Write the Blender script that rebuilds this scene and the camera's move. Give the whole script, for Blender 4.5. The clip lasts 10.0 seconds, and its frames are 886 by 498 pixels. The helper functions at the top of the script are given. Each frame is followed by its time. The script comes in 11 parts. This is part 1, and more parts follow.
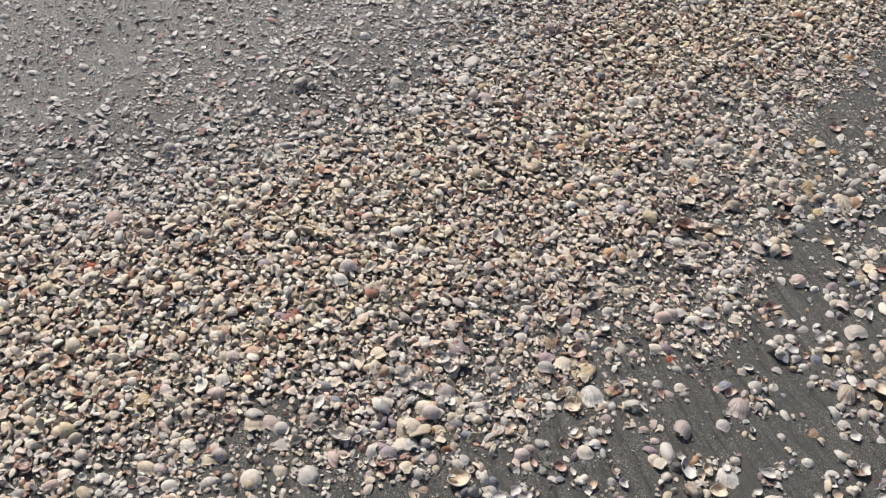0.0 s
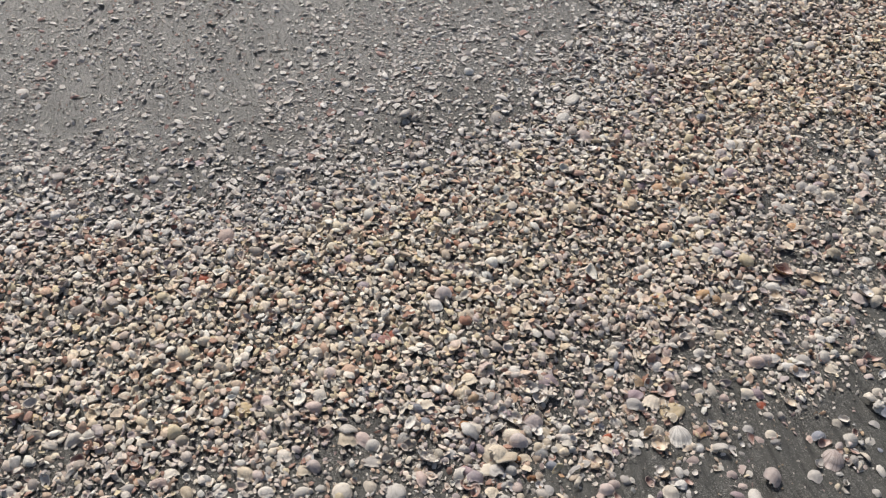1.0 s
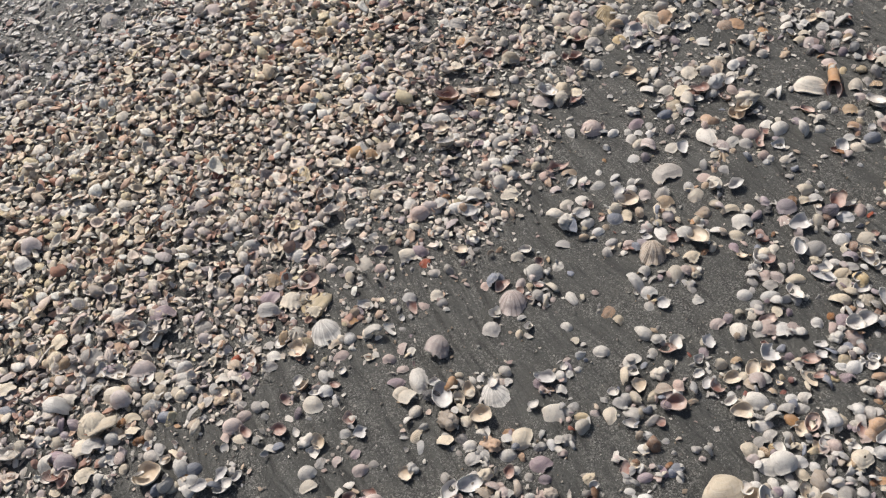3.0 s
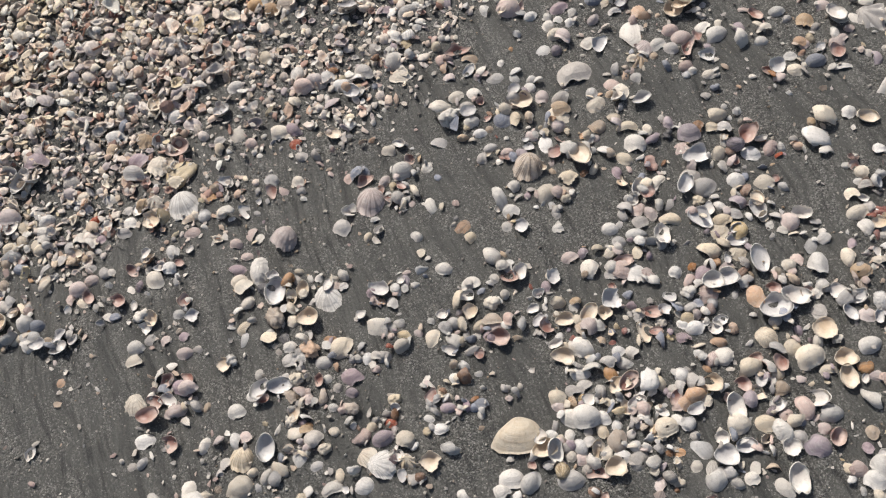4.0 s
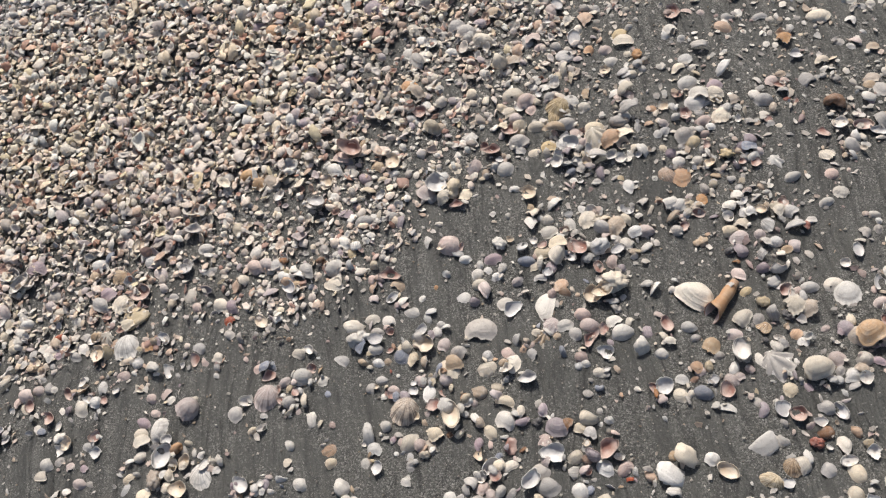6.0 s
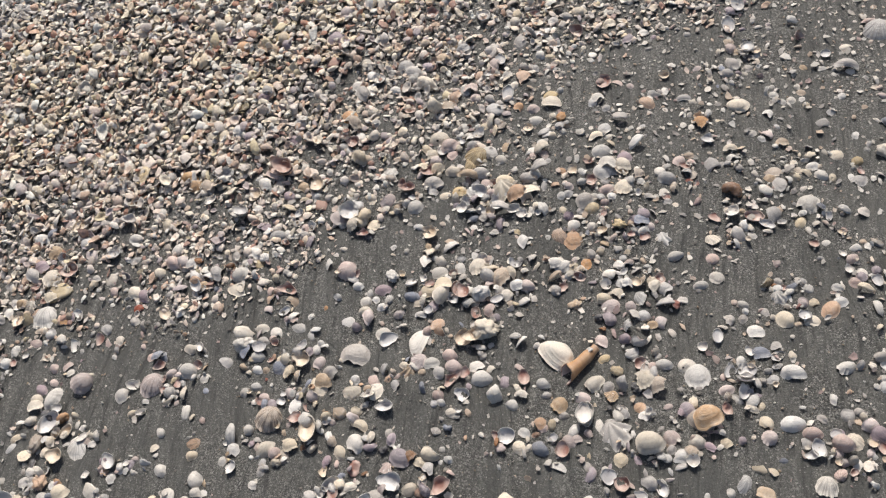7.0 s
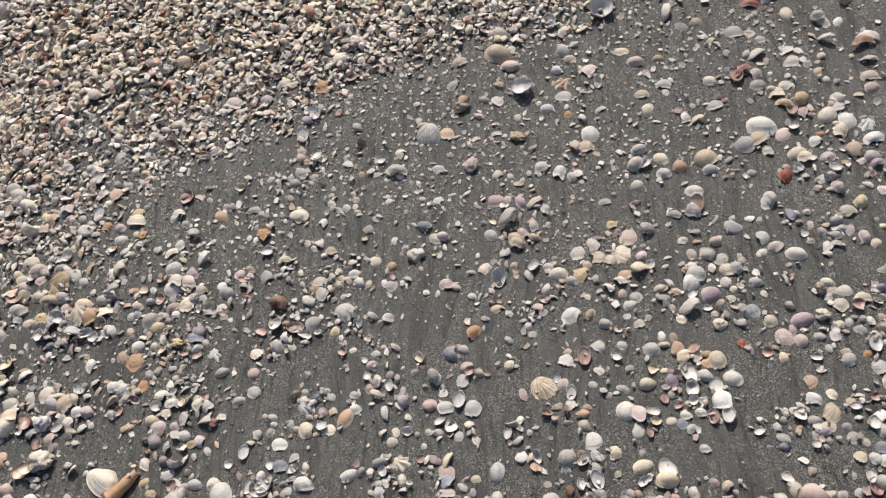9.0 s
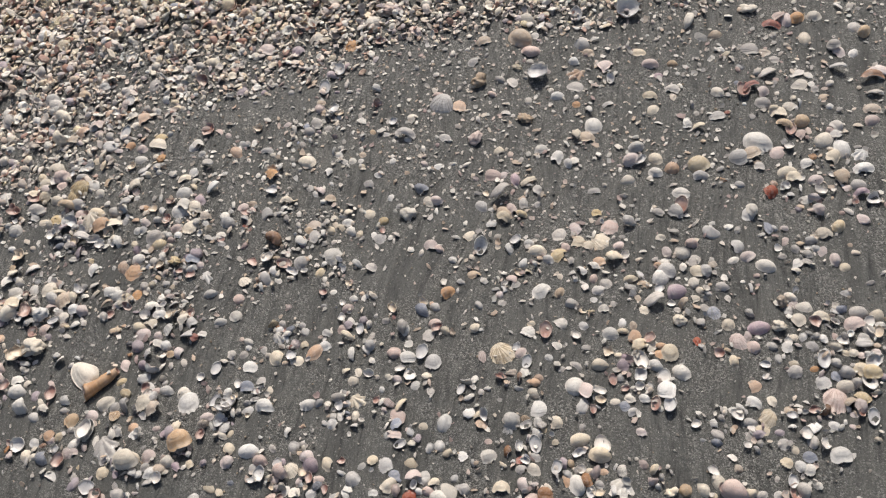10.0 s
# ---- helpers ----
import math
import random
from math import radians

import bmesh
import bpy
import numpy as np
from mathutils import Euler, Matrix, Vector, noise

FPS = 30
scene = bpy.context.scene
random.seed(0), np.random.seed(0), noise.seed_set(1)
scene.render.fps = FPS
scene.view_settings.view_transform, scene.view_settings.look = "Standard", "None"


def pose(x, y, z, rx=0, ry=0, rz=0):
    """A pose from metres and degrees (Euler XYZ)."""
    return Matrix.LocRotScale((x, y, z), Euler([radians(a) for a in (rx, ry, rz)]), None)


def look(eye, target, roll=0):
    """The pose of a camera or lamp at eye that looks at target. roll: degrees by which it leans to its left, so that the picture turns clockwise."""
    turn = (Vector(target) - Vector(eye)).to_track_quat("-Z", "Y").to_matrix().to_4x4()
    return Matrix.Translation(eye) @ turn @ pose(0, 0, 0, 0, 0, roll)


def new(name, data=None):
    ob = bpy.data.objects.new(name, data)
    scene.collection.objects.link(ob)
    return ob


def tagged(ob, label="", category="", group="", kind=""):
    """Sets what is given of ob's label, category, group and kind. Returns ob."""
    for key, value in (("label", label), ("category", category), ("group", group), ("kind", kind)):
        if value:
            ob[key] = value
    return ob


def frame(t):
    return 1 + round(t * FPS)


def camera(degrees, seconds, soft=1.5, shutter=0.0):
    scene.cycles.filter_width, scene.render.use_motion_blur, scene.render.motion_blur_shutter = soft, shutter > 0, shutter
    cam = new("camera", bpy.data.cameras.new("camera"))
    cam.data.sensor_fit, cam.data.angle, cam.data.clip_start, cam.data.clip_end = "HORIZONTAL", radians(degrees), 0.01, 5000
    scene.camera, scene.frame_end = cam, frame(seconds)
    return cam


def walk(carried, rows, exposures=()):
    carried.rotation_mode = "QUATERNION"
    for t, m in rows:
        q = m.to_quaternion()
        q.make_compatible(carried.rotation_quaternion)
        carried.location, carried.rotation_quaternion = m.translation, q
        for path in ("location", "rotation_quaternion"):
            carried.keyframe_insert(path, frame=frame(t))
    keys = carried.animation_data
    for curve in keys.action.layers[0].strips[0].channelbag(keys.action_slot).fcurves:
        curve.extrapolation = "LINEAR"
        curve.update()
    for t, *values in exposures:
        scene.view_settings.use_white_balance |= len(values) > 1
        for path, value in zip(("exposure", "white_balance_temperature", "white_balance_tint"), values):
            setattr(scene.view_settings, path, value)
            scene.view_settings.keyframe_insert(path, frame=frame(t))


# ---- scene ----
cam = camera(55.7, 10.0, soft=1.17)
PATH = [
    (0, (-0.199, 0.239, 1.426), (-0.146, 1.517, -0.112), 7.8),
    (0.2, (-0.214, 0.217, 1.456), (-0.154, 1.492, -0.083), 9.8),
    (0.5, (-0.236, 0.204, 1.472), (-0.191, 1.487, -0.062), 11.1),
    (0.7, (-0.248, 0.198, 1.476), (-0.268, 1.490, -0.051), 9.4),
    (1, (-0.223, 0.203, 1.46), (-0.377, 1.514, -0.043), 3.9),
    (1.2, (-0.164, 0.232, 1.425), (-0.342, 1.545, -0.073), 0.4),
    (1.5, (-0.013, 0.21, 1.408), (-0.117, 1.531, -0.09), -3.4),
    (1.7, (0.065, 0.238, 1.387), (0.023, 1.550, -0.122), -5.5),
    (2, (0.159, 0.252, 1.342), (0.151, 1.56, -0.171), -8.6),
    (2.2, (0.208, 0.252, 1.319), (0.21, 1.564, -0.191), -10.0),
    (3.3, (0.471, 0.459, 1.061), (0.326, 1.562, -0.601), -12.7),
    (3.5, (0.511, 0.493, 1.066), (0.292, 1.51, -0.642), -15.7),
    (3.8, (0.653, 0.544, 1.081), (0.362, 1.397, -0.705), -18.8),
    (4, (0.763, 0.575, 1.092), (0.446, 1.322, -0.736), -20.6),
    (4.3, (0.879, 0.609, 1.138), (0.615, 1.279, -0.728), -17.6),
    (4.5, (0.934, 0.632, 1.162), (0.674, 1.294, -0.707), -17.4),
    (4.8, (0.948, 0.651, 1.181), (0.650, 1.337, -0.674), -18.4),
    (5, (0.935, 0.66, 1.175), (0.546, 1.366, -0.656), -21.7),
    (5.3, (0.970, 0.729, 1.143), (0.437, 1.424, -0.655), -26.4),
    (5.5, (1.016, 0.793, 1.18), (0.413, 1.473, -0.601), -27.9),
    (5.7, (1.071, 0.898, 1.223), (0.427, 1.558, -0.552), -28.7),
    (6.8, (1.33, 1.039, 1.247), (0.48, 1.672, -0.449), -24.1),
    (7, (1.407, 1.087, 1.235), (0.55, 1.72, -0.458), -24.2),
    (7.3, (1.514, 1.163, 1.233), (0.669, 1.821, -0.456), -24.8),
    (7.5, (1.567, 1.194, 1.231), (0.737, 1.88, -0.455), -25.0),
    (7.8, (1.639, 1.245, 1.220), (0.825, 1.962, -0.460), -25.4),
    (8, (1.69, 1.294, 1.203), (0.89, 2.01, -0.484), -25.9),
    (8.3, (1.794, 1.360, 1.205), (1.013, 2.073, -0.492), -25.4),
    (8.5, (1.845, 1.422, 1.214), (1.075, 2.14, -0.486), -24.4),
    (8.8, (1.906, 1.479, 1.219), (1.158, 2.206, -0.487), -23.0),
    (9, (1.928, 1.511, 1.241), (1.194, 2.256, -0.464), -21.3),
    (9.3, (1.939, 1.503, 1.235), (1.211, 2.258, -0.468), -18.8),
    (9.5, (1.949, 1.491, 1.24), (1.205, 2.232, -0.462), -17.7),
    (9.8, (1.992, 1.480, 1.265), (1.199, 2.186, -0.430), -17.0),
    (10, (2.056, 1.489, 1.257), (1.244, 2.174, -0.437), -16.8),
]
walk(cam, [(t, look(eye, target, roll)) for t, eye, target, roll in PATH], exposures=[(0, -0.09), (1, -0.18), (1.5, -0.20), (2.2, -0.17), (3.5, -0.07), (4.5, 0.02), (5.5, 0.03), (8, 0.04), (10, 0.02)])

# ---- light ----
SUN_AZ, SUN_EL = -33.0, 44.0
world = bpy.data.worlds.new("world")
scene.world = world
world.use_nodes = True
wn = world.node_tree.nodes
sky = wn.new("ShaderNodeTexSky")
sky.sky_type, sky.sun_disc = "NISHITA", False
sky.sun_elevation, sky.sun_rotation = radians(SUN_EL), radians(SUN_AZ)
sky.air_density, sky.dust_density = 1.0, 4.0
wn["Background"].inputs["Strength"].default_value = 0.097
world.node_tree.links.new(sky.outputs[0], wn["Background"].inputs[0])
sun = new("sun", bpy.data.lights.new("sun", "SUN"))
sun.data.energy, sun.data.angle, sun.data.color = 4.2, radians(0.6), (1.0, 0.962, 0.91)
to_sun = Vector((math.sin(radians(SUN_AZ)) * math.cos(radians(SUN_EL)), math.cos(radians(SUN_AZ)) * math.cos(radians(SUN_EL)), math.sin(radians(SUN_EL))))
sun.matrix_world = look(to_sun * 20, (0, 0, 0))

# ---- materials ----


class Nodes:
    """A small builder of node materials."""

    def __init__(self, name):
        self.mat = bpy.data.materials.new(name)
        self.mat.use_nodes = True
        self.tree = self.mat.node_tree
        self.bsdf = self.tree.nodes["Principled BSDF"]

    def add(self, kind, **inputs):
        node = self.tree.nodes.new("ShaderNode" + kind)
        for key, value in inputs.items():
            self.put(node, key.replace("_", " "), value)
        return node

    def put(self, node, key, value):
        if isinstance(value, bpy.types.NodeSocket):
            self.tree.links.new(value, node.inputs[key])
        else:
            node.inputs[key].default_value = value

    def math(self, op, a, b=0.0):
        node = self.tree.nodes.new("ShaderNodeMath")
        node.operation = op
        self.put(node, 0, a)
        self.put(node, 1, b)
        return node.outputs[0]

    def mix(self, fac, a, b, blend="MIX"):
        node = self.tree.nodes.new("ShaderNodeMix")
        node.data_type, node.blend_type = "RGBA", blend
        self.put(node, 0, fac)
        self.put(node, 6, a)
        self.put(node, 7, b)
        return node.outputs[2]

    def ramp(self, fac, stops, mode="LINEAR"):
        node = self.tree.nodes.new("ShaderNodeValToRGB")
        cr = node.color_ramp
        cr.interpolation = mode
        while len(cr.elements) < len(stops):
            cr.elements.new(0.5)
        for el, (at, col) in zip(cr.elements, stops):
            el.position = at
            el.color = (*col, 1) if isinstance(col, tuple) else (col, col, col, 1)
        self.put(node, 0, fac)
        return node.outputs[0]

    def noise(self, vector, scale, detail=3.0, rough=0.55):
        node = self.add("TexNoise", Vector=vector, Scale=scale, Detail=detail, Roughness=rough)
        return node.outputs["Fac"]

    def bump(self, height, strength, distance, normal=None):
        node = self.add("Bump", Height=height, Strength=strength, Distance=distance)
        if normal is not None:
            self.put(node, "Normal", normal)
        return node.outputs[0]

    def finish(self, color, rough, normal=None, spec=0.5):
        self.put(self.bsdf, "Base Color", color)
        self.put(self.bsdf, "Roughness", rough)
        self.put(self.bsdf, "Specular IOR Level", spec)
        if normal is not None:
            self.put(self.bsdf, "Normal", normal)
        return self.mat


def rgb(r, g, b):
    return (r, g, b, 1.0)


# Along the shell ridge runs E, across it towards the sea runs N; the backwash drew streaks along D.
E_AXIS, N_AXIS, D_AXIS = (0.789, 0.615), (-0.615, 0.789), (0.42, -0.907)


def sand_material():
    n = Nodes("damp_grey_sand")
    pos = n.add("NewGeometry").outputs["Position"]
    xyz = n.add("SeparateXYZ", Vector=pos)
    x, y = xyz.outputs[0], xyz.outputs[1]
    sea = n.math("ADD", n.math("MULTIPLY", x, N_AXIS[0]), n.math("MULTIPLY", y, N_AXIS[1]))
    along = n.math("ADD", n.math("MULTIPLY", x, D_AXIS[0]), n.math("MULTIPLY", y, D_AXIS[1]))
    cross = n.math("SUBTRACT", n.math("MULTIPLY", x, -D_AXIS[1]), n.math("MULTIPLY", y, -D_AXIS[0]))
    bend = n.math("MULTIPLY", n.math("SUBTRACT", n.noise(pos, 3.0, 2.0), 0.5), 0.10)
    cross = n.math("ADD", cross, bend)
    streak_v = n.add("CombineXYZ", X=n.math("MULTIPLY", cross, 42.0), Y=n.math("MULTIPLY", along, 3.2), Z=0.0).outputs[0]
    streak = n.noise(streak_v, 1.0, 5.0, 0.62)
    furrow_v = n.add("CombineXYZ", X=n.math("MULTIPLY", cross, 95.0), Y=n.math("MULTIPLY", along, 11.0), Z=3.0).outputs[0]
    furrow = n.noise(furrow_v, 1.0, 3.0, 0.55)
    patch = n.noise(pos, 4.0, 4.0, 0.6)
    fine = n.noise(pos, 420.0, 4.0, 0.75)
    clod = n.noise(pos, 210.0, 4.0, 0.75)
    small = n.add("TexVoronoi", Vector=pos, Scale=640.0)
    speck = n.add("SeparateColor", Color=small.outputs["Color"])
    coarse = n.add("TexVoronoi", Vector=pos, Scale=540.0)
    grain = n.add("SeparateColor", Color=coarse.outputs["Color"])
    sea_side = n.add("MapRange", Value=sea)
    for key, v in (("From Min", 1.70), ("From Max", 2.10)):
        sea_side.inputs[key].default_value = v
    # smooth stretches, and gritty ones where the backwash left coarse grains
    grit = n.math("ADD", n.math("MULTIPLY", n.noise(pos, 9.0, 4.0, 0.65), 0.6), n.math("MULTIPLY", streak, 0.4))
    gritty = n.ramp(grit, [(0.44, 0.05), (0.60, 1.0)])
    # backwash streaks: hollows darker than crests, relief shade put into the colour
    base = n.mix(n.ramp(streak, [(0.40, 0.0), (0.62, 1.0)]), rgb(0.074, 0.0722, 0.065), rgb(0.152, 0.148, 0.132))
    base = n.mix(n.ramp(patch, [(0.35, 0.0), (0.7, 0.7)]), base, rgb(0.127, 0.124, 0.111))
    # fine grain: raised specks painted lighter as if lit, pores darker as if shaded
    base = n.mix(n.ramp(fine, [(0.5, 0.0), (0.70, 0.5)]), base, rgb(0.20, 0.196, 0.176))
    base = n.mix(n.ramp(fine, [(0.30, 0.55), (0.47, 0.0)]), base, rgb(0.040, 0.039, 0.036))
    tint = n.ramp(grain.outputs[0], [(0.0, (0.035, 0.033, 0.031)), (0.30, (0.078, 0.076, 0.068)), (0.58, (0.138, 0.134, 0.120)), (0.80, (0.24, 0.23, 0.205)), (0.93, (0.40, 0.38, 0.34)), (1.0, (0.52, 0.50, 0.46))])
    base = n.mix(n.math("MULTIPLY", gritty, 0.75), base, tint)
    pale = n.math("GREATER_THAN", n.math("ADD", speck.outputs[0], n.math("ADD", n.math("MULTIPLY", gritty, 0.10), n.math("MULTIPLY", sea_side.outputs[0], 0.05))), 0.99)
    base = n.mix(n.math("MULTIPLY", pale, 0.8), base, n.mix(speck.outputs[1], rgb(0.20, 0.19, 0.165), rgb(0.42, 0.405, 0.37)))
    # shade in the furrow hollows, painted dark on top of their bump
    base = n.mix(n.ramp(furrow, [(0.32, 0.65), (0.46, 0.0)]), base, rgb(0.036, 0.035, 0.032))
    # sky sheen on the wet seaward sand, put into the base colour as a paler tint
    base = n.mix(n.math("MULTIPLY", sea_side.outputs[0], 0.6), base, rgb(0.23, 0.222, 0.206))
    rough = n.math("ADD", 0.64, n.math("MULTIPLY", n.math("SUBTRACT", patch, 0.5), 0.2))
    rough = n.math("SUBTRACT", rough, n.math("MULTIPLY", sea_side.outputs[0], 0.10))
    n.put(n.bsdf, "Coat Weight", n.math("MULTIPLY", sea_side.outputs[0], 0.8))
    n.put(n.bsdf, "Coat Roughness", 0.30)
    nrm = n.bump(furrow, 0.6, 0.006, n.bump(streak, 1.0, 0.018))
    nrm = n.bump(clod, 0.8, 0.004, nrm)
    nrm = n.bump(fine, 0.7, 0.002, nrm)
    round_grain = n.math("MULTIPLY", n.math("SUBTRACT", 0.7, coarse.outputs["Distance"]), n.math("MULTIPLY", gritty, n.math("ADD", 0.4, grain.outputs[1])))
    nrm = n.bump(round_grain, 0.9, 0.0024, nrm)
    n.put(n.bsdf, "Coat Normal", nrm)
    return n.finish(base, rough, nrm, 0.5)


BED_TONES = [(0.85, 0.74, 0.60), (0.87, 0.83, 0.73), (0.75, 0.62, 0.45), (0.70, 0.64, 0.55), (0.83, 0.66, 0.50), (0.87, 0.77, 0.59), (0.62, 0.51, 0.40),
             (0.87, 0.85, 0.77), (0.66, 0.44, 0.32), (0.83, 0.68, 0.58), (0.56, 0.49, 0.47), (0.84, 0.73, 0.57), (0.43, 0.22, 0.15), (0.87, 0.79, 0.68), (0.73, 0.62, 0.41), (0.81, 0.75, 0.64)]
MIX_TONES = [(0.84, 0.78, 0.70), (0.74, 0.65, 0.58), (0.84, 0.71, 0.61), (0.60, 0.54, 0.49), (0.76, 0.60, 0.49), (0.86, 0.82, 0.75), (0.49, 0.42, 0.42), (0.70, 0.63, 0.56),
             (0.82, 0.70, 0.60), (0.45, 0.39, 0.34), (0.86, 0.77, 0.63), (0.62, 0.44, 0.33), (0.68, 0.62, 0.57), (0.41, 0.24, 0.19)]
GREY_TONES = [(0.72, 0.68, 0.64), (0.84, 0.80, 0.75), (0.50, 0.46, 0.43), (0.66, 0.60, 0.55), (0.56, 0.54, 0.51), (0.86, 0.83, 0.79), (0.33, 0.29, 0.27),
              (0.60, 0.56, 0.53), (0.78, 0.74, 0.70), (0.50, 0.47, 0.45), (0.40, 0.25, 0.22), (0.70, 0.66, 0.62)]
PALE_TONES = [(0.75, 0.70, 0.63), (0.59, 0.54, 0.48), (0.50, 0.48, 0.44), (0.67, 0.58, 0.48), (0.81, 0.77, 0.70), (0.44, 0.41, 0.37), (0.61, 0.49, 0.42),
              (0.71, 0.66, 0.59), (0.36, 0.34, 0.32), (0.53, 0.41, 0.31), (0.67, 0.62, 0.57), (0.38, 0.28, 0.26)]


def bed_material(name, tones, rough):
    """Many small shells in one mesh: each island takes one of the tones."""
    n = Nodes(name)
    geo = n.add("NewGeometry")
    pick = geo.outputs["Random Per Island"]
    pos = geo.outputs["Position"]
    k = len(tones)
    col = n.ramp(pick, [(i / k, c) for i, c in enumerate(tones)], "CONSTANT")
    shade = n.math("FRACT", n.math("MULTIPLY", pick, 91.7))
    col = n.mix(n.math("MULTIPLY", shade, 0.25), col, rgb(0.34, 0.29, 0.25))
    band = n.noise(pos, 260.0, 3.0, 0.6)
    col = n.mix(n.ramp(band, [(0.4, 0.0), (0.7, 0.55)]), col, rgb(0.74, 0.70, 0.63), "MULTIPLY")
    stain = n.noise(pos, 60.0, 3.0)
    col = n.mix(n.ramp(stain, [(0.5, 0.0), (0.75, 0.5)]), col, rgb(0.30, 0.24, 0.18))
    ribs = n.add("TexWave", Vector=pos, Scale=170.0, Distortion=9.0, Detail=2.0)
    ribs.inputs["Detail Scale"].default_value = 0.35
    wave = ribs.outputs["Fac"]
    col = n.mix(n.math("MULTIPLY", n.ramp(wave, [(0.0, 0.30), (0.5, 0.0)]), n.math("GREATER_THAN", n.math("FRACT", n.math("MULTIPLY", pick, 17.3)), 0.45)), col, rgb(0.30, 0.25, 0.20))
    nrm = n.bump(band, 0.8, 0.0014)
    nrm = n.bump(wave, 0.6, 0.0008, nrm)
    return n.finish(col, rough, nrm, 0.4)


TONES = {
    "white": (0.77, 0.72, 0.65), "cream": (0.77, 0.665, 0.51), "tan": (0.57, 0.43, 0.29), "orange": (0.57, 0.34, 0.20), "pink": (0.67, 0.53, 0.47),
    "mauve": (0.40, 0.31, 0.34), "grey": (0.57, 0.52, 0.47), "slate": (0.25, 0.27, 0.33), "brown": (0.27, 0.13, 0.065), "red": (0.33, 0.10, 0.07),
    "yellow": (0.69, 0.57, 0.39), "amber": (0.62, 0.43, 0.27), "dark": (0.09, 0.085, 0.09),
}
SECOND = {"white": (0.58, 0.52, 0.45), "cream": (0.64, 0.49, 0.34), "tan": (0.42, 0.27, 0.17), "orange": (0.74, 0.52, 0.33), "pink": (0.56, 0.37, 0.31),
          "mauve": (0.60, 0.51, 0.49), "grey": (0.38, 0.35, 0.32), "slate": (0.50, 0.49, 0.49), "brown": (0.44, 0.27, 0.15), "red": (0.54, 0.23, 0.16),
          "yellow": (0.56, 0.38, 0.19), "amber": (0.45, 0.24, 0.10), "dark": (0.25, 0.23, 0.22)}


def shell_material(tone, rayed=False):
    """Outside of a shell: growth bands across, faint rays down from the beak (UV: round the fan, from beak to rim)."""
    n = Nodes("shell_" + tone + ("_rayed" if rayed else ""))
    uv = n.add("UVMap")
    uv.uv_map = "fan"
    fan = n.add("SeparateXYZ", Vector=uv.outputs[0])
    u, v = fan.outputs[0], fan.outputs[1]
    rnd = n.add("ObjectInfo").outputs["Random"]
    obj = n.add("TexCoord").outputs["Object"]
    seed = n.math("MULTIPLY", rnd, 57.0)
    ring = n.noise(n.add("CombineXYZ", X=n.math("MULTIPLY", v, 13.0), Y=seed, Z=n.math("MULTIPLY", u, 1.2)).outputs[0], 1.0, 4.0, 0.6)
    ray = n.noise(n.add("CombineXYZ", X=n.math("MULTIPLY", u, 46.0 if rayed else 26.0), Y=seed, Z=n.math("MULTIPLY", v, 0.8)).outputs[0], 1.0, 2.0)
    blot = n.noise(n.add("VectorMath", Vector=obj).outputs[0], 4.0, 4.0, 0.65)
    pit = n.noise(obj, 26.0, 3.0, 0.7)
    a, b = TONES[tone], SECOND[tone]
    col = n.mix(n.ramp(ring, [(0.42, 0.0), (0.66, 0.5)]), rgb(*a), rgb(*b))
    col = n.mix(n.ramp(ray, [(0.46, 0.0), (0.56, (0.5 if tone in ("white", "grey", "cream", "pink") else 0.8) if rayed else 0.10)]), col, rgb(*(c * (0.40 if rayed else 0.62) for c in b)))
    col = n.mix(n.ramp(blot, [(0.45, 0.0), (0.72, 0.7)]), col, rgb(*(0.5 * c + w for c, w in zip(a, (0.36, 0.335, 0.30)))))
    col = n.mix(n.ramp(pit, [(0.56, 0.0), (0.8, 0.4)]), col, rgb(*(c * 0.5 for c in b)))
    dust = n.noise(obj, 7.0, 5.0, 0.75)
    col = n.mix(n.ramp(dust, [(0.53, 0.0), (0.72, 0.55)]), col, rgb(0.29, 0.26, 0.225))
    hsv = n.add("HueSaturation", Color=col)
    n.put(hsv, "Value", n.math("ADD", 0.63, n.math("MULTIPLY", rnd, 0.32)))
    vivid = 0.12 if tone in ("orange", "amber", "red", "brown", "yellow", "mauve", "slate") else 0.0
    n.put(hsv, "Saturation", n.math("ADD", 0.62 + vivid, n.math("MULTIPLY", n.math("FRACT", n.math("MULTIPLY", rnd, 37.3)), 0.5)))
    nrm = n.bump(ring, 0.8, 0.0015)
    nrm = n.bump(blot, 0.5, 0.002, nrm)
    nrm = n.bump(pit, 0.7, 0.0008, nrm)
    return n.finish(hsv.outputs[0], n.math("ADD", 0.42, n.math("MULTIPLY", pit, 0.3)), nrm, 0.4)


def lining_material(name, deep, edge):
    """Inside of a shell: smooth, deeper colour in the cup, paler at the lip."""
    n = Nodes("lining_" + name)
    uv = n.add("UVMap")
    uv.uv_map = "fan"
    v = n.add("SeparateXYZ", Vector=uv.outputs[0]).outputs[1]
    obj = n.add("TexCoord").outputs["Object"]
    blot = n.noise(obj, 3.5, 3.0)
    t = n.math("ADD", v, n.math("MULTIPLY", n.math("SUBTRACT", blot, 0.5), 0.5))
    col = n.ramp(t, [(0.35, deep), (0.9, edge)])
    sand = n.noise(obj, 9.0, 4.0, 0.7)
    col = n.mix(n.ramp(sand, [(0.5, 0.0), (0.8, 0.5)]), col, rgb(0.26, 0.23, 0.20))
    return n.finish(col, 0.38, n.bump(sand, 0.6, 0.001), 0.45)


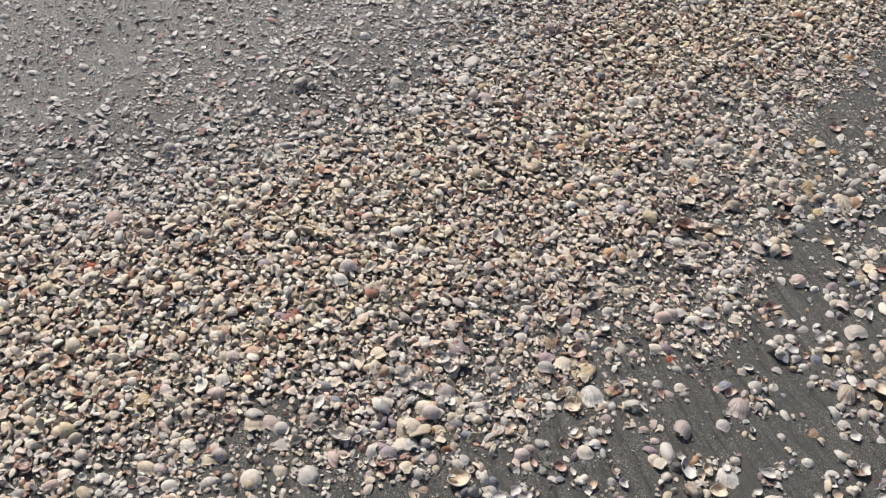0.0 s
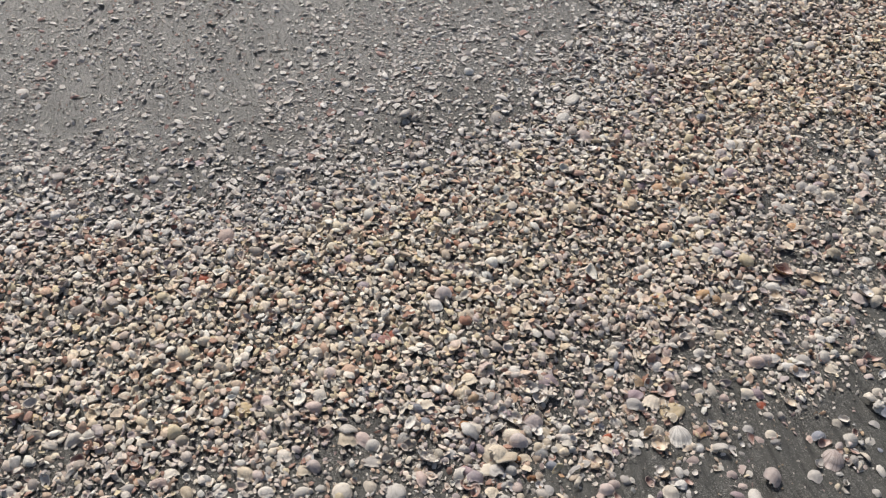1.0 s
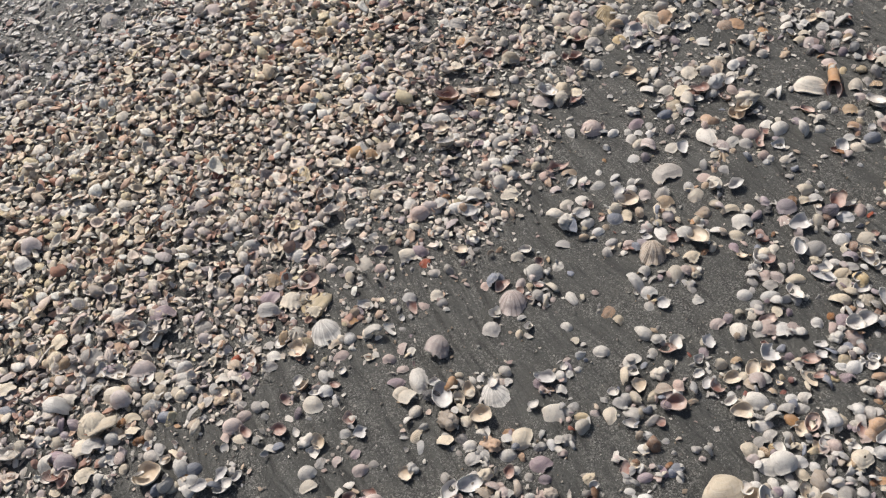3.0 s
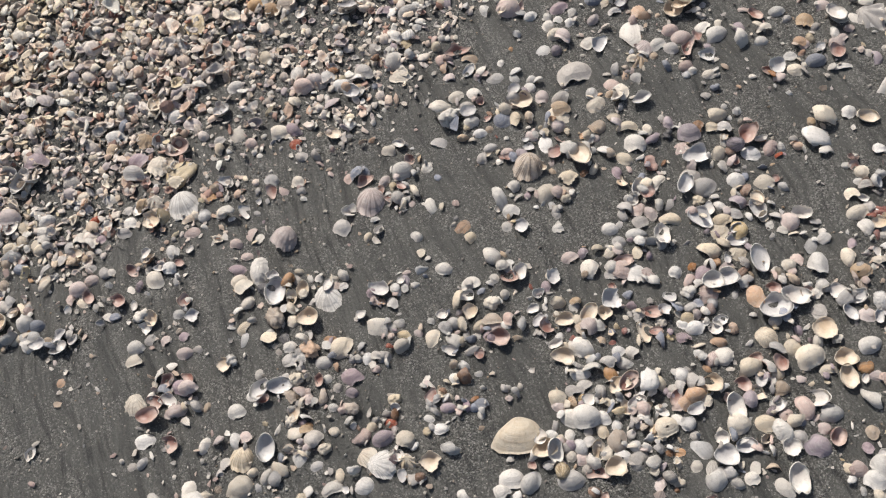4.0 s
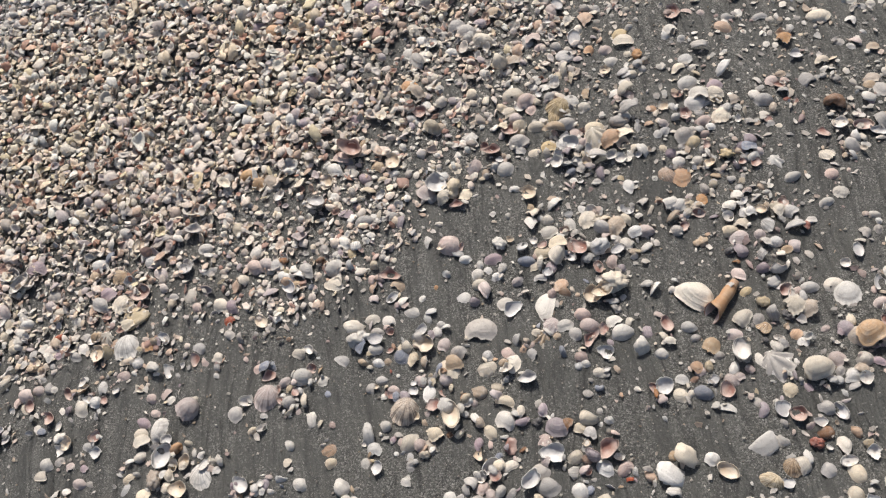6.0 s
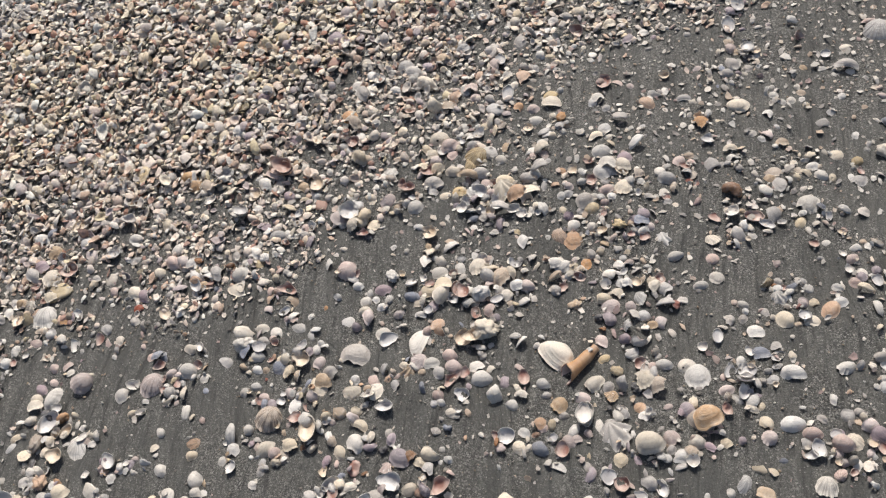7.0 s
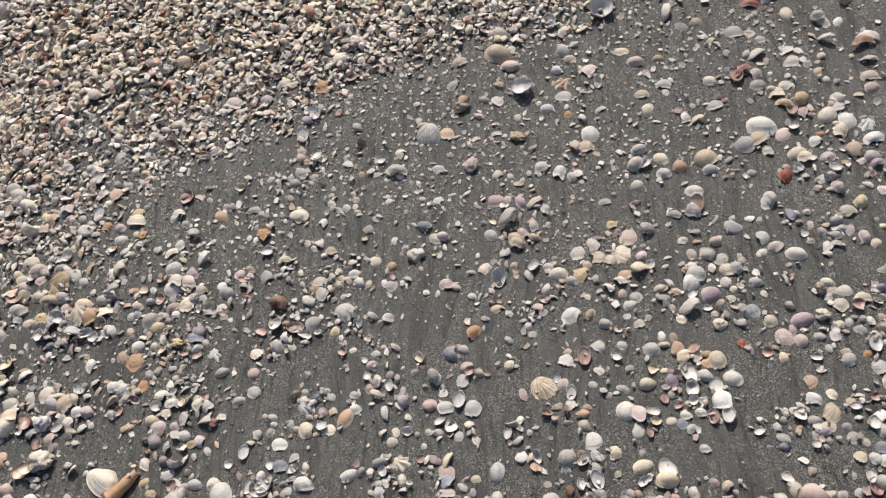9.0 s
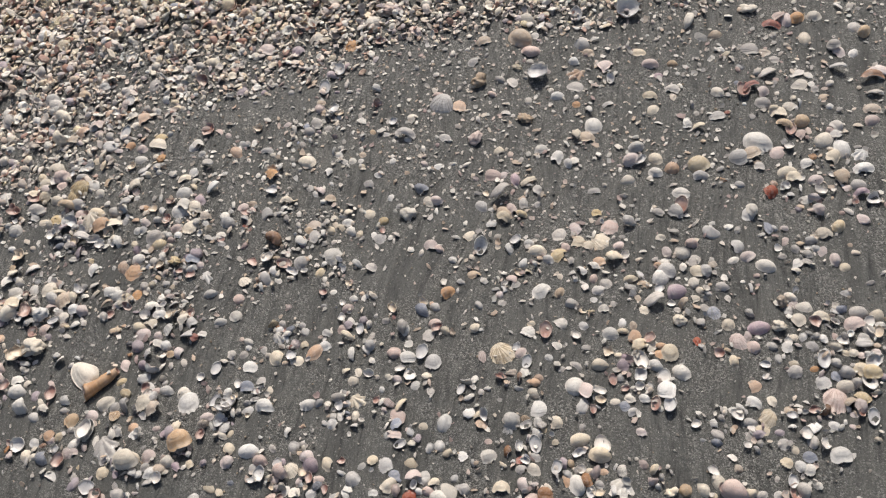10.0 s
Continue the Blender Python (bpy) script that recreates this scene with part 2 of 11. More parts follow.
def foam_material():
    n = Nodes("sea_foam")
    pos = n.add("NewGeometry").outputs["Position"]
    cells = n.add("TexVoronoi", Vector=pos, Scale=70.0).outputs["Distance"]
    wide = n.noise(pos, 16.0, 6.0, 0.7)
    col = n.mix(n.ramp(wide, [(0.36, 0.0), (0.52, 1.0)]), rgb(0.22, 0.22, 0.22), rgb(0.74, 0.74, 0.74))
    nrm = n.bump(cells, 0.6, 0.004)
    nrm = n.bump(wide, 0.6, 0.01, nrm)
    return n.finish(col, 0.75, nrm, 0.15)


def lip_material():
    """The clear front of the wave, a film of water over dark wet sand; the edge's shadow is painted into its dark
    colour.
    """
    n = Nodes("shaded_water_lip")
    pos = n.add("NewGeometry").outputs["Position"]
    ripple = n.noise(pos, 90.0, 3.0, 0.6)
    col = n.mix(n.ramp(ripple, [(0.4, 0.0), (0.65, 1.0)]), rgb(0.035, 0.034, 0.033), rgb(0.11, 0.11, 0.105))
    return n.finish(col, 0.3, n.bump(ripple, 0.5, 0.003), 0.4)


def sea_material():
    n = Nodes("sea_water")
    pos = n.add("NewGeometry").outputs["Position"]
    ripple = n.noise(pos, 3.0, 5.0, 0.6)
    return n.finish(rgb(0.10, 0.13, 0.13), 0.12, n.bump(ripple, 0.6, 0.05), 0.5)


M_SAND = sand_material()
M_BED = bed_material("dry_shell_bed", BED_TONES, 0.55)
M_MIX = bed_material("mixed_shell_bed", MIX_TONES, 0.52)
M_GREY = bed_material("wet_shell_bed", GREY_TONES, 0.27)
M_PALE = bed_material("pale_shell_bits", PALE_TONES, 0.5)
M_GRIT = bed_material("shell_grit", [(0.62, 0.58, 0.52), (0.30, 0.27, 0.23), (0.42, 0.39, 0.34), (0.20, 0.18, 0.16), (0.52, 0.49, 0.44), (0.34, 0.26, 0.18), (0.12, 0.11, 0.10)], 0.6)
M_FOAM, M_LIP, M_SEA = foam_material(), lip_material(), sea_material()
M_SHELL = {t: shell_material(t) for t in TONES}
M_RAYED = {t: shell_material(t, True) for t in TONES}
M_LINING = {"pale": lining_material("pale", (0.54, 0.49, 0.44), (0.74, 0.70, 0.64)), "cream": lining_material("cream", (0.52, 0.40, 0.28), (0.72, 0.63, 0.51)),
            "rust": lining_material("rust", (0.26, 0.13, 0.10), (0.56, 0.44, 0.38)), "grey": lining_material("grey", (0.42, 0.40, 0.39), (0.68, 0.65, 0.61))}

# ---- ground ----


def vnoise(x, y, seed=0):
    """Smooth value noise in 0..1 over arrays."""
    xi, yi = np.floor(x).astype(np.int64), np.floor(y).astype(np.int64)
    fx, fy = x - xi, y - yi
    fx, fy = fx * fx * (3 - 2 * fx), fy * fy * (3 - 2 * fy)

    def corner(a, b):
        h = (a * 374761393 + b * 668265263 + seed * 974634777) & 0xFFFFFFFF
        h = ((h ^ (h >> 13)) * 1274126177) & 0xFFFFFFFF
        return ((h ^ (h >> 16)) & 0xFFFF) / 65535.0

    top = corner(xi, yi) * (1 - fx) + corner(xi + 1, yi) * fx
    low = corner(xi, yi + 1) * (1 - fx) + corner(xi + 1, yi + 1) * fx
    return top * (1 - fy) + low * fy


def smooth(a, b, x):
    t = np.clip((x - a) / (b - a), 0, 1)
    return t * t * (3 - 2 * t)


def along_ridge(x, y):
    return E_AXIS[0] * x + E_AXIS[1] * y


def to_sea(x, y):
    return N_AXIS[0] * x + N_AXIS[1] * y


RIDGE_S = (-2.0, -0.2, 0.1, 0.41, 0.78, 1.10, 1.38, 1.55, 1.98, 2.41, 4.0)
RIDGE_LOW = (1.35, 1.23, 1.11, 0.97, 0.93, 0.96, 1.12, 1.24, 1.29, 1.27, 1.26)
# the warm crest of the ridge, its landward and its seaward edge
CREST_S = (-2.0, -0.35, 0.03, 0.35, 0.65, 0.95, 1.25, 1.56, 2.03, 4.0)
CREST_LOW = (1.45, 1.34, 1.21, 1.15, 1.10, 1.13, 1.25, 1.33, 1.35, 1.35)
CREST_HIGH = (1.95, 1.84, 1.72, 1.67, 1.66, 1.69, 1.64, 1.68, 1.72, 1.75)


APRON_S = (-2.0, -0.5, 0.0, 0.29, 0.52, 0.84, 1.01, 1.19, 1.31, 1.43, 1.54, 1.79, 2.05, 2.29, 4.0)
APRON_LOW = (1.10, 1.00, 0.92, 0.84, 0.80, 0.71, 0.70, 0.72, 0.77, 0.83, 0.90, 1.06, 1.14, 1.18, 1.20)


def apron(x, y):
    """How far inside the looser shells landward of the ridge a place lies, in metres."""
    wob = (vnoise(x * 12, y * 12, 31) - 0.5) * 0.10 + (vnoise(x * 34, y * 34, 32) - 0.5) * 0.05
    return to_sea(x, y) - np.interp(along_ridge(x, y), APRON_S, APRON_LOW) + wob


def ridge(x, y):
    """How far inside the shell ridge a place lies, from its landward edge, in metres."""
    s = along_ridge(x, y)
    wob = (vnoise(x * 9, y * 9, 3) - 0.5) * 0.12 + (vnoise(x * 28, y * 28, 4) - 0.5) * 0.05
    return to_sea(x, y) - np.interp(s, RIDGE_S, RIDGE_LOW) + wob


def sand_height(x, y):
    x, y = np.asarray(x, float), np.asarray(y, float)
    al, cr = D_AXIS[0] * x + D_AXIS[1] * y, -D_AXIS[1] * x + D_AXIS[0] * y
    near = np.exp(-(((x - 0.3) / 6) ** 2) - ((y - 1.8) / 6) ** 2)
    z = (vnoise(x * 2.2, y * 2.2, 11) - 0.5) * 0.008 + (vnoise(x * 7, y * 7, 12) - 0.5) * 0.005
    z = z + (vnoise(cr * 38, al * 3.2, 13) - 0.5) * 0.007 + (vnoise(cr * 95, al * 9, 14) - 0.5) * 0.002
    z = z + 0.004 * smooth(-0.1, 0.15, ridge(x, y))
    return z * near - 0.002


def link_mesh(name, verts, faces, mats, parent=None, flat=False):
    me = bpy.data.meshes.new(name)
    me.from_pydata(verts, [], faces)
    me.polygons.foreach_set("use_smooth", [not flat] * len(me.polygons))
    for m in mats:
        me.materials.append(m)
    ob = new(name, me)
    ob.parent = parent
    return ob


def stretched(lo, hi, step, far):
    """Grid lines, even between lo and hi, ever wider out to far."""
    mid = list(np.arange(lo, hi, step))
    out, d = [], step
    reach = 0.0
    while reach < far:
        d *= 1.5
        reach += d
        out.append(reach)
    return np.array([lo - r for r in out[::-1]] + mid + [mid[-1] + r for r in out])


def build_ground():
    xs, ys = stretched(-2.1, 2.6, 0.02, 2500), stretched(0.4, 3.4, 0.02, 2500)
    gx, gy = np.meshgrid(xs, ys)
    gz = sand_height(gx, gy)
    verts = np.stack([gx.ravel(), gy.ravel(), gz.ravel()], 1)
    nx, ny = len(xs), len(ys)
    i = (np.arange(ny - 1)[:, None] * nx + np.arange(nx - 1)[None, :]).ravel()
    faces = np.stack([i, i + 1, i + nx + 1, i + nx], 1)
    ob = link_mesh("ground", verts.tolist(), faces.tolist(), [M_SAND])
    tagged(ob, "damp dark grey beach sand with backwash streaks", "sand", kind="structure")


build_ground()


def foam_edge(s):
    """Where the last wave's tongue ends, across the ridge, at the place s along it: a lobe with a bay beside it, and more of them far off."""
    s = np.asarray(s, float)
    bay = 0.44 * (1 - np.exp(-((np.maximum(0, 0.66 - s) / 0.27) ** 2)))
    lobes = 0.20 * np.sin(s * 0.9 + 2.1) * smooth(1.6, 4.0, np.abs(s - 0.5)) + 0.10 * np.sin(s * 2.3) * smooth(1.4, 3.0, np.abs(s - 0.5))
    return 2.575 + bay + lobes + 0.015 * np.sin(s * 9.0) + 0.008 * np.sin(s * 31.0 + 1.0)


def build_sea():
    ss = np.concatenate([-np.geomspace(1500, 8.2, 24), np.arange(-8.0, -1.0, 0.1), np.arange(-1.0, 2.6, 0.02), np.arange(2.6, 9.0, 0.1), np.geomspace(9.2, 1500, 24)])
    inn = np.concatenate([[0.0, 0.004, 0.010, 0.017, 0.026, 0.04], np.arange(0.06, 0.62, 0.03)])
    verts, nz = [], len(inn)
    for s in ss:
        e = float(foam_edge(s))
        for d in inn:
            c = e + d
            x, y = E_AXIS[0] * s + N_AXIS[0] * c, E_AXIS[1] * s + N_AXIS[1] * c
            h = 0.009 * math.sqrt(min(1.0, d / 0.03)) * (0.75 + 0.5 * float(vnoise(np.array(x * 14), np.array(y * 14), 8)))
            verts.append((x, y, float(sand_height(x, y)) + (h if d > 0 else -0.004)))
    faces = [(a * nz + b, (a + 1) * nz + b, (a + 1) * nz + b + 1, a * nz + b + 1) for a in range(len(ss) - 1) for b in range(nz - 1)]
    foam = link_mesh("foam", verts, faces, [M_FOAM, M_LIP])
    ragged = vnoise(np.arange(len(ss)) * 0.31, np.zeros(len(ss)), 9)
    foam.data.polygons.foreach_set("material_index", [int(b < (3 if ragged[a] < 0.6 else 2)) for a in range(len(ss) - 1) for b in range(nz - 1)])
    tagged(foam, "white frothy edge of a spent wave", "foam", kind="structure")
    verts, outs = [], np.concatenate([[0.6], np.geomspace(0.75, 2000, 24)])
    for s in ss:
        e = float(foam_edge(s))
        for d in outs:
            c = e + d
            verts.append((E_AXIS[0] * s + N_AXIS[0] * c, E_AXIS[1] * s + N_AXIS[1] * c, 0.012))
    nz = len(outs)
    faces = [(a * nz + b, (a + 1) * nz + b, (a + 1) * nz + b + 1, a * nz + b + 1) for a in range(len(ss) - 1) for b in range(nz - 1)]
    tagged(link_mesh("water", verts, faces, [M_SEA]), "shallow grey-green sea water with ripples", "water", kind="structure")


build_sea()

# ---- shell shapes ----


def outline(kind, phi):
    """Half-breadth outline of a valve, beak at the back (+y); phi runs round from the beak. Unit breadth."""
    x, y = np.sin(phi), np.cos(phi)
    if kind == "clam":
        return np.stack([0.5 * x * (1 - 0.10 * y) + 0.05 * (1 - y * y) * 0.5, (0.385 - 0.05 * x) * y + 0.05 * np.maximum(0, y) ** 6], -1)
    if kind == "surf":
        return np.stack([0.5 * x * (1 - 0.30 * y) + 0.07 * y, 0.33 * y + 0.09 * np.maximum(0, y) ** 4], -1)
    if kind == "cockle":
        return np.stack([0.5 * x * (1 - 0.06 * y), 0.49 * y + 0.04 * np.maximum(0, y) ** 6], -1)
    if kind == "ark":
        return np.stack([0.5 * np.sign(x) * np.abs(x) ** 0.8 * (1 - 0.04 * y) + 0.06 * (1 - y), 0.33 * np.sign(y) * np.abs(y) ** 0.85], -1)
    if kind == "fan":
        return np.stack([0.5 * x * (1 - 0.24 * y), 0.45 * y + 0.07 * np.maximum(0, y) ** 3], -1)
    if kind == "slipper":
        return np.stack([0.34 * x * (1 - 0.12 * y), 0.5 * y], -1)
    return np.stack([0.5 * x, 0.45 * y], -1)


def valve(kind, depth, ribs=0, rib=0.0, rings=6, round_=26, thick=0.035, cut=0.0, hole=False, warp=0.0, ridges=0.0015, seed=0, chop=0.0, scallop=0.0, rag=0.05):
    """One valve of a bivalve, dome up, rim near z = 0, unit breadth: verts, faces, material slots and UVs."""
    rng = np.random.RandomState(seed)
    phi = np.linspace(0, 2 * np.pi, round_, endpoint=False)
    rim = outline(kind, phi)
    beak = np.array([0.03, rim[:, 1].max() * 0.80])
    wob = 1 + warp * (vnoise(np.cos(phi) * 2.2 + 9, np.sin(phi) * 2.2 + seed, 5) - 0.5)
    if cut:
        # a broken lip: the rim pulled in on one side by an uneven bite
        a0 = rng.uniform(1.6, 4.6)
        near = np.exp(-((phi - a0) / 0.8) ** 2)
        wob = wob * (1 - cut * near * (0.75 + 0.5 * rng.rand(round_)))
    wob = wob * (1 + rag * (rng.rand(round_) - 0.6))
    centre = rim.mean(0)
    half = np.abs(rim - centre).max(0)
    rim = centre + (rim - centre) * (1 + scallop * np.cos(ribs * phi) * (np.cos(phi) < 0.7))[:, None]
    if chop:
        # a straight fracture across the lip, and a smaller one beside it
        for _ in range(2):
            a0 = rng.uniform(1.5, 4.8)
            d = np.array([math.sin(a0), math.cos(a0)])
            over = (rim - centre) @ d - (half * np.abs(d)).sum() * (1 - chop * rng.uniform(0.7, 1.3))
            rim = rim - np.maximum(0, over)[:, None] * d * (1 + 0.25 * (rng.rand(round_, 1) - 0.5))

    def sheet(levels, drop, slot):
        pts, uvs = [], []
        for s in levels:
            p = beak + (rim - beak) * s * (1 + (wob - 1) * s)[:, None]
            q = (p - centre) / half
            r2 = np.clip((q**2).sum(1), 0, 1)
            lumpy = 1 + 0.16 * (vnoise(p[:, 0] * 5 + seed, p[:, 1] * 5 + 3, 17) - 0.5)
            dome = lumpy * depth * np.maximum(0.0, 1 - r2 ** 1.1) ** 0.55 * (1 + 0.28 * q[:, 1])
            crest = rib * np.cos(ribs * phi) * min(1, s * 1.3) if ribs else 0.0
            step = ridges * np.sin(s * 40)
            z = dome + (crest * (0.4 + 0.6 * s) + step * s) * (1 if not drop else 0.4) - drop * (0.35 + 0.65 * (1 - s))
            if s >= 0.999:
                z = np.maximum(0, crest * 0.8) + 0.9 * dome + (0.012 * vnoise(phi * 3, phi * 0 + seed, 6)) if not drop else np.maximum(0, 0.9 * dome - thick) + 0.004
            pts.append(np.column_stack([p * (1 - (drop * 0.8 if s > 0.9 else 0)), z]))
            uvs.append(np.column_stack([phi / (2 * np.pi), np.full(round_, s)]))
        return np.concatenate(pts), np.concatenate(uvs)

    lv = np.array([0.06] + [((k + 1) / rings) ** 0.8 for k in range(rings)])
    lv[-1] = 1.0
    inn = lv[[i for i in range(len(lv)) if i % 2 == len(lv) % 2 or i == len(lv) - 1]]
    inn[-1] = 1.0
    vo, uo = sheet(lv, 0.0, 0)
    vi, ui = sheet(inn, thick, 1)
    faces, slots = [], []
    no, ni, k0 = len(lv), len(inn), len(lv) * round_

    def strip(n, base, flip, slot):
        faces.append(tuple(base + j for j in (range(round_) if not flip else range(round_ - 1, -1, -1))))
        slots.append(slot)
        for a in range(n - 1):
            for j in range(round_):
                if hole and j in (round_ // 2, round_ // 2 + 1) and levels_at(a, n):
                    continue
                k = (j + 1) % round_
                f = (base + a * round_ + j, base + (a + 1) * round_ + j, base + (a + 1) * round_ + k, base + a * round_ + k)
                faces.append(f if not flip else f[::-1])
                slots.append(slot)

    def levels_at(a, n):
        return a == max(1, n // 2 - 1)

    strip(no, 0, True, 0)
    strip(ni, k0, False, 1)
    a, b = (no - 1) * round_, k0 + (ni - 1) * round_
    for j in range(round_):
        k = (j + 1) % round_
        faces.append((a + k, a + j, b + j, b + k))
        slots.append(1)
    return np.concatenate([vo, vi]), faces, slots, np.concatenate([uo, ui]), round_


def snail(turns=2.6, tall=0.75, open_=0.42, around=12, steps=30, grow=0.30):
    """A coiled snail shell lying on its side, unit length."""
    th = np.linspace(0, turns * 2 * np.pi, steps)
    size = np.exp(grow * (th - th[-1]) / 1.9)
    v, uv = [], []
    for i, (t, s) in enumerate(zip(th, size)):
        a = np.linspace(0, 2 * np.pi, around, endpoint=False)
        r, h = open_ * s * np.cos(a) + 0.42 * s, open_ * 1.15 * s * np.sin(a)
        v.append(np.column_stack([r * np.cos(t), r * np.sin(t), h - tall * s * 1.1]))
        uv.append(np.column_stack([a / (2 * np.pi), np.full(around, i / steps)]))
    v = np.concatenate(v)
    faces, slots = [tuple(range(around))], [0]
    for i in range(steps - 1):
        for j in range(around):
            k = (j + 1) % around
            faces.append((i * around + j, i * around + k, (i + 1) * around + k, (i + 1) * around + j))
            slots.append(0)
    # the mouth: an inward funnel
    last = (steps - 1) * around
    ring = v[last:]
    mid = ring.mean(0)
    back = np.array([math.sin(th[-1]), -math.cos(th[-1]), 0]) * 0.25
    v = np.concatenate([v, mid + (ring - mid) * 0.8, mid + (ring - mid) * 0.45 + back])
    uv = np.concatenate([np.concatenate(uv), np.tile([[0.5, 0.9]], (around, 1)), np.tile([[0.5, 0.1]], (around, 1))])
    for g in range(2):
        for j in range(around):
            k = (j + 1) % around
            faces.append((last + g * around + j, last + g * around + k, last + (g + 1) * around + k, last + (g + 1) * around + j))
            slots.append(1)
    faces.append(tuple(last + 2 * around + j for j in range(around)))
    slots.append(1)
    v = v[:, [2, 0, 1]]
    v = v - (v.max(0) + v.min(0)) / 2
    v = v / (v[:, 0].max() - v[:, 0].min())
    v[:, 2] -= v[:, 2].min()
    return v, faces, slots, uv


def horn(around=18, steps=10, seed=0):
    """The broken spout of a whelk: a tapering, slightly bent tube with a hollow wide end, lying down; unit length."""
    rng = np.random.RandomState(seed)
    v, uv, faces, slots = [], [], [], []
    a = np.linspace(0, 2 * np.pi, around, endpoint=False)
    chip = 0.10 * (vnoise(np.cos(a) * 2.5 + 4, np.sin(a) * 2.5 + seed, 7) - 0.3)
    for wall in (0, 1):
        for i in range(steps):
            t = i / (steps - 1)
            r = (0.20 - 0.11 * t ** 0.8 + 0.03 * math.exp(-((t - 0.72) / 0.1) ** 2)) * (0.84 if wall else 1.0)
            bend = 0.10 * t * t
            x = -0.5 + t * 1.0 + 0.13 * (np.sin(a) + 1) * (1 - t) ** 3 + (chip * (1 - t) ** 3 if not wall else chip * (1 - t) ** 3 + 0.01)
            v.append(np.column_stack([x + 0 * a, bend + r * np.cos(a) * 0.92, r * np.sin(a) + 0.24 - 0.10 * t]))
            uv.append(np.column_stack([a / (2 * np.pi), np.full(around, t if not wall else 1 - t)]))
        base = wall * steps * around
        for i in range(steps - 1):
            for j in range(around):
                k = (j + 1) % around
                f = (base + i * around + j, base + i * around + k, base + (i + 1) * around + k, base + (i + 1) * around + j)
                faces.append(f[::-1] if not wall else f)
                slots.append(wall)
    m = steps * around
    for j in range(around):
        k = (j + 1) % around
        faces.append((j, k, m + k, m + j))
        slots.append(1)
        e, g = (steps - 1) * around, m + (steps - 1) * around
        faces.append((e + k, e + j, g + j, g + k))
        slots.append(0)
    v = np.concatenate(v)
    v[:, 2] -= v[:, 2].min()
    return v, faces, slots, np.concatenate(uv)


def shard(seed, round_=16, bow=0.12, long_=0.7, thick=0.05):
    """A broken plate of shell, bowed, faintly ribbed, with an angular uneven outline; unit length."""
    rng = np.random.RandomState(seed)
    corners = np.sort(rng.uniform(0, 2 * np.pi, rng.randint(4, 7)))
    phi = np.linspace(0, 2 * np.pi, round_, endpoint=False)
    rad = np.interp(phi, np.concatenate([corners - 2 * np.pi, corners, corners + 2 * np.pi]), np.tile(rng.uniform(0.26, 0.60, len(corners)), 3))
    rad = rad * (1 + 0.30 * (rng.rand(round_) - 0.5))
    ribbed, off = 0.022 * rng.rand(), rng.uniform(-0.25, 0.25)
    v, uv, faces, slots = [], [], [], []
    for side in (0, 1):
        for s in (0.0, 0.55, 1.0):
            p = np.column_stack([rad * np.cos(phi), rad * np.sin(phi) * long_]) * s
            z = bow * (1 - ((p[:, 0] - off) * 2.2) ** 2 - (p[:, 1] * 1.6) ** 2) + ribbed * np.sin(p[:, 1] * 34) - (thick if side else 0) + 0.02 * rng.rand(round_) * (s > 0)
            v.append(np.column_stack([p, z]))
            uv.append(np.column_stack([0.5 + p[:, 0] * 0.3, 0.5 + p[:, 1] * 0.8]))
    for side in (0, 1):
        b = side * 3 * round_
        for a in range(2):
            for j in range(round_):
                k = (j + 1) % round_
                f = (b + a * round_ + j, b + (a + 1) * round_ + j, b + (a + 1) * round_ + k, b + a * round_ + k)
                faces.append(f if side == 0 else f[::-1])
                slots.append(side)
    for j in range(round_):
        k = (j + 1) % round_
        faces.append((2 * round_ + j, 5 * round_ + j, 5 * round_ + k, 2 * round_ + k))
        slots.append(0)
    v = np.concatenate(v)
    v[:, 2] -= v[:, 2].min()
    return v, faces, slots, np.concatenate(uv), round_


def slab(seed, around=20, long_=0.62, thick=0.07):
    """A nearly square, slightly bowed piece of a thick old shell, with worn corners; unit length."""
    rng = np.random.RandomState(seed)
    phi = np.linspace(0, 2 * np.pi, around, endpoint=False)
    rim = np.column_stack([0.5 * np.sign(np.cos(phi)) * np.abs(np.cos(phi)) ** 0.45, 0.5 * long_ * np.sign(np.sin(phi)) * np.abs(np.sin(phi)) ** 0.45])
    rim = rim * (1 + 0.10 * (rng.rand(around, 1) - 0.5)) + rim[:, ::-1] * rng.uniform(-0.18, 0.18)
    v, uv, faces, slots = [], [], [], []
    for side in (0, 1):
        for q in (0.02, 0.55, 0.93, 1.0):
            p = rim * q
            z = 0.09 * (1 - 3.2 * (p[:, 0] ** 2 + p[:, 1] ** 2)) + 0.012 * np.sin(p[:, 0] * 30) - thick * side - (0.02 if q == 1.0 else 0) * (1 - 2 * side)
            v.append(np.column_stack([p, z]))
            uv.append(np.column_stack([0.5 + p[:, 0] * 0.4, 0.5 + p[:, 1] * 0.6]))
        base = side * 4 * around
        for a in range(3):
            for j in range(around):
                k = (j + 1) % around
                f = (base + a * around + j, base + (a + 1) * around + j, base + (a + 1) * around + k, base + a * around + k)
                faces.append(f if side == 0 else f[::-1])
                slots.append(0)
        faces.append(tuple(base + j for j in (range(around) if side == 0 else range(around - 1, -1, -1))))
        slots.append(0)
    for j in range(around):
        k = (j + 1) % around
        faces.append((3 * around + j, 7 * around + j, 7 * around + k, 3 * around + k))
        slots.append(0)
    v = np.concatenate(v)
    v[:, 2] -= v[:, 2].min()
    return v, faces, slots, np.concatenate(uv), around


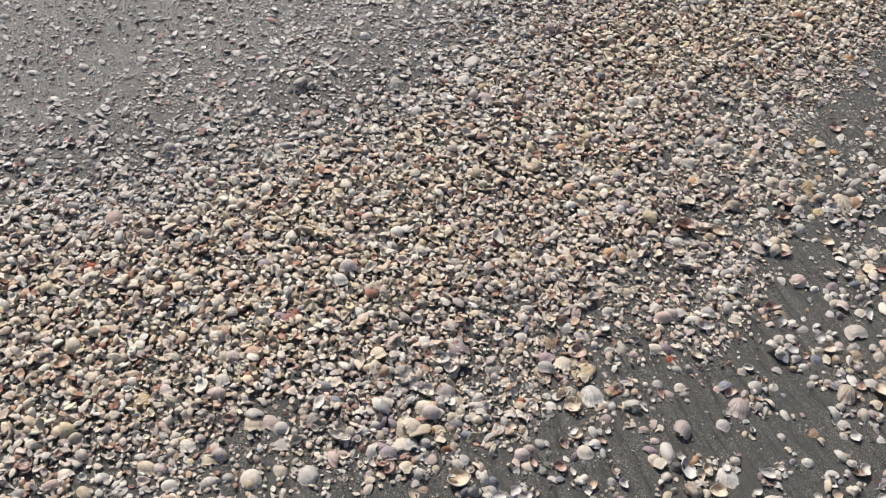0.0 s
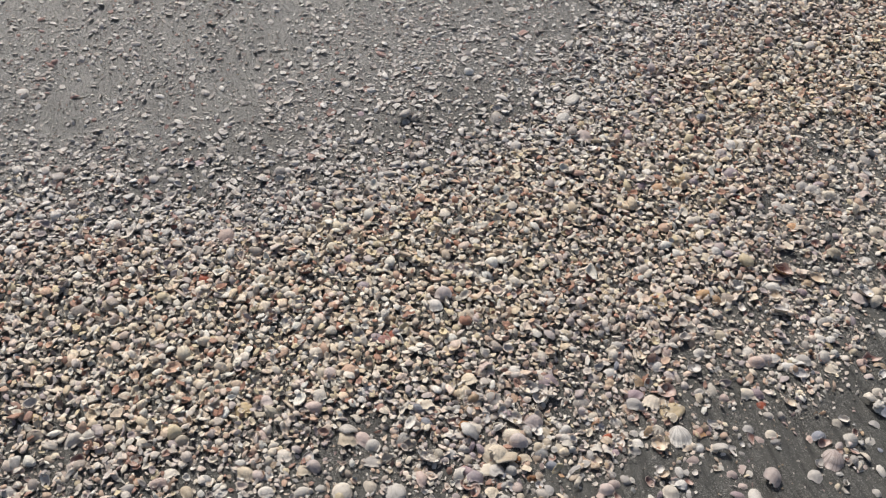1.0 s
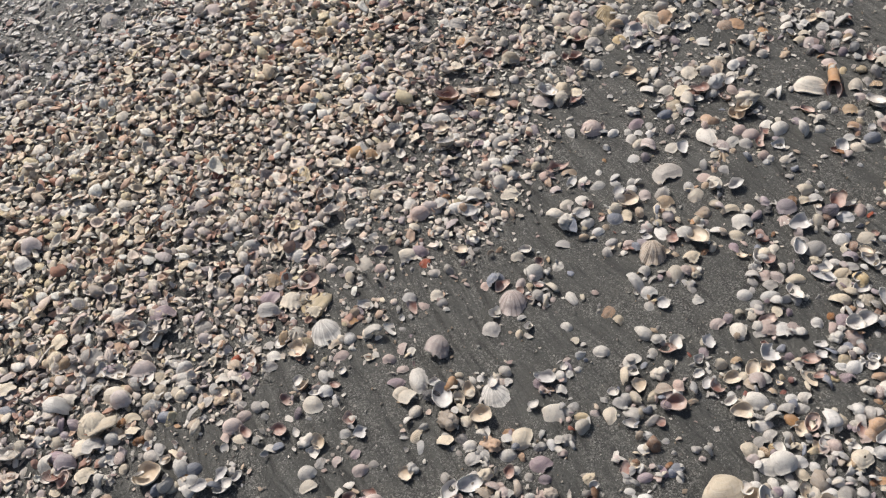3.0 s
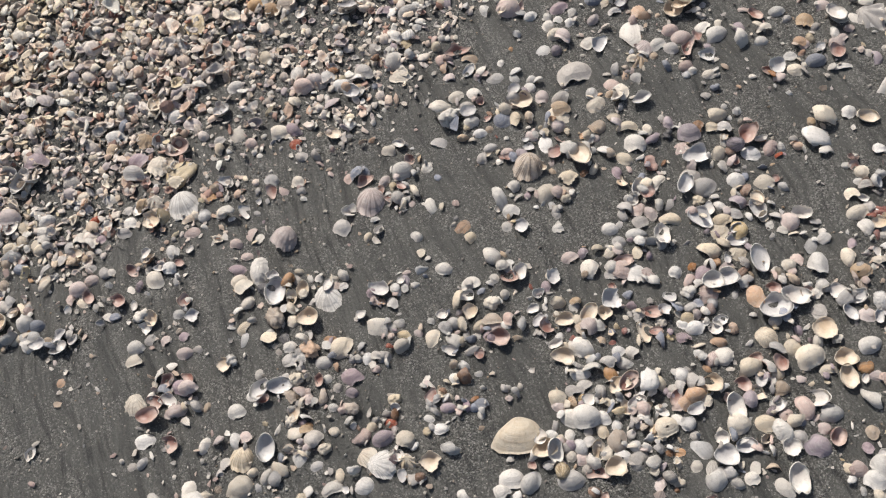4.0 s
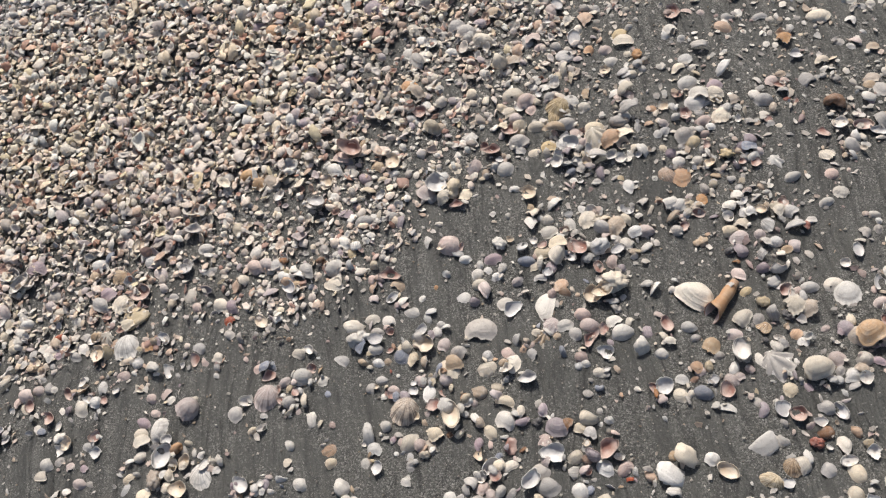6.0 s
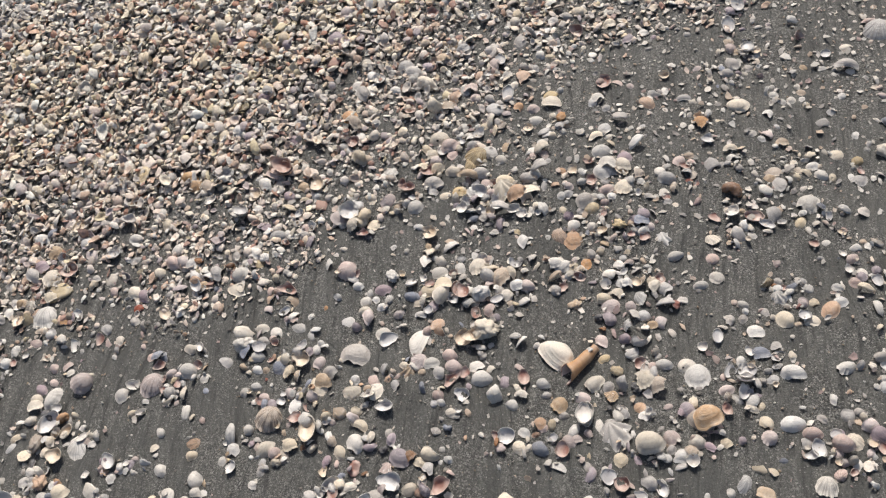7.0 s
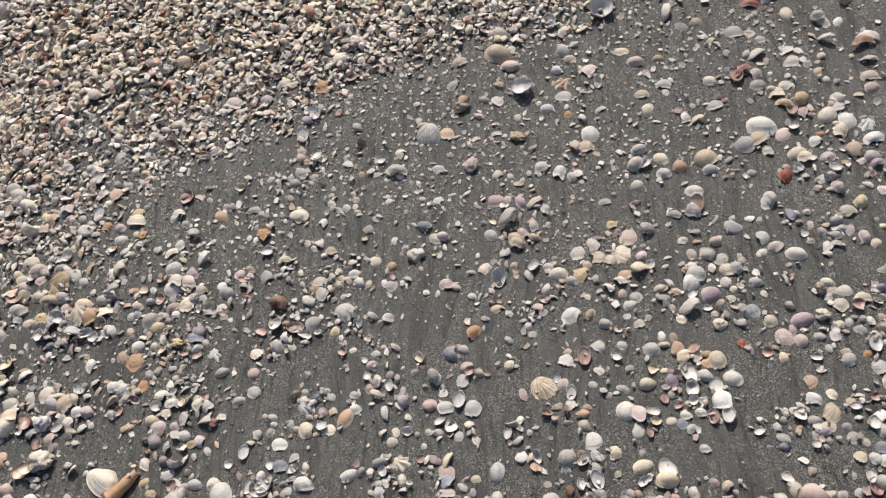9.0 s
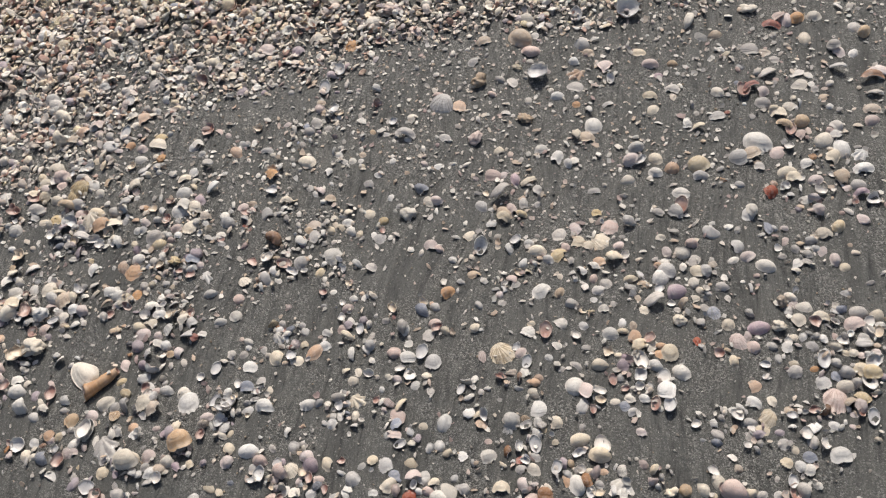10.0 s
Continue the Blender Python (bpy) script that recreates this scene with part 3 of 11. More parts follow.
def lump(seed, knob=0.35, round_=20, rows=12):
    """A worn lump of coral or barnacles, knobbly and pitted all round; unit breadth."""
    v, uv = [], []
    for i in range(rows):
        t = math.pi * (0.04 + 0.92 * i / (rows - 1))
        a = np.linspace(0, 2 * np.pi, round_, endpoint=False)
        d = np.column_stack([np.sin(t) * np.cos(a), np.sin(t) * np.sin(a), np.full(round_, math.cos(t))])
        n1 = vnoise(d[:, 0] * 2.6 + 7 + seed, d[:, 1] * 2.6 + d[:, 2] * 3.1 + 5, seed)
        n2 = vnoise(d[:, 0] * 6.5 + 3 + seed, d[:, 1] * 6.5 + d[:, 2] * 7.3 + 9, seed + 1)
        v.append(d * (0.36 * (1 + knob * (n1 * 2 - 1) + 0.42 * (n2 - 0.5)))[:, None] * np.array([1.15, 0.9, 0.62]))
        uv.append(np.column_stack([a / (2 * np.pi), np.full(round_, i / rows)]))
    faces = [tuple(range(round_)), tuple((rows - 1) * round_ + j for j in range(round_ - 1, -1, -1))]
    for i in range(rows - 1):
        for j in range(round_):
            k = (j + 1) % round_
            faces.append((i * round_ + j, (i + 1) * round_ + j, (i + 1) * round_ + k, i * round_ + k))
    v = np.concatenate(v)
    v[:, 2] -= v[:, 2].min()
    return v, faces, [0] * len(faces), np.concatenate(uv)


def shape_mesh(name, made):
    v, faces, slots, uv = made[:4]
    crisp = made[4] if len(made) > 4 else 0
    me = bpy.data.meshes.new(name)
    me.from_pydata(v.tolist(), [], faces)
    me.polygons.foreach_set("use_smooth", [i < len(faces) - crisp for i in range(len(faces))])
    me.polygons.foreach_set("material_index", slots)
    layer = me.uv_layers.new(name="fan")
    idx = np.zeros(len(me.loops), np.int32)
    me.loops.foreach_get("vertex_index", idx)
    layer.data.foreach_set("uv", uv[idx].astype(np.float32).ravel())
    me.materials.append(M_SHELL["white"])
    me.materials.append(M_LINING["pale"])
    return me, float(v[:, 2].max())


SHAPES = {
    "clam": [shape_mesh("clam", valve("clam", d, rings=4, round_=20, warp=w, rag=0.02, seed=i)) for i, (d, w) in enumerate(((0.46, 0.12), (0.50, 0.20), (0.41, 0.16), (0.47, 0.24)))]
    + [shape_mesh("clam", valve("clam", 0.44, rings=4, round_=22, warp=0.22, chop=0.07 + 0.08 * i, seed=60 + i)) for i in range(2)],
    "venus": [shape_mesh("venus", valve(("cockle", "clam", "fan")[i % 3], d, rings=5, round_=24, warp=0.16 + 0.04 * i, chop=0.09 * (i % 2), ridges=0.007, seed=50 + i, thick=0.05)) for i, d in enumerate((0.48, 0.52, 0.40, 0.50, 0.45, 0.46))],
    "tellin": [shape_mesh("tellin", valve("surf", d, rings=4, round_=22, warp=0.10, chop=c, seed=54 + i, thick=0.03)) for i, (d, c) in enumerate(((0.24, 0.0), (0.29, 0.10), (0.22, 0.16)))],
    "drilled": [shape_mesh("drilled_clam", valve("clam", 0.38, rings=9, round_=36, hole=True, seed=4))],
    "surf": [shape_mesh("surf_clam", valve("surf", 0.34, rings=9, round_=40, seed=5))],
    "cockle": [shape_mesh("cockle", valve("cockle", d, 13, 0.024, 4, 39, warp=0.10, chop=c, scallop=0.025, seed=6 + i)) for i, (d, c) in enumerate(((0.50, 0.0), (0.44, 0.14), (0.48, 0.10)))],
    "ark": [shape_mesh("ark", valve("ark", d, 14, 0.030, 4, 42, warp=0.08, chop=c, scallop=0.025, seed=8 + i)) for i, (d, c) in enumerate(((0.42, 0.0), (0.45, 0.12)))],
    "fan": [shape_mesh("fan", valve("fan", d, 11, 0.024, 4, 33, warp=0.12, chop=c, scallop=0.02, seed=10 + i)) for i, (d, c) in enumerate(((0.26, 0.0), (0.31, 0.12), (0.27, 0.2)))],
    "kitten": [shape_mesh("kitten_paw", valve("fan", 0.24, 7, 0.075, 5, 49, warp=0.14, scallop=0.17, seed=13 + i)) for i in range(2)],
    "slipper": [shape_mesh("slipper", valve("slipper", d, rings=4, round_=22, warp=0.16, chop=c, seed=14 + i, thick=0.05)) for i, (d, c) in enumerate(((0.32, 0.0), (0.36, 0.10), (0.33, 0.16)))],
    "broken": [shape_mesh("broken_valve", valve(k, 0.42, q, 0.022, 4, 22 if not q else 3 * q, cut=c, chop=h, warp=0.25, rag=0.12, seed=20 + i))
               for i, (k, c, h, q) in enumerate((("clam", 0.3, 0.3, 0), ("cockle", 0.35, 0.35, 14), ("clam", 0.5, 0.2, 0), ("surf", 0.3, 0.4, 0), ("slipper", 0.2, 0.35, 0), ("fan", 0.2, 0.45, 11), ("clam", 0.0, 0.5, 0), ("cockle", 0.1, 0.5, 0)))],
    "shard": [shape_mesh("shard", shard(30 + i, bow=0.12 + 0.06 * (i % 4), long_=0.45 + 0.1 * (i % 5))) for i in range(10)],
    "chip": [shape_mesh("chip", shard(130 + i, 10, bow=0.14 + 0.06 * (i % 4), long_=0.5 + 0.1 * (i % 5))) for i in range(8)],
    "bead": [shape_mesh("bead", valve(("clam", "cockle", "fan", "surf")[i % 4], 0.36 + 0.03 * i, rings=3, round_=14, warp=0.2, chop=0.1 * (i % 3), seed=150 + i, thick=0.05)) for i in range(6)],
    "sliver": [shape_mesh("sliver", shard(170 + i, 10, bow=0.10, long_=0.26 + 0.05 * i)) for i in range(4)],
    "slab": [shape_mesh("slab", slab(190 + i, long_=0.50 + 0.1 * i)) for i in range(3)],
    "snail": [shape_mesh("snail", snail()), shape_mesh("snail", snail(3.4, 1.5, 0.36, 12, 38, 0.24))],
    "horn": [shape_mesh("horn", horn(seed=3))],
    "lump": [shape_mesh("lump", lump(40 + i, 0.42)) for i in range(4)],
}
NAMES = {"venus": "venus_shell", "tellin": "tellin_shell", "clam": "clam_shell", "drilled": "drilled_clam_shell", "surf": "surf_clam_shell", "cockle": "cockle_shell", "ark": "ark_shell", "fan": "scallop_shell",
         "kitten": "ribbed_shell", "slipper": "slipper_shell", "broken": "broken_shell", "shard": "shell_fragment", "snail": "snail_shell", "horn": "whelk_spout", "lump": "coral_lump", "slab": "shell_plate", "chip": "angular_shell_chip", "bead": "tiny_shell", "sliver": "shell_sliver"}
WORDS = {"venus": "rounded venus shell half", "tellin": "thin flat tellin half", "clam": "smooth oval clam half", "drilled": "clam half with drilled hole", "surf": "large smooth surf clam half", "cockle": "round ribbed cockle half",
         "ark": "long ribbed ark half", "fan": "fan-shaped ribbed scallop half", "kitten": "coarsely ribbed paw-shaped half", "slipper": "oval slipper shell",
         "broken": "chipped broken shell half", "shard": "flat shell fragment", "snail": "small coiled snail shell", "horn": "broken hollow whelk spout",
         "lump": "knobbly worn lump of coral", "slab": "thick squarish worn shell plate", "chip": "tiny angular shell chip", "bead": "tiny rounded shell half", "sliver": "narrow sliver of shell"}
COLOURS = {"white": "chalk-white", "cream": "cream", "tan": "tan", "orange": "orange", "pink": "pale pink", "mauve": "mauve", "grey": "pale grey", "slate": "slate-blue",
           "brown": "brown", "red": "dark red", "yellow": "yellow-ochre", "amber": "amber", "dark": "blackened"}
LIES = {"down": "dome up on grey sand", "cup": "open side up on grey sand", "lean": "leaning among other shells"}

SMALL_SHAPES = {k: [shape_mesh(k, valve(o, d + 0.03 * i, rings=3, round_=14, warp=0.16, chop=c * i, rag=0.04, seed=200 + i, thick=0.05)) for i in range(4)]
                for k, o, d, c in (("clam", "clam", 0.42, 0.03), ("venus", "cockle", 0.42, 0.04), ("tellin", "surf", 0.22, 0.05), ("broken", "clam", 0.34, 0.12), ("slipper", "slipper", 0.30, 0.05))}
rng = np.random.RandomState(7)
laid = {}
SMALL_FROM = {"clam": 0.0265, "venus": 0.0225, "shard": 0.021}
WASHED = {"tan": "grey", "orange": "mauve", "cream": "white", "pink": "grey", "brown": "mauve", "yellow": "white"}


def pile_height(x, y, r):
    """How high shells already lie here."""
    top = 0.0
    for i in range(int((x - 0.06) / 0.03), int((x + 0.06) / 0.03) + 1):
        for j in range(int((y - 0.06) / 0.03), int((y + 0.06) / 0.03) + 1):
            for ox, oy, orad, oz in laid.get((i, j), ()):
                d = math.hypot(x - ox, y - oy)
                reach = 0.72 * (r + orad)
                if d < reach:
                    top = max(top, oz * (1 - (d / reach) ** 2) ** 0.5)
    return top


def put(kind, x, y, size, turn, tone="white", lies="down", lining="pale", rayed=False, tilt=None, lift=0.0):
    """One shell on the sand: breadth in metres, turn in degrees, how it lies."""
    if to_sea(x, y) > 1.78:
        tone = WASHED.get(tone, tone)
    size *= 1.05 - 0.12 * float(smooth(1.6, 2.2, along_ridge(x, y)))
    variants = SMALL_SHAPES[kind] if size < 0.023 and kind in SMALL_SHAPES else SHAPES[kind]
    which = int(rng.randint(len(variants)))
    me, tall = variants[which]
    r = size * 0.42
    rest = pile_height(x, y, r)
    ground = float(sand_height(x, y))
    lean = min(19.0, 0.45 / size)
    tx, ty = (rng.normal(0, lean), rng.normal(0, lean)) if tilt is None else tilt
    if rest > 0.001:
        tx, ty = tx + rng.normal(0, 10), ty + rng.normal(0, 10)
    z = ground + rest * 0.70 + lift - (rng.uniform(0.03, 0.16) * size if rest < 0.001 else 0.03 * size)
    if kind == "broken":
        z, tx, ty = z - 0.07 * size, 0.6 * tx, 0.6 * ty
    turn_m = pose(0, 0, 0, 0, 0, turn)
    if lies == "down":
        m = pose(x, y, z - 0.05 * size * tall, tx, ty, 0) @ turn_m
    elif lies == "cup":
        m = pose(x, y, ground + rest * 0.6 + lift + (0.80 * tall - 0.015) * size, 180 + 0.7 * tx, 0.7 * ty, 0) @ pose(0, 0, 0, 0, 0, 180 - turn)
    else:
        m = pose(x, y, z + 0.16 * size, 0, 0, turn) @ pose(0, 0, 0, 48 + tx, ty, 0)
    name, words = NAMES[kind], WORDS[kind]
    if kind == "broken" and size >= 0.023 and which in (1, 5):
        name, words = "broken_ribbed_shell", "broken ribbed shell half"
    elif kind == "broken" and which in (0, 2, 6):
        name, words = "broken_clam_shell", "chipped broken clam half"
    elif (kind, size < SMALL_FROM.get(kind, 0)) in (("clam", True), ("venus", True), ("shard", True)):
        name, words = {"clam": "small_clam_shell", "venus": "small_venus_shell", "shard": "shell_chip"}[kind], {"clam": "small clam half", "venus": "small venus half", "shard": "small shell fragment"}[kind]
    if name == "small_clam_shell" and size < 0.0205:
        name, words = "tiny_clam_shell", "tiny clam half"
    ob = new(name, me)
    ob.matrix_basis = m @ Matrix.Diagonal((size, size * (rng.uniform(0.78, 1.04) if kind in ("clam", "venus", "broken", "shard") else 1.0), size * rng.uniform(0.88, 1.12) * {"down": 0.90, "cup": 0.80, "lean": 0.9}[lies], 1))
    for slot, mat in zip(ob.material_slots, ((M_RAYED if rayed else M_SHELL)[tone], M_LINING[lining])):
        slot.link = "OBJECT"
        slot.material = mat
    tagged(ob, COLOURS[tone] + " " + words + " " + LIES[lies], "coral" if kind == "lump" else "shell", "shells on the sand")
    top = rest * 0.75 + size * tall * (0.75 if lies != "lean" else 1.0)
    laid.setdefault((int(x / 0.03), int(y / 0.03)), []).append((x, y, r, top))
    return ob

# ---- shells that stand out ----
put("cockle", -0.267, 1.102, 0.033, 15, "cream")
put("clam", -0.209, 1.097, 0.038, 37, "grey")
put("venus", -0.189, 1.085, 0.029, 29, "cream")
put("clam", -0.310, 1.106, 0.025, 285, "grey")
put("broken", -0.170, 1.107, 0.038, 355, "orange")
put("clam", -0.161, 1.063, 0.035, 345, "white", "cup")
put("broken", -0.136, 1.070, 0.023, 43, "pink")
put("broken", -0.119, 1.080, 0.022, 355, "grey")
put("slipper", -0.135, 1.051, 0.033, 231, "grey")
put("broken", -0.096, 1.048, 0.028, 17, "cream")
put("clam", -0.092, 1.027, 0.027, 286, "cream")
put("venus", -0.058, 1.063, 0.026, 16, "white")
put("clam", -0.056, 1.042, 0.028, 345, "white")
put("tellin", -0.079, 1.056, 0.021, 305, "cream")
put("tellin", -0.067, 1.018, 0.038, 319, "cream")
put("clam", -0.107, 1.014, 0.024, 5, "cream")
put("venus", -0.076, 1.014, 0.015, 331, "white")
put("clam", 0.004, 1.031, 0.026, 335, "white")
put("ark", 0.024, 1.060, 0.024, 42, "red")
put("ark", 0.025, 1.037, 0.024, 355, "mauve")
put("fan", 0.047, 1.053, 0.023, 355, "white", "cup")
put("broken", 0.041, 1.031, 0.021, 17, "mauve")
put("clam", -0.038, 0.966, 0.023, 0, "white")
put("broken", -0.023, 1.098, 0.024, 355, "brown", "cup", "cream")
put("broken", -0.013, 1.087, 0.018, 45, "white")
put("broken", 0.077, 1.079, 0.022, 16, "grey")
put("clam", 0.083, 1.058, 0.027, 345, "white")
put("broken", 0.121, 1.059, 0.037, 351, "white", "cup", "cream")
put("tellin", 0.138, 1.068, 0.028, 308, "yellow")
put("shard", 0.121, 1.015, 0.017, 335, "white")
put("broken", -0.238, 1.080, 0.030, 336, "cream")
put("venus", -0.238, 1.061, 0.027, 321, "cream")
put("venus", -0.276, 1.064, 0.022, 55, "white")
put("tellin", -0.203, 1.048, 0.017, 353, "red")
put("broken", -0.272, 1.031, 0.032, 355, "brown", "cup", "rust")
put("clam", -0.235, 1.028, 0.035, 175, "cream")
put("clam", -0.208, 1.030, 0.021, 285, "grey")
put("clam", -0.158, 1.025, 0.045, 356, "cream")
put("clam", -0.146, 1.015, 0.037, 351, "pink")
put("clam", -0.107, 0.989, 0.021, 287, "tan")
put("clam", -0.078, 0.981, 0.030, 351, "slate")
put("clam", -0.132, 0.983, 0.030, 6, "cream")
put("broken", -0.164, 0.990, 0.025, 355, "cream")
put("cockle", -0.193, 0.979, 0.049, 355, "cream")
put("broken", -0.183, 0.973, 0.048, 11, "cream")
put("clam", -0.216, 0.985, 0.027, 146, "mauve")
put("clam", -0.246, 0.996, 0.022, 57, "pink")
put("venus", -0.267, 1.012, 0.025, 307, "white")
put("broken", -0.278, 0.999, 0.030, 337, "white")
put("venus", -0.230, 0.970, 0.017, 332, "mauve")
put("clam", -0.270, 0.967, 0.026, 337, "white")
put("venus", -0.241, 0.960, 0.025, 288, "cream")
put("clam", -0.150, 0.964, 0.023, 329, "cream")
put("lump", -0.113, 0.949, 0.021, 15, "brown")
put("shard", -0.202, 0.944, 0.041, 7, "cream")
put("clam", -0.181, 0.945, 0.032, 15, "grey")
put("clam", -0.236, 0.938, 0.032, 175, "mauve")
put("clam", -0.246, 0.926, 0.030, 57, "white")
put("cockle", -0.230, 0.908, 0.028, 347, "red", "cup", "rust")
put("broken", -0.216, 0.911, 0.019, 357, "pink")
put("clam", -0.189, 0.905, 0.019, 57, "mauve")
put("ark", -0.163, 0.920, 0.023, 41, "grey")
put("ark", -0.152, 0.932, 0.018, 43, "white")
put("venus", -0.130, 0.905, 0.017, 287, "cream")
put("clam", -0.090, 0.919, 0.026, 146, "grey")
put("tellin", -0.079, 0.927, 0.022, 300, "grey")
put("venus", -0.089, 0.888, 0.040, 12, "white", "cup", "cream")
put("clam", -0.050, 0.903, 0.019, 287, "white")
put("clam", -0.027, 0.890, 0.026, 16, "slate")
put("clam", -0.028, 0.873, 0.023, 347, "white")
put("clam", 0.016, 0.877, 0.025, 55, "slate", "cup", "grey")
put("clam", 0.019, 0.858, 0.025, 29, "slate", "cup", "grey")
put("venus", -0.003, 0.868, 0.015, 56, "tan")
put("venus", -0.034, 0.858, 0.025, 315, "white")
put("tellin", -0.061, 0.876, 0.018, 299, "grey")
put("tellin", -0.053, 0.925, 0.015, 302, "tan")
put("lump", 0.005, 0.993, 0.027, 174, "tan")
put("venus", -0.014, 1.004, 0.016, 143, "cream")
put("broken", 0.029, 1.005, 0.024, 355, "tan")
put("clam", 0.036, 0.984, 0.021, 15, "grey")
put("venus", 0.042, 0.964, 0.027, 16, "pink")
put("clam", 0.020, 0.940, 0.021, 53, "pink")
put("tellin", 0.038, 0.928, 0.028, 0, "cream")
put("broken", 0.017, 0.932, 0.019, 302, "pink")
put("fan", 0.067, 0.928, 0.015, 352, "white")
put("tellin", 0.086, 0.906, 0.022, 326, "white")
put("broken", 0.096, 0.930, 0.030, 356, "brown", "cup", "rust")
put("slipper", 0.107, 0.980, 0.022, 48, "red", "cup", "rust")
put("broken", 0.132, 0.983, 0.016, 40, "cream")
put("clam", 0.146, 0.966, 0.032, 342, "cream")
put("clam", 0.153, 0.985, 0.022, 5, "white", "cup", "grey")
put("tellin", 0.110, 0.950, 0.016, 320, "white")
put("lump", 0.138, 0.908, 0.029, 6, "white")
put("clam", 0.155, 0.905, 0.024, 282, "white", "cup", "cream")
put("broken", 0.148, 0.889, 0.025, 346, "white", "cup")
put("clam", 0.138, 0.862, 0.028, 13, "white")
put("tellin", 0.140, 0.842, 0.025, 11, "cream")
put("shard", 0.031, 0.890, 0.020, 327, "grey")
put("clam", -0.227, 0.883, 0.022, 69, "cream")
put("venus", -0.245, 0.872, 0.023, 175, "yellow")
put("clam", -0.147, 0.887, 0.016, 16, "grey")
put("venus", -0.170, 0.896, 0.014, 146, "white")
put("tellin", -0.150, 0.862, 0.020, 357, "orange")
put("broken", -0.084, 0.861, 0.020, 357, "pink")
put("venus", -0.196, 0.881, 0.015, 282, "grey")
put("venus", 0.166, 0.984, 0.022, 344, "white")
put("tellin", 0.179, 0.974, 0.011, 355, "white")
put("clam", 0.194, 0.914, 0.020, 345, "white")
put("broken", 0.218, 0.910, 0.026, 18, "white", "cup", "grey")
put("clam", 0.208, 0.881, 0.018, 27, "mauve")
put("tellin", 0.232, 0.863, 0.018, 357, "grey")
put("clam", 0.213, 0.857, 0.026, 7, "pink")
put("venus", 0.181, 0.875, 0.017, 57, "pink")
put("clam", 0.277, 0.966, 0.026, 18, "cream")
put("clam", 0.272, 0.984, 0.030, 176, "mauve")
put("ark", 0.306, 0.981, 0.044, 98, "white")
put("venus", 0.329, 0.975, 0.019, 357, "grey", "cup", "grey")
put("slipper", 0.339, 0.950, 0.043, 3, "dark", "cup", "grey")
put("snail", 0.349, 0.975, 0.025, 2, "orange")
put("slipper", 0.377, 0.954, 0.027, 4, "tan", "cup", "cream")
put("slipper", 0.362, 0.942, 0.023, 187, "yellow", "cup", "cream")
put("fan", 0.413, 0.943, 0.042, 14, "white", rayed=True)
put("venus", 0.396, 0.973, 0.013, 356, "white")
put("clam", 0.420, 0.971, 0.014, 12, "cream")
put("venus", 0.435, 0.961, 0.016, 50, "grey")
put("broken", 0.348, 0.923, 0.018, 357, "orange")
put("lump", 0.344, 0.911, 0.036, 145, "tan")
put("venus", 0.367, 0.907, 0.020, 287, "cream")
put("clam", 0.390, 0.913, 0.032, 2, "white", "cup", "cream")
put("clam", 0.336, 0.891, 0.014, 356, "white")
put("fan", 0.359, 0.878, 0.027, 326, "dark")
put("broken", 0.370, 0.869, 0.022, 355, "white")
put("shard", 0.285, 0.919, 0.017, 62, "white")
put("tellin", 0.303, 0.880, 0.027, 54, "white")
put("tellin", 0.278, 0.900, 0.011, 355, "white")
put("broken", 0.275, 0.841, 0.024, 336, "yellow", "cup", "cream")
put("slipper", 0.336, 0.809, 0.033, 337, "white", "cup", "grey")
put("slipper", 0.363, 0.814, 0.034, 96, "white", "cup", "grey")
put("shard", 0.324, 0.797, 0.015, 302, "white")
put("broken", 0.380, 0.812, 0.013, 356, "tan")
put("lump", 0.400, 0.865, 0.033, 330, "orange")
put("lump", 0.424, 0.885, 0.019, 147, "orange")
put("clam", 0.442, 0.871, 0.037, 46, "cream")
put("clam", 0.419, 0.849, 0.027, 4, "white")
put("tellin", 0.456, 0.859, 0.013, 356, "white")
put("drilled", 0.467, 0.857, 0.015, 356, "white")
put("venus", 0.481, 0.857, 0.019, 357, "white")
put("clam", 0.461, 0.831, 0.032, 4, "mauve")
put("venus", 0.428, 0.827, 0.014, 45, "white")
put("venus", 0.388, 0.841, 0.012, 145, "white")
put("slab", 0.492, 0.896, 0.041, 95, "cream")
put("lump", 0.504, 0.863, 0.023, 345, "grey")
put("broken", 0.511, 0.902, 0.020, 323, "white")
put("broken", 0.529, 0.891, 0.025, 355, "yellow")
put("broken", 0.548, 0.895, 0.018, 333, "pink")
put("clam", 0.527, 0.877, 0.024, 36, "cream")
put("clam", 0.489, 0.957, 0.031, 333, "grey", "cup", "grey")
put("broken", 0.512, 0.955, 0.019, 313, "white")
put("venus", 0.524, 0.960, 0.015, 331, "white")
put("lump", 0.480, 0.941, 0.016, 56, "pink")
put("venus", 0.459, 0.914, 0.010, 290, "grey")
put("clam", 0.464, 0.810, 0.020, 345, "mauve")
put("lump", 0.458, 0.788, 0.021, 177, "pink")
put("lump", 0.522, 0.805, 0.021, 3, "yellow")
put("clam", 0.405, 0.806, 0.018, 326, "pink")
put("broken", 0.387, 0.804, 0.016, 346, "tan")
put("tellin", 0.394, 0.792, 0.014, 335, "grey")
put("lump", 0.386, 0.768, 0.019, 57, "cream")
put("slipper", 0.400, 0.767, 0.013, 108, "mauve")
put("clam", 0.306, 0.776, 0.027, 8, "white")
put("lump", 0.349, 0.763, 0.010, 174, "yellow")
put("clam", 0.226, 0.821, 0.022, 330, "pink", "cup", "rust")
put("clam", 0.219, 0.807, 0.031, 338, "mauve")
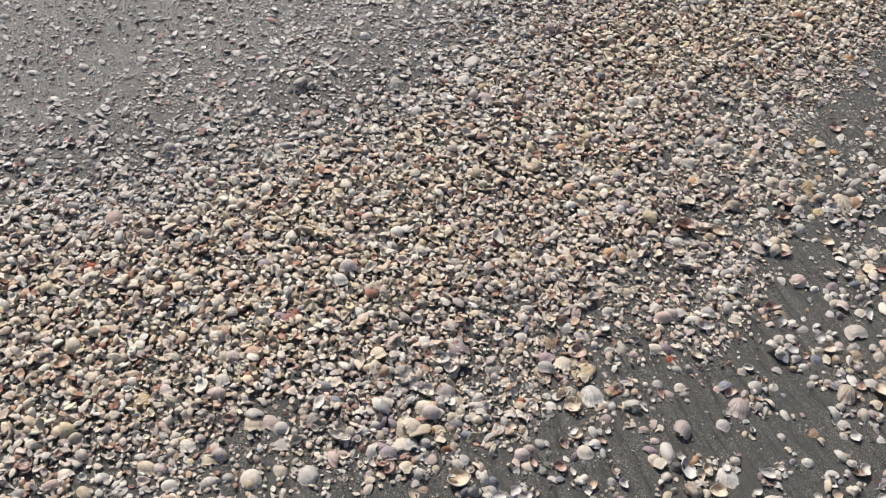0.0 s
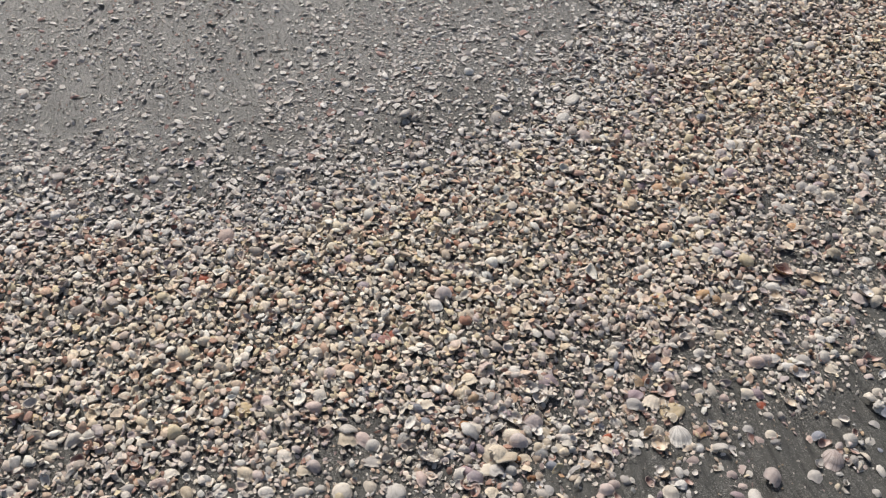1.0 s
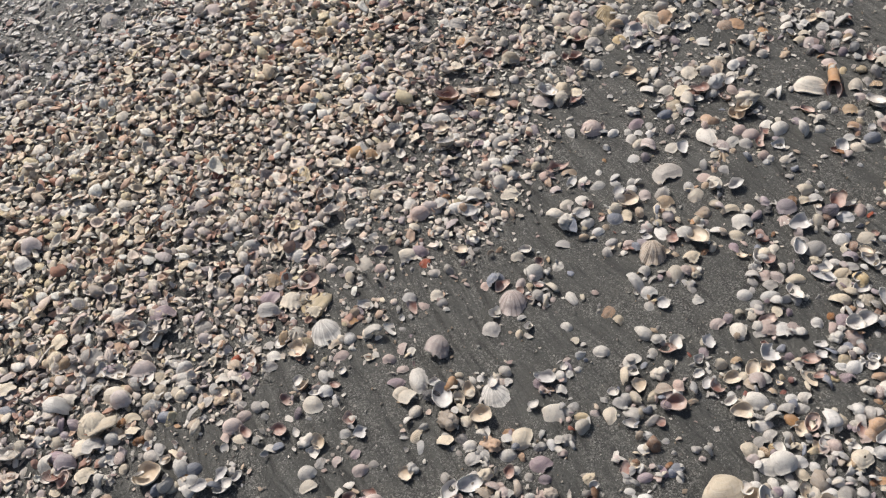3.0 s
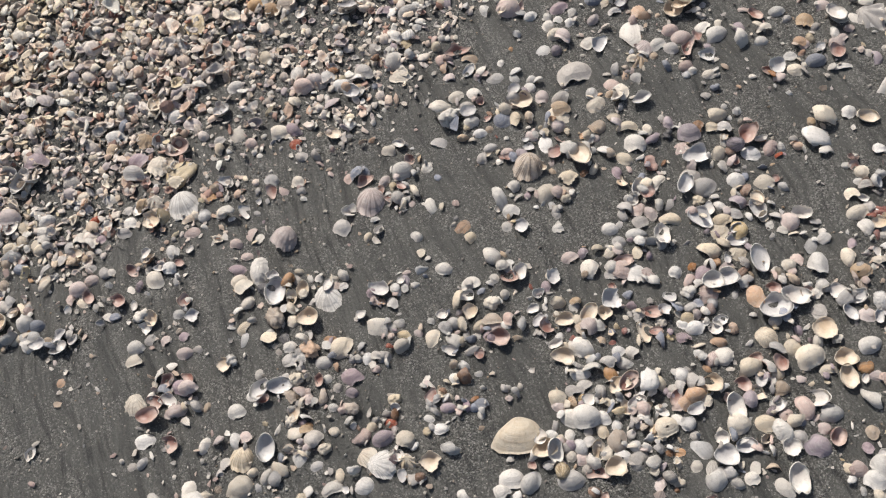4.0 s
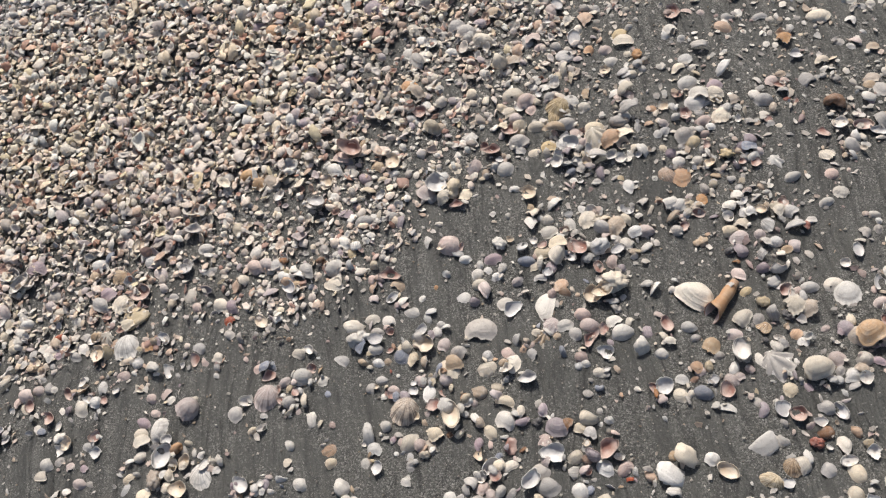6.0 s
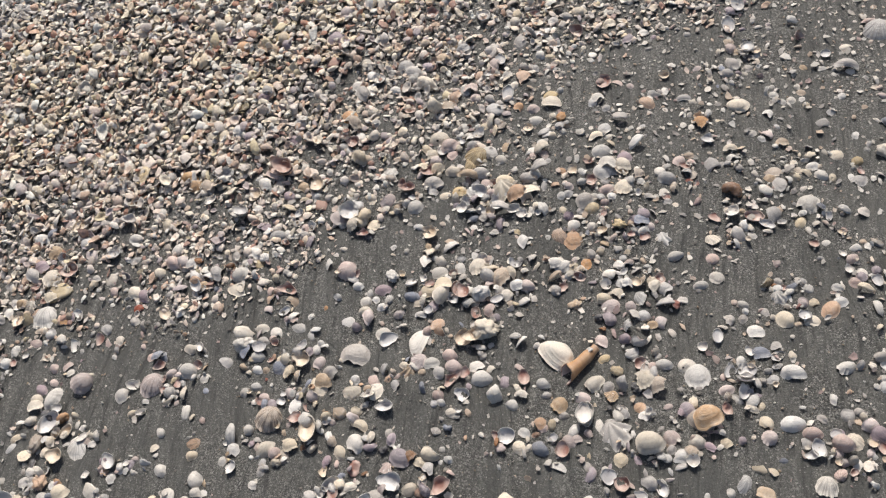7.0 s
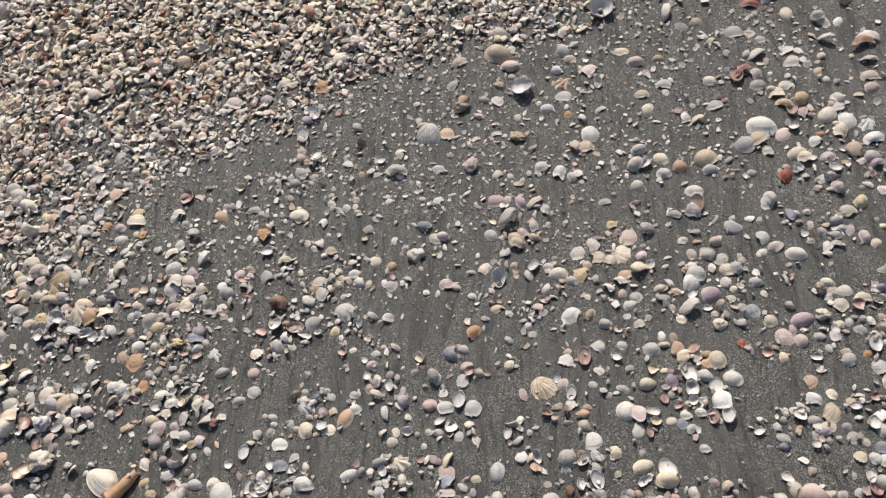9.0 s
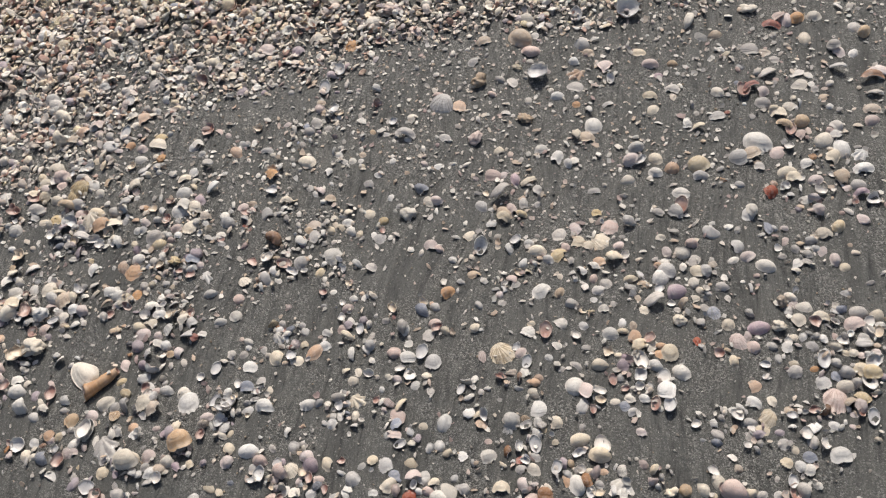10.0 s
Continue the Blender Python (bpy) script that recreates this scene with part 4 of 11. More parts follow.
put("clam", 0.196, 0.816, 0.024, 48, "brown", "cup", "rust")
put("broken", 0.186, 0.783, 0.027, 329, "red", "cup", "rust")
put("broken", 0.213, 0.782, 0.021, 25, "pink")
put("broken", 0.242, 0.791, 0.018, 338, "grey")
put("clam", 0.246, 0.783, 0.021, 147, "grey")
put("tellin", 0.177, 0.810, 0.015, 302, "cream")
put("clam", 0.500, 0.775, 0.014, 60, "white")
put("clam", 0.527, 0.763, 0.016, 292, "pink")
put("venus", 0.496, 0.765, 0.014, 335, "cream")
put("clam", 0.471, 0.766, 0.012, 55, "white")
put("clam", 0.446, 0.757, 0.016, 176, "cream")
put("clam", 0.513, 0.751, 0.031, 25, "mauve")
put("broken", 0.614, 0.950, 0.025, 7, "cream", "cup")
put("lump", 0.648, 0.942, 0.026, 4, "cream")
put("venus", 0.618, 0.929, 0.022, 285, "white", "cup", "cream")
put("venus", 0.603, 0.927, 0.013, 56, "pink")
put("shard", 0.661, 0.945, 0.014, 309, "white")
put("clam", 0.594, 0.911, 0.022, 333, "white")
put("clam", 0.586, 0.904, 0.021, 325, "grey")
put("tellin", 0.569, 0.889, 0.027, 66, "cream")
put("broken", 0.596, 0.872, 0.025, 346, "white", "cup")
put("fan", 0.632, 0.892, 0.019, 35, "white")
put("clam", 0.660, 0.890, 0.033, 3, "pink", "cup", "rust")
put("broken", 0.652, 0.907, 0.021, 343, "pink")
put("broken", 0.667, 0.909, 0.020, 333, "white")
put("ark", 0.613, 0.852, 0.021, 321, "white")
put("tellin", 0.635, 0.842, 0.013, 347, "white")
put("broken", 0.602, 0.834, 0.019, 325, "white")
put("clam", 0.565, 0.825, 0.015, 16, "pink")
put("broken", 0.586, 0.816, 0.019, 291, "tan", "cup", "cream")
put("venus", 0.595, 0.808, 0.015, 331, "cream")
put("clam", 0.573, 0.795, 0.018, 357, "white")
put("clam", 0.596, 0.795, 0.024, 5, "mauve")
put("broken", 0.571, 0.779, 0.019, 348, "white")
put("clam", 0.632, 0.797, 0.018, 6, "slate")
put("venus", 0.675, 0.825, 0.010, 20, "white")
put("lump", 0.676, 0.810, 0.015, 56, "pink")
put("clam", 0.735, 0.944, 0.024, 345, "cream")
put("broken", 0.704, 0.934, 0.018, 29, "cream", "cup")
put("slipper", 0.712, 0.918, 0.021, 145, "grey", "cup", "grey")
put("clam", 0.748, 0.919, 0.027, 15, "cream", "cup", "cream")
put("venus", 0.759, 0.938, 0.016, 16, "white")
put("slipper", 0.779, 0.928, 0.030, 143, "white", "cup", "cream")
put("clam", 0.768, 0.909, 0.021, 287, "tan")
put("broken", 0.801, 0.930, 0.029, 36, "yellow", "cup", "cream")
put("clam", 0.769, 0.882, 0.039, 331, "white")
put("clam", 0.746, 0.868, 0.031, 351, "cream", "cup", "cream")
put("clam", 0.781, 0.869, 0.016, 176, "cream")
put("venus", 0.748, 0.883, 0.015, 56, "cream")
put("clam", 0.817, 0.878, 0.019, 6, "white")
put("slipper", 0.862, 0.934, 0.027, 84, "tan", "cup", "rust")
put("tellin", 0.852, 0.906, 0.028, 296, "orange", "cup", "cream")
put("broken", 0.833, 0.931, 0.013, 318, "grey")
put("tellin", 0.810, 0.890, 0.010, 0, "red")
put("shard", 0.769, 0.848, 0.025, 344, "white")
put("slipper", 0.808, 0.845, 0.030, 14, "orange")
put("tellin", 0.818, 0.833, 0.028, 35, "cream", "cup", "cream")
put("broken", 0.840, 0.828, 0.029, 286, "mauve", "cup", "grey")
put("clam", 0.757, 0.823, 0.023, 7, "grey")
put("clam", 0.792, 0.824, 0.022, 16, "white")
put("clam", 0.740, 0.802, 0.021, 323, "pink")
put("venus", 0.754, 0.805, 0.016, 322, "tan")
put("clam", 0.757, 0.787, 0.035, 350, "white")
put("clam", 0.798, 0.790, 0.024, 345, "white")
put("clam", 0.815, 0.780, 0.017, 287, "white")
put("broken", 0.827, 0.804, 0.020, 285, "pink", "cup", "cream")
put("tellin", 0.833, 0.800, 0.017, 357, "pink")
put("drilled", 0.816, 0.762, 0.031, 85, "tan")
put("drilled", 0.822, 0.742, 0.025, 355, "white")
put("surf", 0.691, 0.760, 0.065, 7, "cream")
put("clam", 0.732, 0.764, 0.020, 336, "white")
put("clam", 0.725, 0.748, 0.033, 21, "white", "cup", "cream")
put("clam", 0.769, 0.752, 0.025, 299, "white")
put("broken", 0.780, 0.772, 0.019, 43, "grey")
put("venus", 0.757, 0.739, 0.017, 335, "cream")
put("cockle", 0.866, 0.773, 0.023, 320, "cream")
put("fan", 0.896, 0.930, 0.018, 354, "cream")
put("ark", 0.900, 0.918, 0.018, 344, "white")
put("clam", 0.916, 0.913, 0.028, 26, "white")
put("clam", 0.921, 0.877, 0.020, 319, "white")
put("clam", 0.901, 0.856, 0.018, 6, "white")
put("clam", 0.887, 0.828, 0.021, 331, "white")
put("clam", 0.900, 0.813, 0.026, 50, "orange")
put("broken", 0.891, 0.806, 0.016, 356, "pink")
put("tellin", 0.854, 0.753, 0.011, 322, "grey")
put("broken", 0.879, 0.749, 0.016, 356, "brown")
put("tellin", 0.892, 0.751, 0.017, 357, "orange")
put("lump", 0.885, 0.900, 0.014, 146, "yellow")
put("lump", 0.873, 0.920, 0.018, 331, "cream")
put("tellin", 0.928, 0.919, 0.017, 25, "white")
put("tellin", 0.855, 0.809, 0.013, 331, "cream")
put("shard", 0.870, 0.801, 0.008, 328, "orange")
put("venus", 0.842, 0.782, 0.010, 54, "white")
put("clam", 0.287, 0.955, 0.028, 48, "cream")
put("ark", 0.320, 0.955, 0.027, 354, "dark")
put("lump", 0.286, 0.849, 0.020, 303, "white")
put("shard", 0.384, 0.974, 0.016, 294, "white")
put("tellin", 0.543, 1.015, 0.019, 78, "cream")
put("shard", 0.545, 0.990, 0.018, 354, "white")
put("venus", 0.577, 0.990, 0.028, 354, "white")
put("clam", 0.644, 1.011, 0.028, 152, "white")
put("clam", 0.669, 0.997, 0.024, 65, "white")
put("clam", 0.671, 0.979, 0.025, 2, "pink", "cup", "rust")
put("kitten", 0.492, 0.941, 0.018, 3, "orange")
put("fan", 0.521, 0.908, 0.017, 324, "white")
put("shard", 0.599, 0.888, 0.027, 326, "white")
put("tellin", 0.617, 0.968, 0.029, 12, "white")
put("tellin", 0.649, 0.916, 0.025, 5, "tan")
put("clam", 0.672, 0.918, 0.021, 305, "pink")
put("clam", 0.493, 0.861, 0.017, 338, "white")
put("venus", 0.720, 0.967, 0.021, 295, "mauve")
put("venus", 0.778, 0.910, 0.024, 295, "pink")
put("shard", 0.723, 0.923, 0.018, 66, "grey")
put("fan", 0.725, 0.984, 0.012, 5, "cream")
put("clam", 0.752, 1.008, 0.025, 23, "pink")
put("cockle", 0.778, 0.994, 0.029, 292, "cream")
put("shard", 0.788, 1.024, 0.020, 23, "cream")
put("slipper", 0.825, 1.007, 0.027, 98, "brown", "cup", "rust")
put("cockle", 0.843, 0.988, 0.030, 14, "white")
put("ark", 0.808, 0.987, 0.022, 3, "grey")
put("fan", 0.843, 1.020, 0.021, 3, "cream")
put("kitten", 0.856, 0.988, 0.017, 3, "pink")
put("clam", 0.810, 0.958, 0.017, 338, "white")
put("broken", 0.813, 0.947, 0.037, 45, "grey", "cup", "grey")
put("snail", 0.824, 0.905, 0.011, 185, "red")
put("clam", 0.835, 0.877, 0.022, 13, "white")
put("broken", 0.894, 0.991, 0.029, 342, "white")
put("lump", 0.911, 0.964, 0.024, 2, "white")
put("cockle", 0.935, 0.961, 0.029, 282, "pink")
put("venus", 0.940, 0.949, 0.016, 154, "grey")
put("clam", 0.922, 0.948, 0.016, 339, "slate")
put("slipper", 0.949, 0.925, 0.022, 114, "grey", "cup", "grey")
put("fan", 0.909, 0.926, 0.016, 4, "tan")
put("lump", 0.965, 0.915, 0.017, 293, "orange")
put("clam", 0.946, 0.896, 0.022, 183, "orange")
put("cockle", 0.951, 0.878, 0.026, 184, "white")
put("clam", 0.958, 0.983, 0.034, 19, "white", "cup", "grey")
put("venus", 0.932, 0.990, 0.029, 24, "mauve")
put("lump", 0.949, 1.006, 0.016, 184, "orange")
put("tellin", 0.962, 1.000, 0.021, 3, "pink")
put("clam", 0.978, 0.976, 0.022, 155, "white")
put("cockle", 0.995, 0.960, 0.032, 347, "orange")
put("clam", 1.018, 0.945, 0.040, 14, "grey", "cup", "grey")
put("slipper", 1.030, 0.934, 0.021, 183, "slate")
put("slipper", 1.005, 1.011, 0.038, 191, "grey", "cup", "grey")
put("broken", 0.977, 1.020, 0.035, 3, "cream")
put("shard", 1.021, 0.997, 0.020, 341, "grey")
put("slipper", 1.045, 0.961, 0.037, 77, "white", "cup", "pale")
put("broken", 1.018, 0.970, 0.024, 5, "tan", "cup", "rust")
put("venus", 1.041, 1.005, 0.019, 293, "cream")
put("clam", 1.079, 1.006, 0.038, 80, "white")
put("fan", 1.072, 1.032, 0.022, 5, "white")
put("clam", 1.052, 1.014, 0.021, 293, "pink")
put("cockle", 1.007, 0.904, 0.030, 81, "cream", rayed=True)
put("ark", 1.046, 0.915, 0.016, 281, "mauve")
put("cockle", 1.077, 0.917, 0.030, 343, "cream", "cup", "cream")
put("broken", 1.039, 0.890, 0.029, 18, "cream")
put("clam", 1.056, 0.879, 0.038, 23, "cream")
put("slipper", 0.989, 0.875, 0.019, 106, "brown", "cup", "rust")
put("fan", 1.073, 0.941, 0.023, 342, "grey")
put("clam", 1.073, 0.965, 0.019, 6, "white")
put("tellin", 0.951, 1.051, 0.036, 24, "cream")
put("slipper", 0.976, 1.040, 0.028, 105, "dark", "cup", "grey")
put("clam", 0.940, 1.025, 0.035, 183, "cream")
put("fan", 1.024, 1.047, 0.011, 5, "white")
put("clam", 1.117, 1.017, 0.029, 280, "cream")
put("venus", 1.154, 1.013, 0.020, 183, "cream")
put("shard", 1.138, 1.025, 0.017, 23, "pink")
put("broken", 1.164, 1.048, 0.020, 3, "white")
put("shard", 1.169, 1.033, 0.023, 185, "white")
put("drilled", 1.130, 0.997, 0.027, 2, "tan")
put("clam", 1.119, 0.974, 0.014, 154, "white")
put("slipper", 1.119, 0.960, 0.026, 106, "tan", "cup", "grey")
put("slipper", 1.111, 0.939, 0.024, 42, "grey", "cup", "grey")
put("clam", 1.132, 0.936, 0.025, 342, "pink")
put("ark", 1.149, 0.957, 0.027, 278, "white")
put("clam", 1.163, 0.962, 0.017, 293, "white")
put("slipper", 1.156, 0.943, 0.022, 114, "white", "cup", "grey")
put("clam", 1.174, 0.921, 0.028, 4, "white", "cup", "pale")
put("clam", 1.129, 0.896, 0.033, 25, "white")
put("tellin", 1.157, 0.910, 0.023, 299, "cream")
put("clam", 1.169, 0.895, 0.024, 340, "orange")
put("clam", 1.206, 0.892, 0.030, 15, "pink")
put("slab", 1.195, 1.021, 0.039, 15, "cream")
put("shard", 1.227, 1.026, 0.022, 278, "white")
put("clam", 1.212, 1.031, 0.017, 335, "white")
put("venus", 1.235, 1.053, 0.029, 352, "pink")
put("clam", 1.260, 1.044, 0.025, 296, "pink")
put("tellin", 1.260, 1.001, 0.023, 317, "pink")
put("cockle", 1.231, 0.992, 0.030, 24, "cream", rayed=True)
put("slipper", 1.239, 0.968, 0.037, 352, "tan", "cup", "rust")
put("clam", 1.266, 0.982, 0.022, 3, "cream")
put("tellin", 1.286, 1.006, 0.022, 3, "white")
put("venus", 1.291, 0.994, 0.035, 33, "white")
put("clam", 1.310, 0.983, 0.039, 353, "yellow")
put("venus", 1.326, 0.987, 0.025, 62, "white")
put("cockle", 1.325, 1.024, 0.041, 357, "grey", rayed=True)
put("slipper", 1.316, 1.049, 0.022, 103, "tan", "cup", "rust")
put("slipper", 1.355, 1.043, 0.030, 57, "grey", "cup", "grey")
put("cockle", 1.380, 1.024, 0.029, 340, "pink")
put("clam", 1.353, 1.004, 0.028, 345, "white")
put("clam", 1.336, 0.973, 0.032, 35, "cream")
put("clam", 1.358, 0.981, 0.020, 3, "pink", "cup", "rust")
put("slipper", 1.380, 0.976, 0.016, 176, "white")
put("clam", 1.220, 0.950, 0.024, 33, "white")
put("shard", 1.282, 0.932, 0.023, 342, "white")
put("clam", 1.308, 0.931, 0.039, 73, "white")
put("clam", 1.230, 0.909, 0.024, 332, "yellow", "cup", "cream")
put("cockle", 1.254, 0.908, 0.022, 5, "mauve")
put("shard", 1.324, 0.902, 0.023, 329, "white")
put("clam", 1.364, 0.912, 0.037, 14, "cream")
put("lump", 1.156, 0.898, 0.015, 184, "yellow")
put("fan", 0.155, 0.777, 0.039, 4, "cream", rayed=True)
put("slipper", 0.180, 0.766, 0.035, 95, "pink", "cup", "rust")
put("broken", 0.217, 0.773, 0.033, 23, "pink")
put("clam", 0.181, 0.730, 0.032, 4, "white")
put("broken", 0.217, 0.728, 0.032, 346, "tan", "cup", "rust")
put("ark", 0.268, 0.728, 0.025, 72, "white")
put("clam", 0.313, 0.737, 0.027, 304, "white")
put("broken", 0.325, 0.743, 0.019, 3, "pink")
put("shard", 0.292, 0.734, 0.025, 5, "pink")
put("cockle", 0.324, 0.713, 0.034, 3, "cream", rayed=True)
put("slipper", 0.358, 0.730, 0.037, 9, "cream", "cup", "grey")
put("tellin", 0.407, 0.719, 0.034, 90, "white")
put("clam", 0.362, 0.693, 0.025, 70, "white")
put("shard", 0.380, 0.705, 0.024, 155, "cream")
put("venus", 0.328, 0.677, 0.038, 5, "cream")
put("clam", 0.303, 0.707, 0.018, 66, "grey")
put("venus", 0.257, 0.671, 0.025, 25, "white")
put("clam", 0.269, 0.653, 0.044, 5, "white")
put("clam", 0.284, 0.665, 0.020, 6, "cream")
put("shard", 0.209, 0.657, 0.016, 339, "white")
put("clam", 0.183, 0.702, 0.021, 63, "grey")
put("lump", 0.468, 0.787, 0.021, 155, "tan")
put("shard", 0.395, 0.754, 0.027, 64, "cream")
put("shard", 0.401, 0.742, 0.019, 156, "pink")
put("lump", 0.433, 0.733, 0.020, 6, "cream")
put("fan", 0.493, 0.726, 0.029, 68, "cream", rayed=True)
put("slipper", 0.460, 0.700, 0.020, 191, "cream")
put("broken", 0.452, 0.680, 0.032, 24, "white")
put("venus", 0.495, 0.688, 0.029, 4, "white")
put("shard", 0.423, 0.678, 0.021, 295, "white")
put("clam", 0.382, 0.659, 0.025, 297, "pink")
put("clam", 0.312, 0.654, 0.018, 153, "pink")
put("lump", 0.329, 0.653, 0.014, 4, "orange")
put("broken", 0.521, 0.771, 0.017, 7, "red")
put("fan", 0.517, 0.716, 0.040, 89, "white", rayed=True)
put("kitten", 0.549, 0.721, 0.027, 4, "cream")
put("slipper", 0.543, 0.705, 0.018, 189, "white", "cup", "grey")
put("broken", 0.579, 0.721, 0.036, 5, "pink", "cup", "cream")
put("snail", 0.551, 0.740, 0.019, 183, "white")
put("broken", 0.603, 0.744, 0.027, 354, "white", "lean")
put("clam", 0.756, 0.765, 0.020, 293, "white")
put("broken", 0.771, 0.736, 0.023, 5, "pink")
put("slipper", 0.793, 0.749, 0.025, 185, "cream", "cup", "cream")
put("clam", 0.683, 0.707, 0.034, 3, "white")
put("clam", 0.708, 0.705, 0.032, 66, "white")
put("clam", 0.758, 0.709, 0.038, 5, "grey")
put("broken", 0.671, 0.689, 0.028, 4, "white")
put("clam", 0.624, 0.685, 0.022, 340, "white")
put("broken", 0.792, 0.719, 0.031, 6, "orange", "cup", "rust")
put("lump", 0.572, 0.763, 0.014, 298, "yellow")
put("tellin", 0.640, 0.802, 0.020, 3, "slate")
put("clam", 0.773, 0.830, 0.022, 30, "grey")
put("clam", 0.775, 0.790, 0.039, 4, "white")
put("shard", 0.784, 0.848, 0.026, 344, "white")
put("slipper", 0.830, 0.837, 0.030, 134, "cream", "cup", "rust")
put("shard", 0.853, 0.840, 0.031, 74, "white")
put("clam", 0.824, 0.862, 0.025, 5, "white")
put("slipper", 0.840, 0.810, 0.026, 122, "pink", "cup", "grey")
put("venus", 0.847, 0.803, 0.021, 295, "pink")
put("drilled", 0.843, 0.738, 0.031, 63, "grey")
put("clam", 0.814, 0.729, 0.030, 30, "cream", "cup", "cream")
put("drilled", 0.875, 0.780, 0.031, 15, "cream")
put("shard", 0.865, 0.755, 0.017, 27, "grey")
put("shard", 0.900, 0.780, 0.012, 5, "white")
put("tellin", 0.919, 0.755, 0.030, 315, "white")
put("clam", 0.948, 0.750, 0.033, 5, "white", "cup", "grey")
put("clam", 0.935, 0.720, 0.032, 74, "white")
put("tellin", 0.865, 0.712, 0.022, 283, "pink")
put("lump", 0.887, 0.716, 0.020, 341, "cream")
put("clam", 0.958, 0.718, 0.021, 325, "white")
put("clam", 0.976, 0.723, 0.020, 3, "white")
put("slipper", 1.030, 0.727, 0.036, 5, "white", "cup", "pale")
put("fan", 1.013, 0.714, 0.026, 4, "white")
put("tellin", 0.979, 0.738, 0.022, 324, "white")
put("clam", 0.963, 0.789, 0.034, 5, "cream")
put("slipper", 0.971, 0.763, 0.027, 105, "cream", "cup", "grey")
put("slipper", 0.962, 0.811, 0.034, 14, "cream", "cup", "pale")
put("broken", 0.972, 0.839, 0.025, 5, "orange", "cup", "rust")
put("broken", 0.991, 0.829, 0.027, 34, "orange", "cup", "cream")
put("clam", 0.933, 0.840, 0.029, 354, "cream", "cup", "cream")
put("slipper", 0.922, 0.829, 0.017, 183, "yellow", "cup", "cream")
put("clam", 0.911, 0.823, 0.029, 25, "orange")
put("clam", 0.895, 0.833, 0.022, 293, "grey")
put("slipper", 0.912, 0.805, 0.022, 114, "mauve", "cup", "grey")
put("clam", 0.982, 0.863, 0.033, 18, "cream")
put("slipper", 0.994, 0.848, 0.022, 180, "white", "cup", "grey")
put("clam", 1.020, 0.870, 0.024, 292, "red", "cup", "rust")
put("broken", 1.017, 0.836, 0.027, 343, "tan")
put("venus", 1.077, 0.862, 0.022, 5, "cream")
put("slipper", 1.058, 0.826, 0.032, 80, "white", "cup", "pale")
put("clam", 1.044, 0.814, 0.031, 291, "pink")
put("clam", 1.075, 0.808, 0.032, 4, "white")
put("drilled", 1.022, 0.804, 0.019, 3, "pink")
put("clam", 0.997, 0.791, 0.030, 4, "cream")
put("ark", 1.015, 0.785, 0.032, 311, "white")
put("venus", 1.036, 0.776, 0.021, 23, "grey")
put("clam", 1.056, 0.766, 0.036, 333, "mauve")
put("clam", 1.081, 0.779, 0.024, 65, "red", "cup", "rust")
put("shard", 1.089, 0.743, 0.021, 338, "cream")
put("venus", 1.066, 0.789, 0.017, 293, "pink")
put("slipper", 1.100, 0.855, 0.032, 9, "amber", "cup", "cream")
put("clam", 1.099, 0.879, 0.030, 24, "cream", "cup", "cream")
put("clam", 1.122, 0.869, 0.022, 185, "orange")
put("tellin", 1.133, 0.856, 0.022, 350, "pink")
put("broken", 1.127, 0.831, 0.033, 310, "white", "lean")
put("broken", 1.161, 0.837, 0.031, 343, "cream")
put("slipper", 1.166, 0.876, 0.022, 177, "grey", "cup", "grey")
put("clam", 1.195, 0.847, 0.026, 349, "pink")
put("lump", 1.192, 0.866, 0.016, 7, "grey")
put("slipper", 1.213, 0.847, 0.021, 29, "grey", "cup", "grey")
put("tellin", 1.214, 0.864, 0.021, 14, "grey")
put("venus", 1.173, 0.850, 0.014, 154, "pink")
put("clam", 1.198, 0.816, 0.027, 42, "white")
put("clam", 1.253, 0.880, 0.023, 2, "pink", "cup", "rust")
put("clam", 1.288, 0.869, 0.023, 355, "cream")
put("clam", 1.296, 0.895, 0.033, 68, "white")
put("cockle", 1.256, 0.839, 0.032, 338, "white")
put("slipper", 1.283, 0.827, 0.035, 60, "white", "cup", "pale")
put("clam", 1.305, 0.833, 0.027, 22, "pink")
put("clam", 1.329, 0.816, 0.032, 347, "grey")
put("slipper", 1.340, 0.832, 0.022, 122, "grey", "cup", "grey")
put("fan", 1.330, 0.860, 0.025, 2, "orange", rayed=True)
put("cockle", 1.305, 0.798, 0.025, 5, "orange")
put("clam", 1.224, 0.783, 0.036, 51, "cream", "cup", "grey")
put("clam", 1.261, 0.786, 0.032, 5, "cream")
put("clam", 1.289, 0.763, 0.031, 4, "pink")
put("drilled", 1.312, 0.769, 0.017, 3, "pink")
put("slipper", 1.338, 0.796, 0.028, 63, "grey", "cup", "grey")
put("cockle", 1.341, 0.767, 0.039, 15, "grey", rayed=True)
put("broken", 1.302, 0.786, 0.026, 331, "white", "cup", "grey")
put("clam", 1.165, 0.793, 0.033, 3, "white")
put("slipper", 1.195, 0.770, 0.026, 180, "cream", "cup", "grey")
put("clam", 1.128, 0.746, 0.033, 70, "white")
put("clam", 1.167, 0.752, 0.035, 5, "white")
put("venus", 1.157, 0.771, 0.017, 153, "pink")
put("drilled", 1.216, 0.746, 0.037, 14, "tan")
put("broken", 1.238, 0.759, 0.024, 5, "tan", "cup", "grey")
put("clam", 1.117, 0.728, 0.030, 345, "white")
put("venus", 1.121, 0.786, 0.019, 66, "tan")
put("venus", 1.114, 0.766, 0.018, 63, "mauve")
put("fan", 1.099, 0.741, 0.023, 5, "pink")
put("clam", 1.334, 0.739, 0.027, 64, "white")
